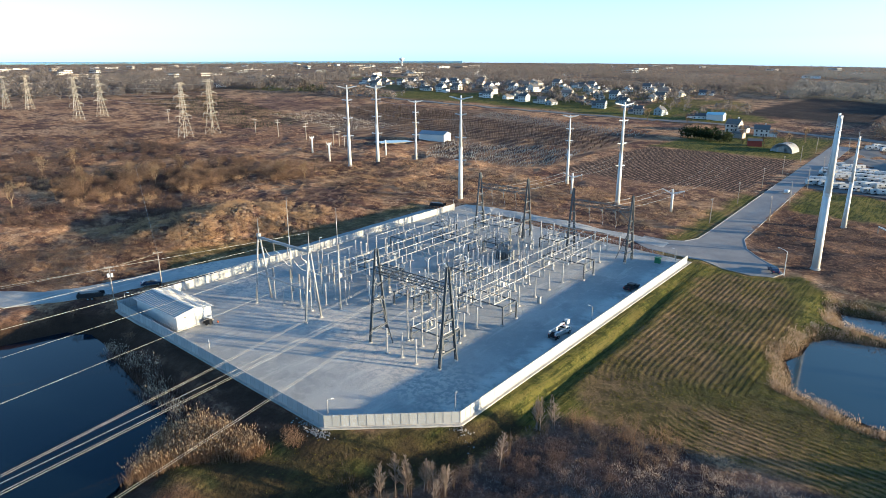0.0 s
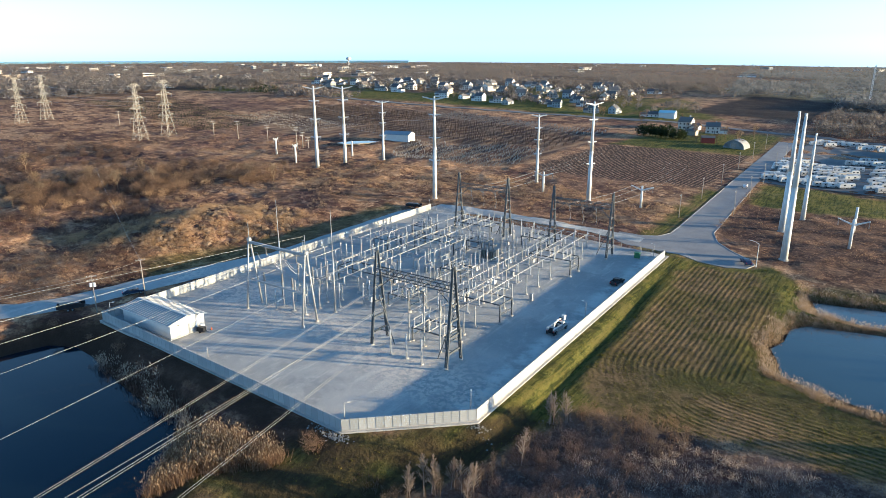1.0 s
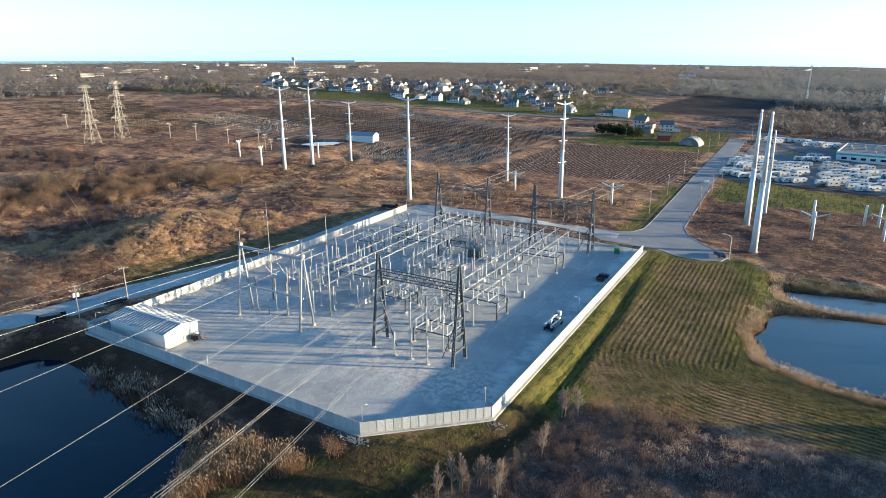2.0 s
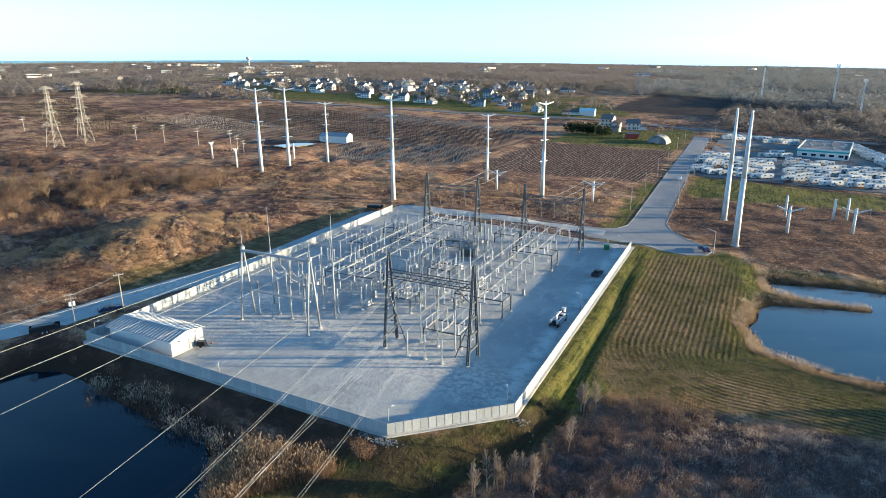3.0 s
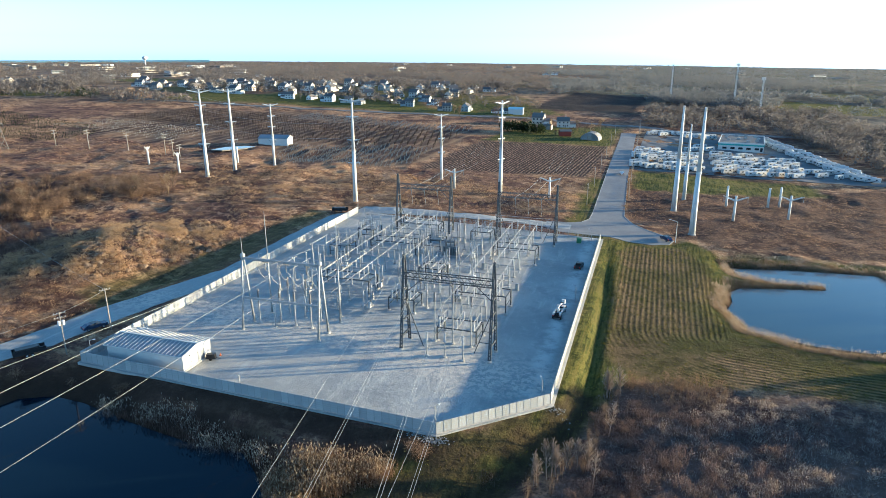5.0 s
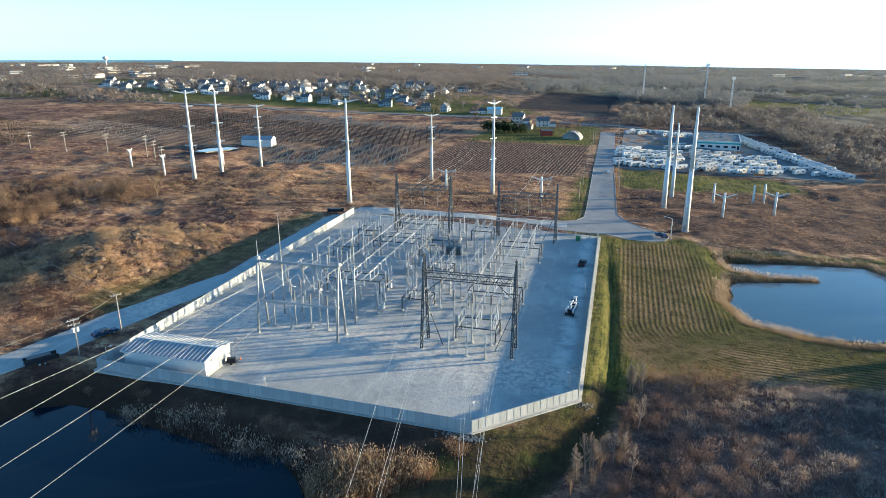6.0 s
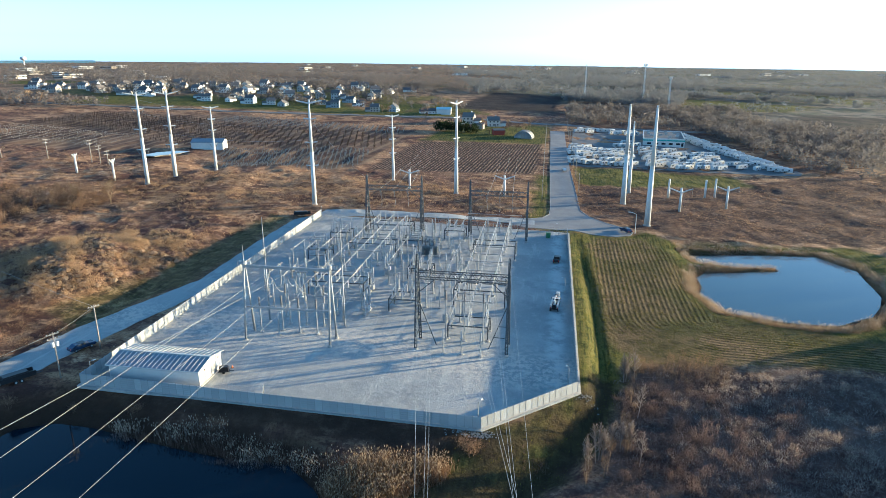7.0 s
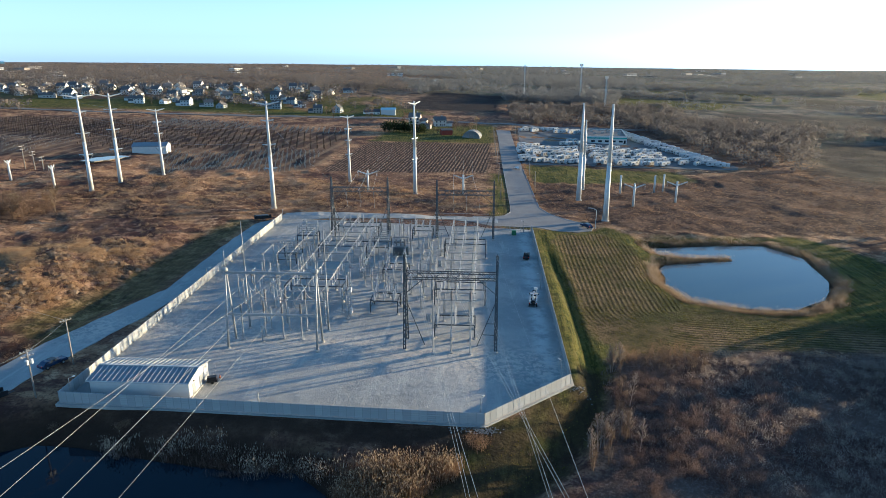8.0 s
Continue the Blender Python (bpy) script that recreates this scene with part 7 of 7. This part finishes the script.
q = np.vstack([scatter([(-59, 48), (-56, 84), (-47, 90), (-40, 84), (-40, 36), (-54, 28)], 220, [], 0.6, 5.0), scatter([(-42, 30), (-40, 90), (5, 96), (20, 40), (-10, 10)], 420, [], 0.5, 9.0)])
h = R8.uniform(0.6, 1.5, len(q))
twiggy("scrub_bushes", q, h, h * R8.uniform(1.2, 2.2, len(q)), 110, M_THORN, "dark red brown leafless brush in the scrub", 0.012)
q = scatter([(-54, 60), (-46, 92), (-20, 101), (12, 104), (60, 100), (60, 20), (-30, 10)], 620, [], 0.25, 3.0)
h = R8.uniform(0.5, 1.7, len(q))
twiggy("scrub_bushes", q, h, h * R8.uniform(1.0, 2.0, len(q)), 60, M_GREY_TWIG, "grey leafless brush in the scrub", 0.03)
q = scatter([(-40, 70), (-34, 90), (-16, 99), (12, 102), (16, 70), (-10, 40), (-30, 50)], 260, [], 0.25, 4.5)
h = R8.uniform(0.8, 1.8, len(q))
twiggy("scrub_bushes", q, h, h * R8.uniform(1.3, 2.2, len(q)), 110, M_GREY_TWIG, "pale grey leafless brush in the scrub", 0.024)
q = scatter([(-46, 84), (-20, 98), (30, 100), (50, 70), (20, 30), (-30, 40)], 3600, [], 0.2, 3.2)
tufts("dead_grass", q, zz(q), R8.uniform(0.4, 1.0, len(q)), 7, 0.075, 1.2, M_GREY_TWIG, "pale dead stems among the scrub", 0.9)
q = np.array([(-82.6, 57.0), (-81.4, 56.2), (-80.6, 57.2), (-147, 58.2), (-172, 56), (-118, 57), (-160, 58.5), (-146, 58.8), (-130, 57.2)])
h = np.array([2.9, 2.6, 2.4, 2.2, 2.4, 1.6, 1.8, 1.8, 1.4])
twiggy("bush", q, h, h * 1.15, 420, M_RUST, "leafless rusty bush on the dark bank", 0.008)
for cx, cy, n_, s_ in ((-70, 58.6, 24, 1.4),):
    q = np.column_stack([R8.normal(cx, 1.3, n_), R8.normal(cy, 0.9, n_)])
    tufts("bush", q, zz(q), R8.uniform(0.6 * s_, s_, n_), 12, 0.022, 0.3, M_REED if s_ > 2.1 else M_TWIG, "leafless tan bush on the bank", 0.7)

old = [bare_tree(11, 21, M_REED, "broad pale leafless tree in the brush"), bare_tree(9, 22, M_RUST, "tan brown leafless tree in the brush"), bare_tree(10, 27, M_TWIG, "spreading leafless tree in the brush")]
rng = random.Random(31)
spots = [(-306, 134), (-300, 147), (-312, 128), (-292, 80), (-318, 140), (-296, 141), (-285, 152), (-288, 95), (-330, 92), (-345, 110), (-276, 158), (-322, 120), (-299, 110), (-262, 168), (-270, 172), (-360, 130), (-380, 118), (-255, 178)]
spots += [(rng.uniform(-318, -268), rng.uniform(108, 176)) for _ in range(9)] + [(rng.uniform(-262, -246), rng.uniform(180, 205)) for _ in range(6)]
spots += [(rng.uniform(-150, -80), rng.uniform(455, 480)) for _ in range(9)] + [(rng.uniform(-240, -150), rng.uniform(505, 530)) for _ in range(8)] + [(rng.uniform(-120, -90), rng.uniform(425, 445)) for _ in range(4)]
for i, (x, y) in enumerate(spots):
    k = rng.uniform(0.8, 1.2) * (1.08 if y < 240 else 1.0)
    m = on_ground(x, y, rng.uniform(0, 360)) @ Matrix.Diagonal((k, k, k * rng.uniform(0.85, 1.1), 1))
    if i < 3:
        old[i].matrix_basis = m
    else:
        copy_thing(old[i % 3], m)


def crowns(name, x, y, hgt, wid, tris, mat, label, trunk=True, grain=0.11):
    """Many leafless crowns of loose twig clumps, in one mesh."""
    n = len(x)
    k = n * tris
    c = np.column_stack([x, y, height(x, y)])
    cr, hh, ww = np.repeat(c, tris, 0), np.repeat(hgt, tris), np.repeat(wid, tris)
    u = R8.normal(size=(k, 3))
    u /= np.linalg.norm(u, axis=1)[:, None]
    u *= (R8.uniform(0.15, 1, k) ** 0.4)[:, None]
    p = cr + np.column_stack([u[:, 0] * ww * 0.5, u[:, 1] * ww * 0.5, hh * 0.55 + u[:, 2] * hh * 0.45])
    a, b = R8.normal(size=(k, 3)), R8.normal(size=(k, 3))
    sc = (grain * ww * R8.uniform(0.5, 1.3, k))[:, None]
    v = np.stack([p + a * sc, p + b * sc, p - (a + b) * sc * 0.6], 1).reshape(-1, 3)
    f = (np.arange(k)[:, None] * 3 + np.arange(3)).tolist()
    v = v.tolist()
    if trunk:
        for i in range(0, n):
            m = len(v)
            w = wid[i] * 0.03
            v += [(x[i] - w, y[i], c[i, 2] - 1), (x[i] + w, y[i], c[i, 2] - 1), (x[i], y[i] + w, c[i, 2] + hgt[i] * 0.7)]
            f.append([m, m + 1, m + 2])
    return raw_mesh(name, v, f, mat, label)


def woodland(n, az0, az1, r0, r1, seed, gap):
    g = np.random.default_rng(seed)
    az, r = np.radians(g.uniform(az0, az1, n * 3)), r0 * (r1 / r0) ** g.uniform(0, 1, n * 3)
    x, y = r * np.cos(az) - 40, r * np.sin(az)
    ok = ripple(x, y, 70) + 0.6 * ripple(x + 300, y, 190) + g.uniform(-0.5, 0.5, len(x)) > gap
    for poly, d in ((FIELD_FAR, 2), (LOT, 6), (NURSERY, 4), (FIELD, 4), *[(g, 0) for g in FIELDS_EAST + PASTURES]):
        ok &= sdf(x, y, poly) > d
    x, y = x[ok][:n], y[ok][:n]
    return x, y


def far_woods(az0, az1, seed, gap, mat, label):
    """Woods that thin out with distance: fine crowns first, coarser ones far off."""
    for n, r0, r1, tris, grain in ((3600, 700, 1500, 80, 0.05), (7500, 1500, 4300, 26, 0.075)):
        x, y = woodland(n, az0, az1, r0, r1, seed, gap)
        ok = (y > 620) | (x < -680) | (x > -60)
        ok &= sdf(x, y, VILLAGE) > 8
        x, y = x[ok], y[ok]
        wide = R8.uniform(7, 13, len(x))
        crowns("woods", x, y, wide * R8.uniform(0.75, 1.05, len(x)), wide, tris, mat, label, False, grain)
        seed += 10


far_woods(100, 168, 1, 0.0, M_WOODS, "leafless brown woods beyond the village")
far_woods(48, 100, 2, 0.12, M_HAZED_WOODS, "leafless woods beyond the sales lot, haze grey in their colour")
# a row of trees by a far field, a dark clump and one tree that kept its leaves
k = R8.uniform(0, 1, 90)
crowns("woods", -815 + 165 * k + R8.normal(0, 7, 90), 548 - 30 * k + R8.normal(0, 9, 90), R8.uniform(8, 12, 90), R8.uniform(8, 12, 90), 60, M_BELT, "leafless tree row beside a far field", True, 0.055)
q = np.column_stack([R8.uniform(-604, -570, 30), R8.uniform(462, 482, 30)])
crowns("conifers", q[:, 0], q[:, 1], R8.uniform(7, 11, 30), R8.uniform(4, 6, 30), 60, M_CONIFER, "dark conifer clump by the far road", True, 0.06)
crowns("autumn_trees", np.array([-556.0, -549, -470, -380, -300]), np.array([500.0, 506, 600, 640, 585]), np.array([10.0, 8, 7, 7, 6]), np.array([10.0, 8, 6, 6, 6]), 120, M_HAY, "tan trees that kept their dry leaves", True, 0.05)
# unseen wood east of the scrub, added to cast shade on it
q = scatter([(14, 70), (34, 15), (80, 15), (85, 150), (50, 140), (30, 104)], 240)
# thinned and lowered along the sun's line to let some light through
q = q[(q[:, 1] - 0.51 * (q[:, 0] + 45) > 74) | (R8.uniform(0, 1, len(q)) < 0.78)]
crowns("woods", q[:, 0], q[:, 1], np.where(q[:, 1] - 0.51 * (q[:, 0] + 45) < 74, 0.92, np.where((q[:, 1] < 126) & (q[:, 0] > 26), 1.35, 1.0)) * R8.uniform(9, 14, len(q)), R8.uniform(6, 9, len(q)), 105, M_BELT, "leafless wood out of view east of the scrub, added for shade", True, 0.09)
# more unseen trees, added to shade the field south of the pond
q = scatter([(66, 140), (95, 130), (116, 205), (84, 222)], 46)
crowns("woods", q[:, 0], q[:, 1], R8.uniform(9, 14, len(q)), R8.uniform(6, 9, len(q)), 90, M_BELT, "leafless wood out of view east of the pond, added for shade", True, 0.09)
q = scatter([(4, 70), (40, 60), (56, 60), (56, 110), (12, 100)], 160, [], 0.8, 9.0)
crowns("shrubs", q[:, 0], q[:, 1], R8.uniform(2, 4.5, len(q)), R8.uniform(2.5, 5, len(q)), 90, M_TWIG, "dark leafless shrubs in the scrub", True, 0.06)
# belt behind the sales lot, and trees between the houses
belt = [(40, 500), (50, 450), (78, 350), (104, 332), (172, 474), (330, 465), (420, 520), (110, 560), (110, 680), (-60, 620), (-60, 515)]
q = scatter(belt, 950, [(LOT, 6)], 1.2, 40.0)
crowns("woods", q[:, 0], q[:, 1], R8.uniform(6, 11, len(q)), R8.uniform(6, 11, len(q)), 110, M_BELT, "leafless brown tree belt behind the sales lot", True, 0.05)
q = scatter([(-640, 570), (-300, 560), (-160, 560), (-160, 600), (-240, 830), (-640, 800)], 560, [], 0.9, 30.0)
crowns("garden_trees", q[:, 0], q[:, 1], R8.uniform(4, 8.5, len(q)), R8.uniform(4, 8, len(q)), 34, M_BELT, "leafless garden trees between the houses")
q = scatter([(-760, 430), (-470, 470), (-470, 500), (-760, 560)], 260, [], 0.9, 30.0)
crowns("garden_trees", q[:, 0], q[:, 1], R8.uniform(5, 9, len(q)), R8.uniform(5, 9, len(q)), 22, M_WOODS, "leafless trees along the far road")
q = scatter([(-159, 437), (-126, 434), (-124, 443), (-157, 447)], 60)
crowns("conifers", q[:, 0], q[:, 1], R8.uniform(5, 9, len(q)), R8.uniform(3, 4.5, len(q)), 60, M_CONIFER, "dark conifer hedge by the farm")


# nursery stock in rows, each young tree in a pale sleeve
def nursery(poly, gap, along, rz, label, hgt=1.3, mat=M_SLEEVE):
    p = np.array(poly)
    c, a = p.mean(0), radians(rz)
    us, vs = np.arange(-200, 200, gap), np.arange(-200, 200, along)
    u, v = [g.ravel() for g in np.meshgrid(us, vs)]
    u, v = u + R8.normal(0, 0.25, len(u)), v + R8.normal(0, 0.3, len(v))
    x, y = c[0] + u * np.cos(a) - v * np.sin(a), c[1] + u * np.sin(a) + v * np.cos(a)
    ok = (sdf(x, y, poly) < 0) & (R8.uniform(0, 1, len(x)) < 0.86)
    x, y = x[ok], y[ok]
    z, n = height(x, y), len(x)
    h, w = hgt * R8.uniform(0.6, 1.2, n), 0.12
    v0 = np.stack([np.stack([x + dx * w, y + dy * w, z + k * h - 0.1], 1) for k in (0, 1) for dx, dy in ((-1, -0.6), (1, -0.6), (0, 1))], 1).reshape(-1, 3)
    i = np.arange(n)[:, None] * 6
    f = np.concatenate([i + np.array([[0, 1, 4, 3]]), i + np.array([[1, 2, 5, 4]]), i + np.array([[2, 0, 3, 5]])])
    return raw_mesh("nursery_stock", v0.tolist(), f.tolist(), mat, label)


nursery([(-240, 269), (-184, 284), (-175, 298), (-180, 345), (-215, 338), (-262, 318), (-256, 290)], 2.6, 1.5, 15, "young nursery trees in pale sleeves set in rows", 1.1)
nursery([(-330, 330), (-285, 325), (-180, 350), (-180, 412), (-330, 420)], 4.2, 2.0, 15, "older nursery rows on dark soil", 1.9, M_TWIG)
nursery([(-460, 320), (-340, 305), (-335, 350), (-450, 370)], 4.6, 1.6, 10, "pale nursery rows on dark soil", 0.9)
nursery([(-450, 375), (-335, 355), (-330, 440), (-440, 440)], 4.0, 1.8, 10, "distant nursery rows on dark soil", 2.4, M_TWIG)
nursery([(-640, 300), (-405, 262), (-400, 300), (-425, 330), (-640, 380)], 5.0, 1.3, 12, "low dark evergreen nursery rows", 1.2, M_CONIFER)
nursery([(-330, 425), (-180, 416), (-180, 440), (-330, 465)], 4.0, 1.8, 10, "distant pale nursery rows on dark soil", 1.6)


for cx, cy, n_ in ((-80.4, 61.4, 120), (-62.0, 78.2, 70), (-84, 61.8, 60)):
    q = np.column_stack([R8.normal(cx, 1.3, n_), R8.normal(cy, 0.7, n_)])
    s_ = R8.uniform(0.06, 0.2, n_)
    lumps("rubble", q, s_, s_ * R8.uniform(0.5, 0.9, n_), M_STONE, "pale broken stone at the fence corner")


# ---------------- the fence, panel by panel ----------------
def fence_run(name, a, b, label, skip=()):
    t = thing(name, label, "fence", pose(a[0], a[1], float(pad_z(*a)), 0, 0, math.degrees(math.atan2(b[1] - a[1], b[0] - a[0]))))
    L = math.dist(a, b)
    n = max(1, round(L / 1.5))
    w = L / n
    rise = float(pad_z(*b) - pad_z(*a)) / L
    part("sill", Shape().add([(0, -0.14, -0.2), (L, -0.14, -0.2 + rise * L), (L, 0.14, -0.2 + rise * L), (0, 0.14, -0.2), (0, -0.14, 0.14), (L, -0.14, 0.14 + rise * L), (L, 0.14, 0.14 + rise * L), (0, 0.14, 0.14)],
                             [(3, 2, 1, 0), (4, 5, 6, 7), (0, 1, 5, 4), (1, 2, 6, 5), (2, 3, 7, 6), (3, 0, 4, 7)]), M_CONCRETE, t)
    edge = [(-0.035, 0.15)]
    for k in range(5):
        z = 0.15 + 0.43 * k
        edge += [(-0.055, z + 0.02), (-0.055, z + 0.40), (-0.03, z + 0.415)]
    edge += [(-0.06, 2.3), (-0.06, 2.36), (0.06, 2.36), (0.06, 2.3)]
    edge += [(-p, q) for p, q in reversed(edge[:-4])]
    s = Shape().prism(edge, 0.05, w - 0.05)
    me = s.data("panel", M_PANEL)
    mp = Shape().box((0, 0, 1.15), (0.13, 0.16, 2.5)).box((0, 0, 2.43), (0.18, 0.2, 0.07)).data("post", M_STEEL)
    for i in range(n + 1):
        if i < n and i not in skip:
            p = new("panel", me)
            p.parent, p.location = t, (i * w, 0, rise * i * w)
        p = new("post", mp)
        p.parent, p.location = t, (i * w, 0, rise * i * w)
    return t


fence_run("fence", FENCE[0], FENCE[1], "pale panelled security fence above the pond")
fence_run("fence", FENCE[1], FENCE[2], "short pale panelled security fence across the corner")
fence_run("fence", FENCE[2], FENCE[3], "pale panelled security fence along the grass bank")
fence_run("fence", FENCE[4], FENCE[0], "pale panelled security fence along the gravel track")


def mesh_run(a, b, label, h=2.1, name="wire_fence"):
    """Open chain-link: posts, rails and crossed wires."""
    t = thing(name, label, "fence", pose(a[0], a[1], float(pad_z(*a)), 0, 0, math.degrees(math.atan2(b[1] - a[1], b[0] - a[0]))))
    L = math.dist(a, b)
    rise = float(pad_z(*b) - pad_z(*a)) / L
    n = max(1, round(L / 3))
    for i in range(n + 1):
        part("post", Shape().tube((L * i / n, 0, -0.2 + rise * L * i / n), (L * i / n, 0, h + 0.1 + rise * L * i / n), 0.05, n=6), M_STEEL, t)
    for z in (0.1, h):
        part("rail", Shape().tube((0, 0, z), (L, 0, z + rise * L), 0.035, n=5), M_STEEL, t)
    s = Shape()
    k = int(L / 0.45)
    for i in range(k):
        x0, x1 = L * i / k, min(L, L * i / k + h)
        s.tube((x0, 0, 0.1 + rise * x0), (x1, 0, 0.1 + (x1 - x0) + rise * x1), 0.012, n=3, caps=False)
        s.tube((x0, 0, h + rise * x0), (x1, 0, h - (x1 - x0) + rise * x1), 0.012, n=3, caps=False)
    part("wire_mesh", s, M_STEEL, t)
    return t


mesh_run((-160.2, 197.5), (-78.9, 193.6), "open chain-link fence at the back of the yard")
mesh_run((-78.3, 193.5), (-71.8, 193.1), "sliding chain-link gate leaf", 2.1, "metal_gate")
mesh_run((-71.4, 193.1), (-64.0, 192.7), "sliding chain-link gate leaf", 2.1, "metal_gate")
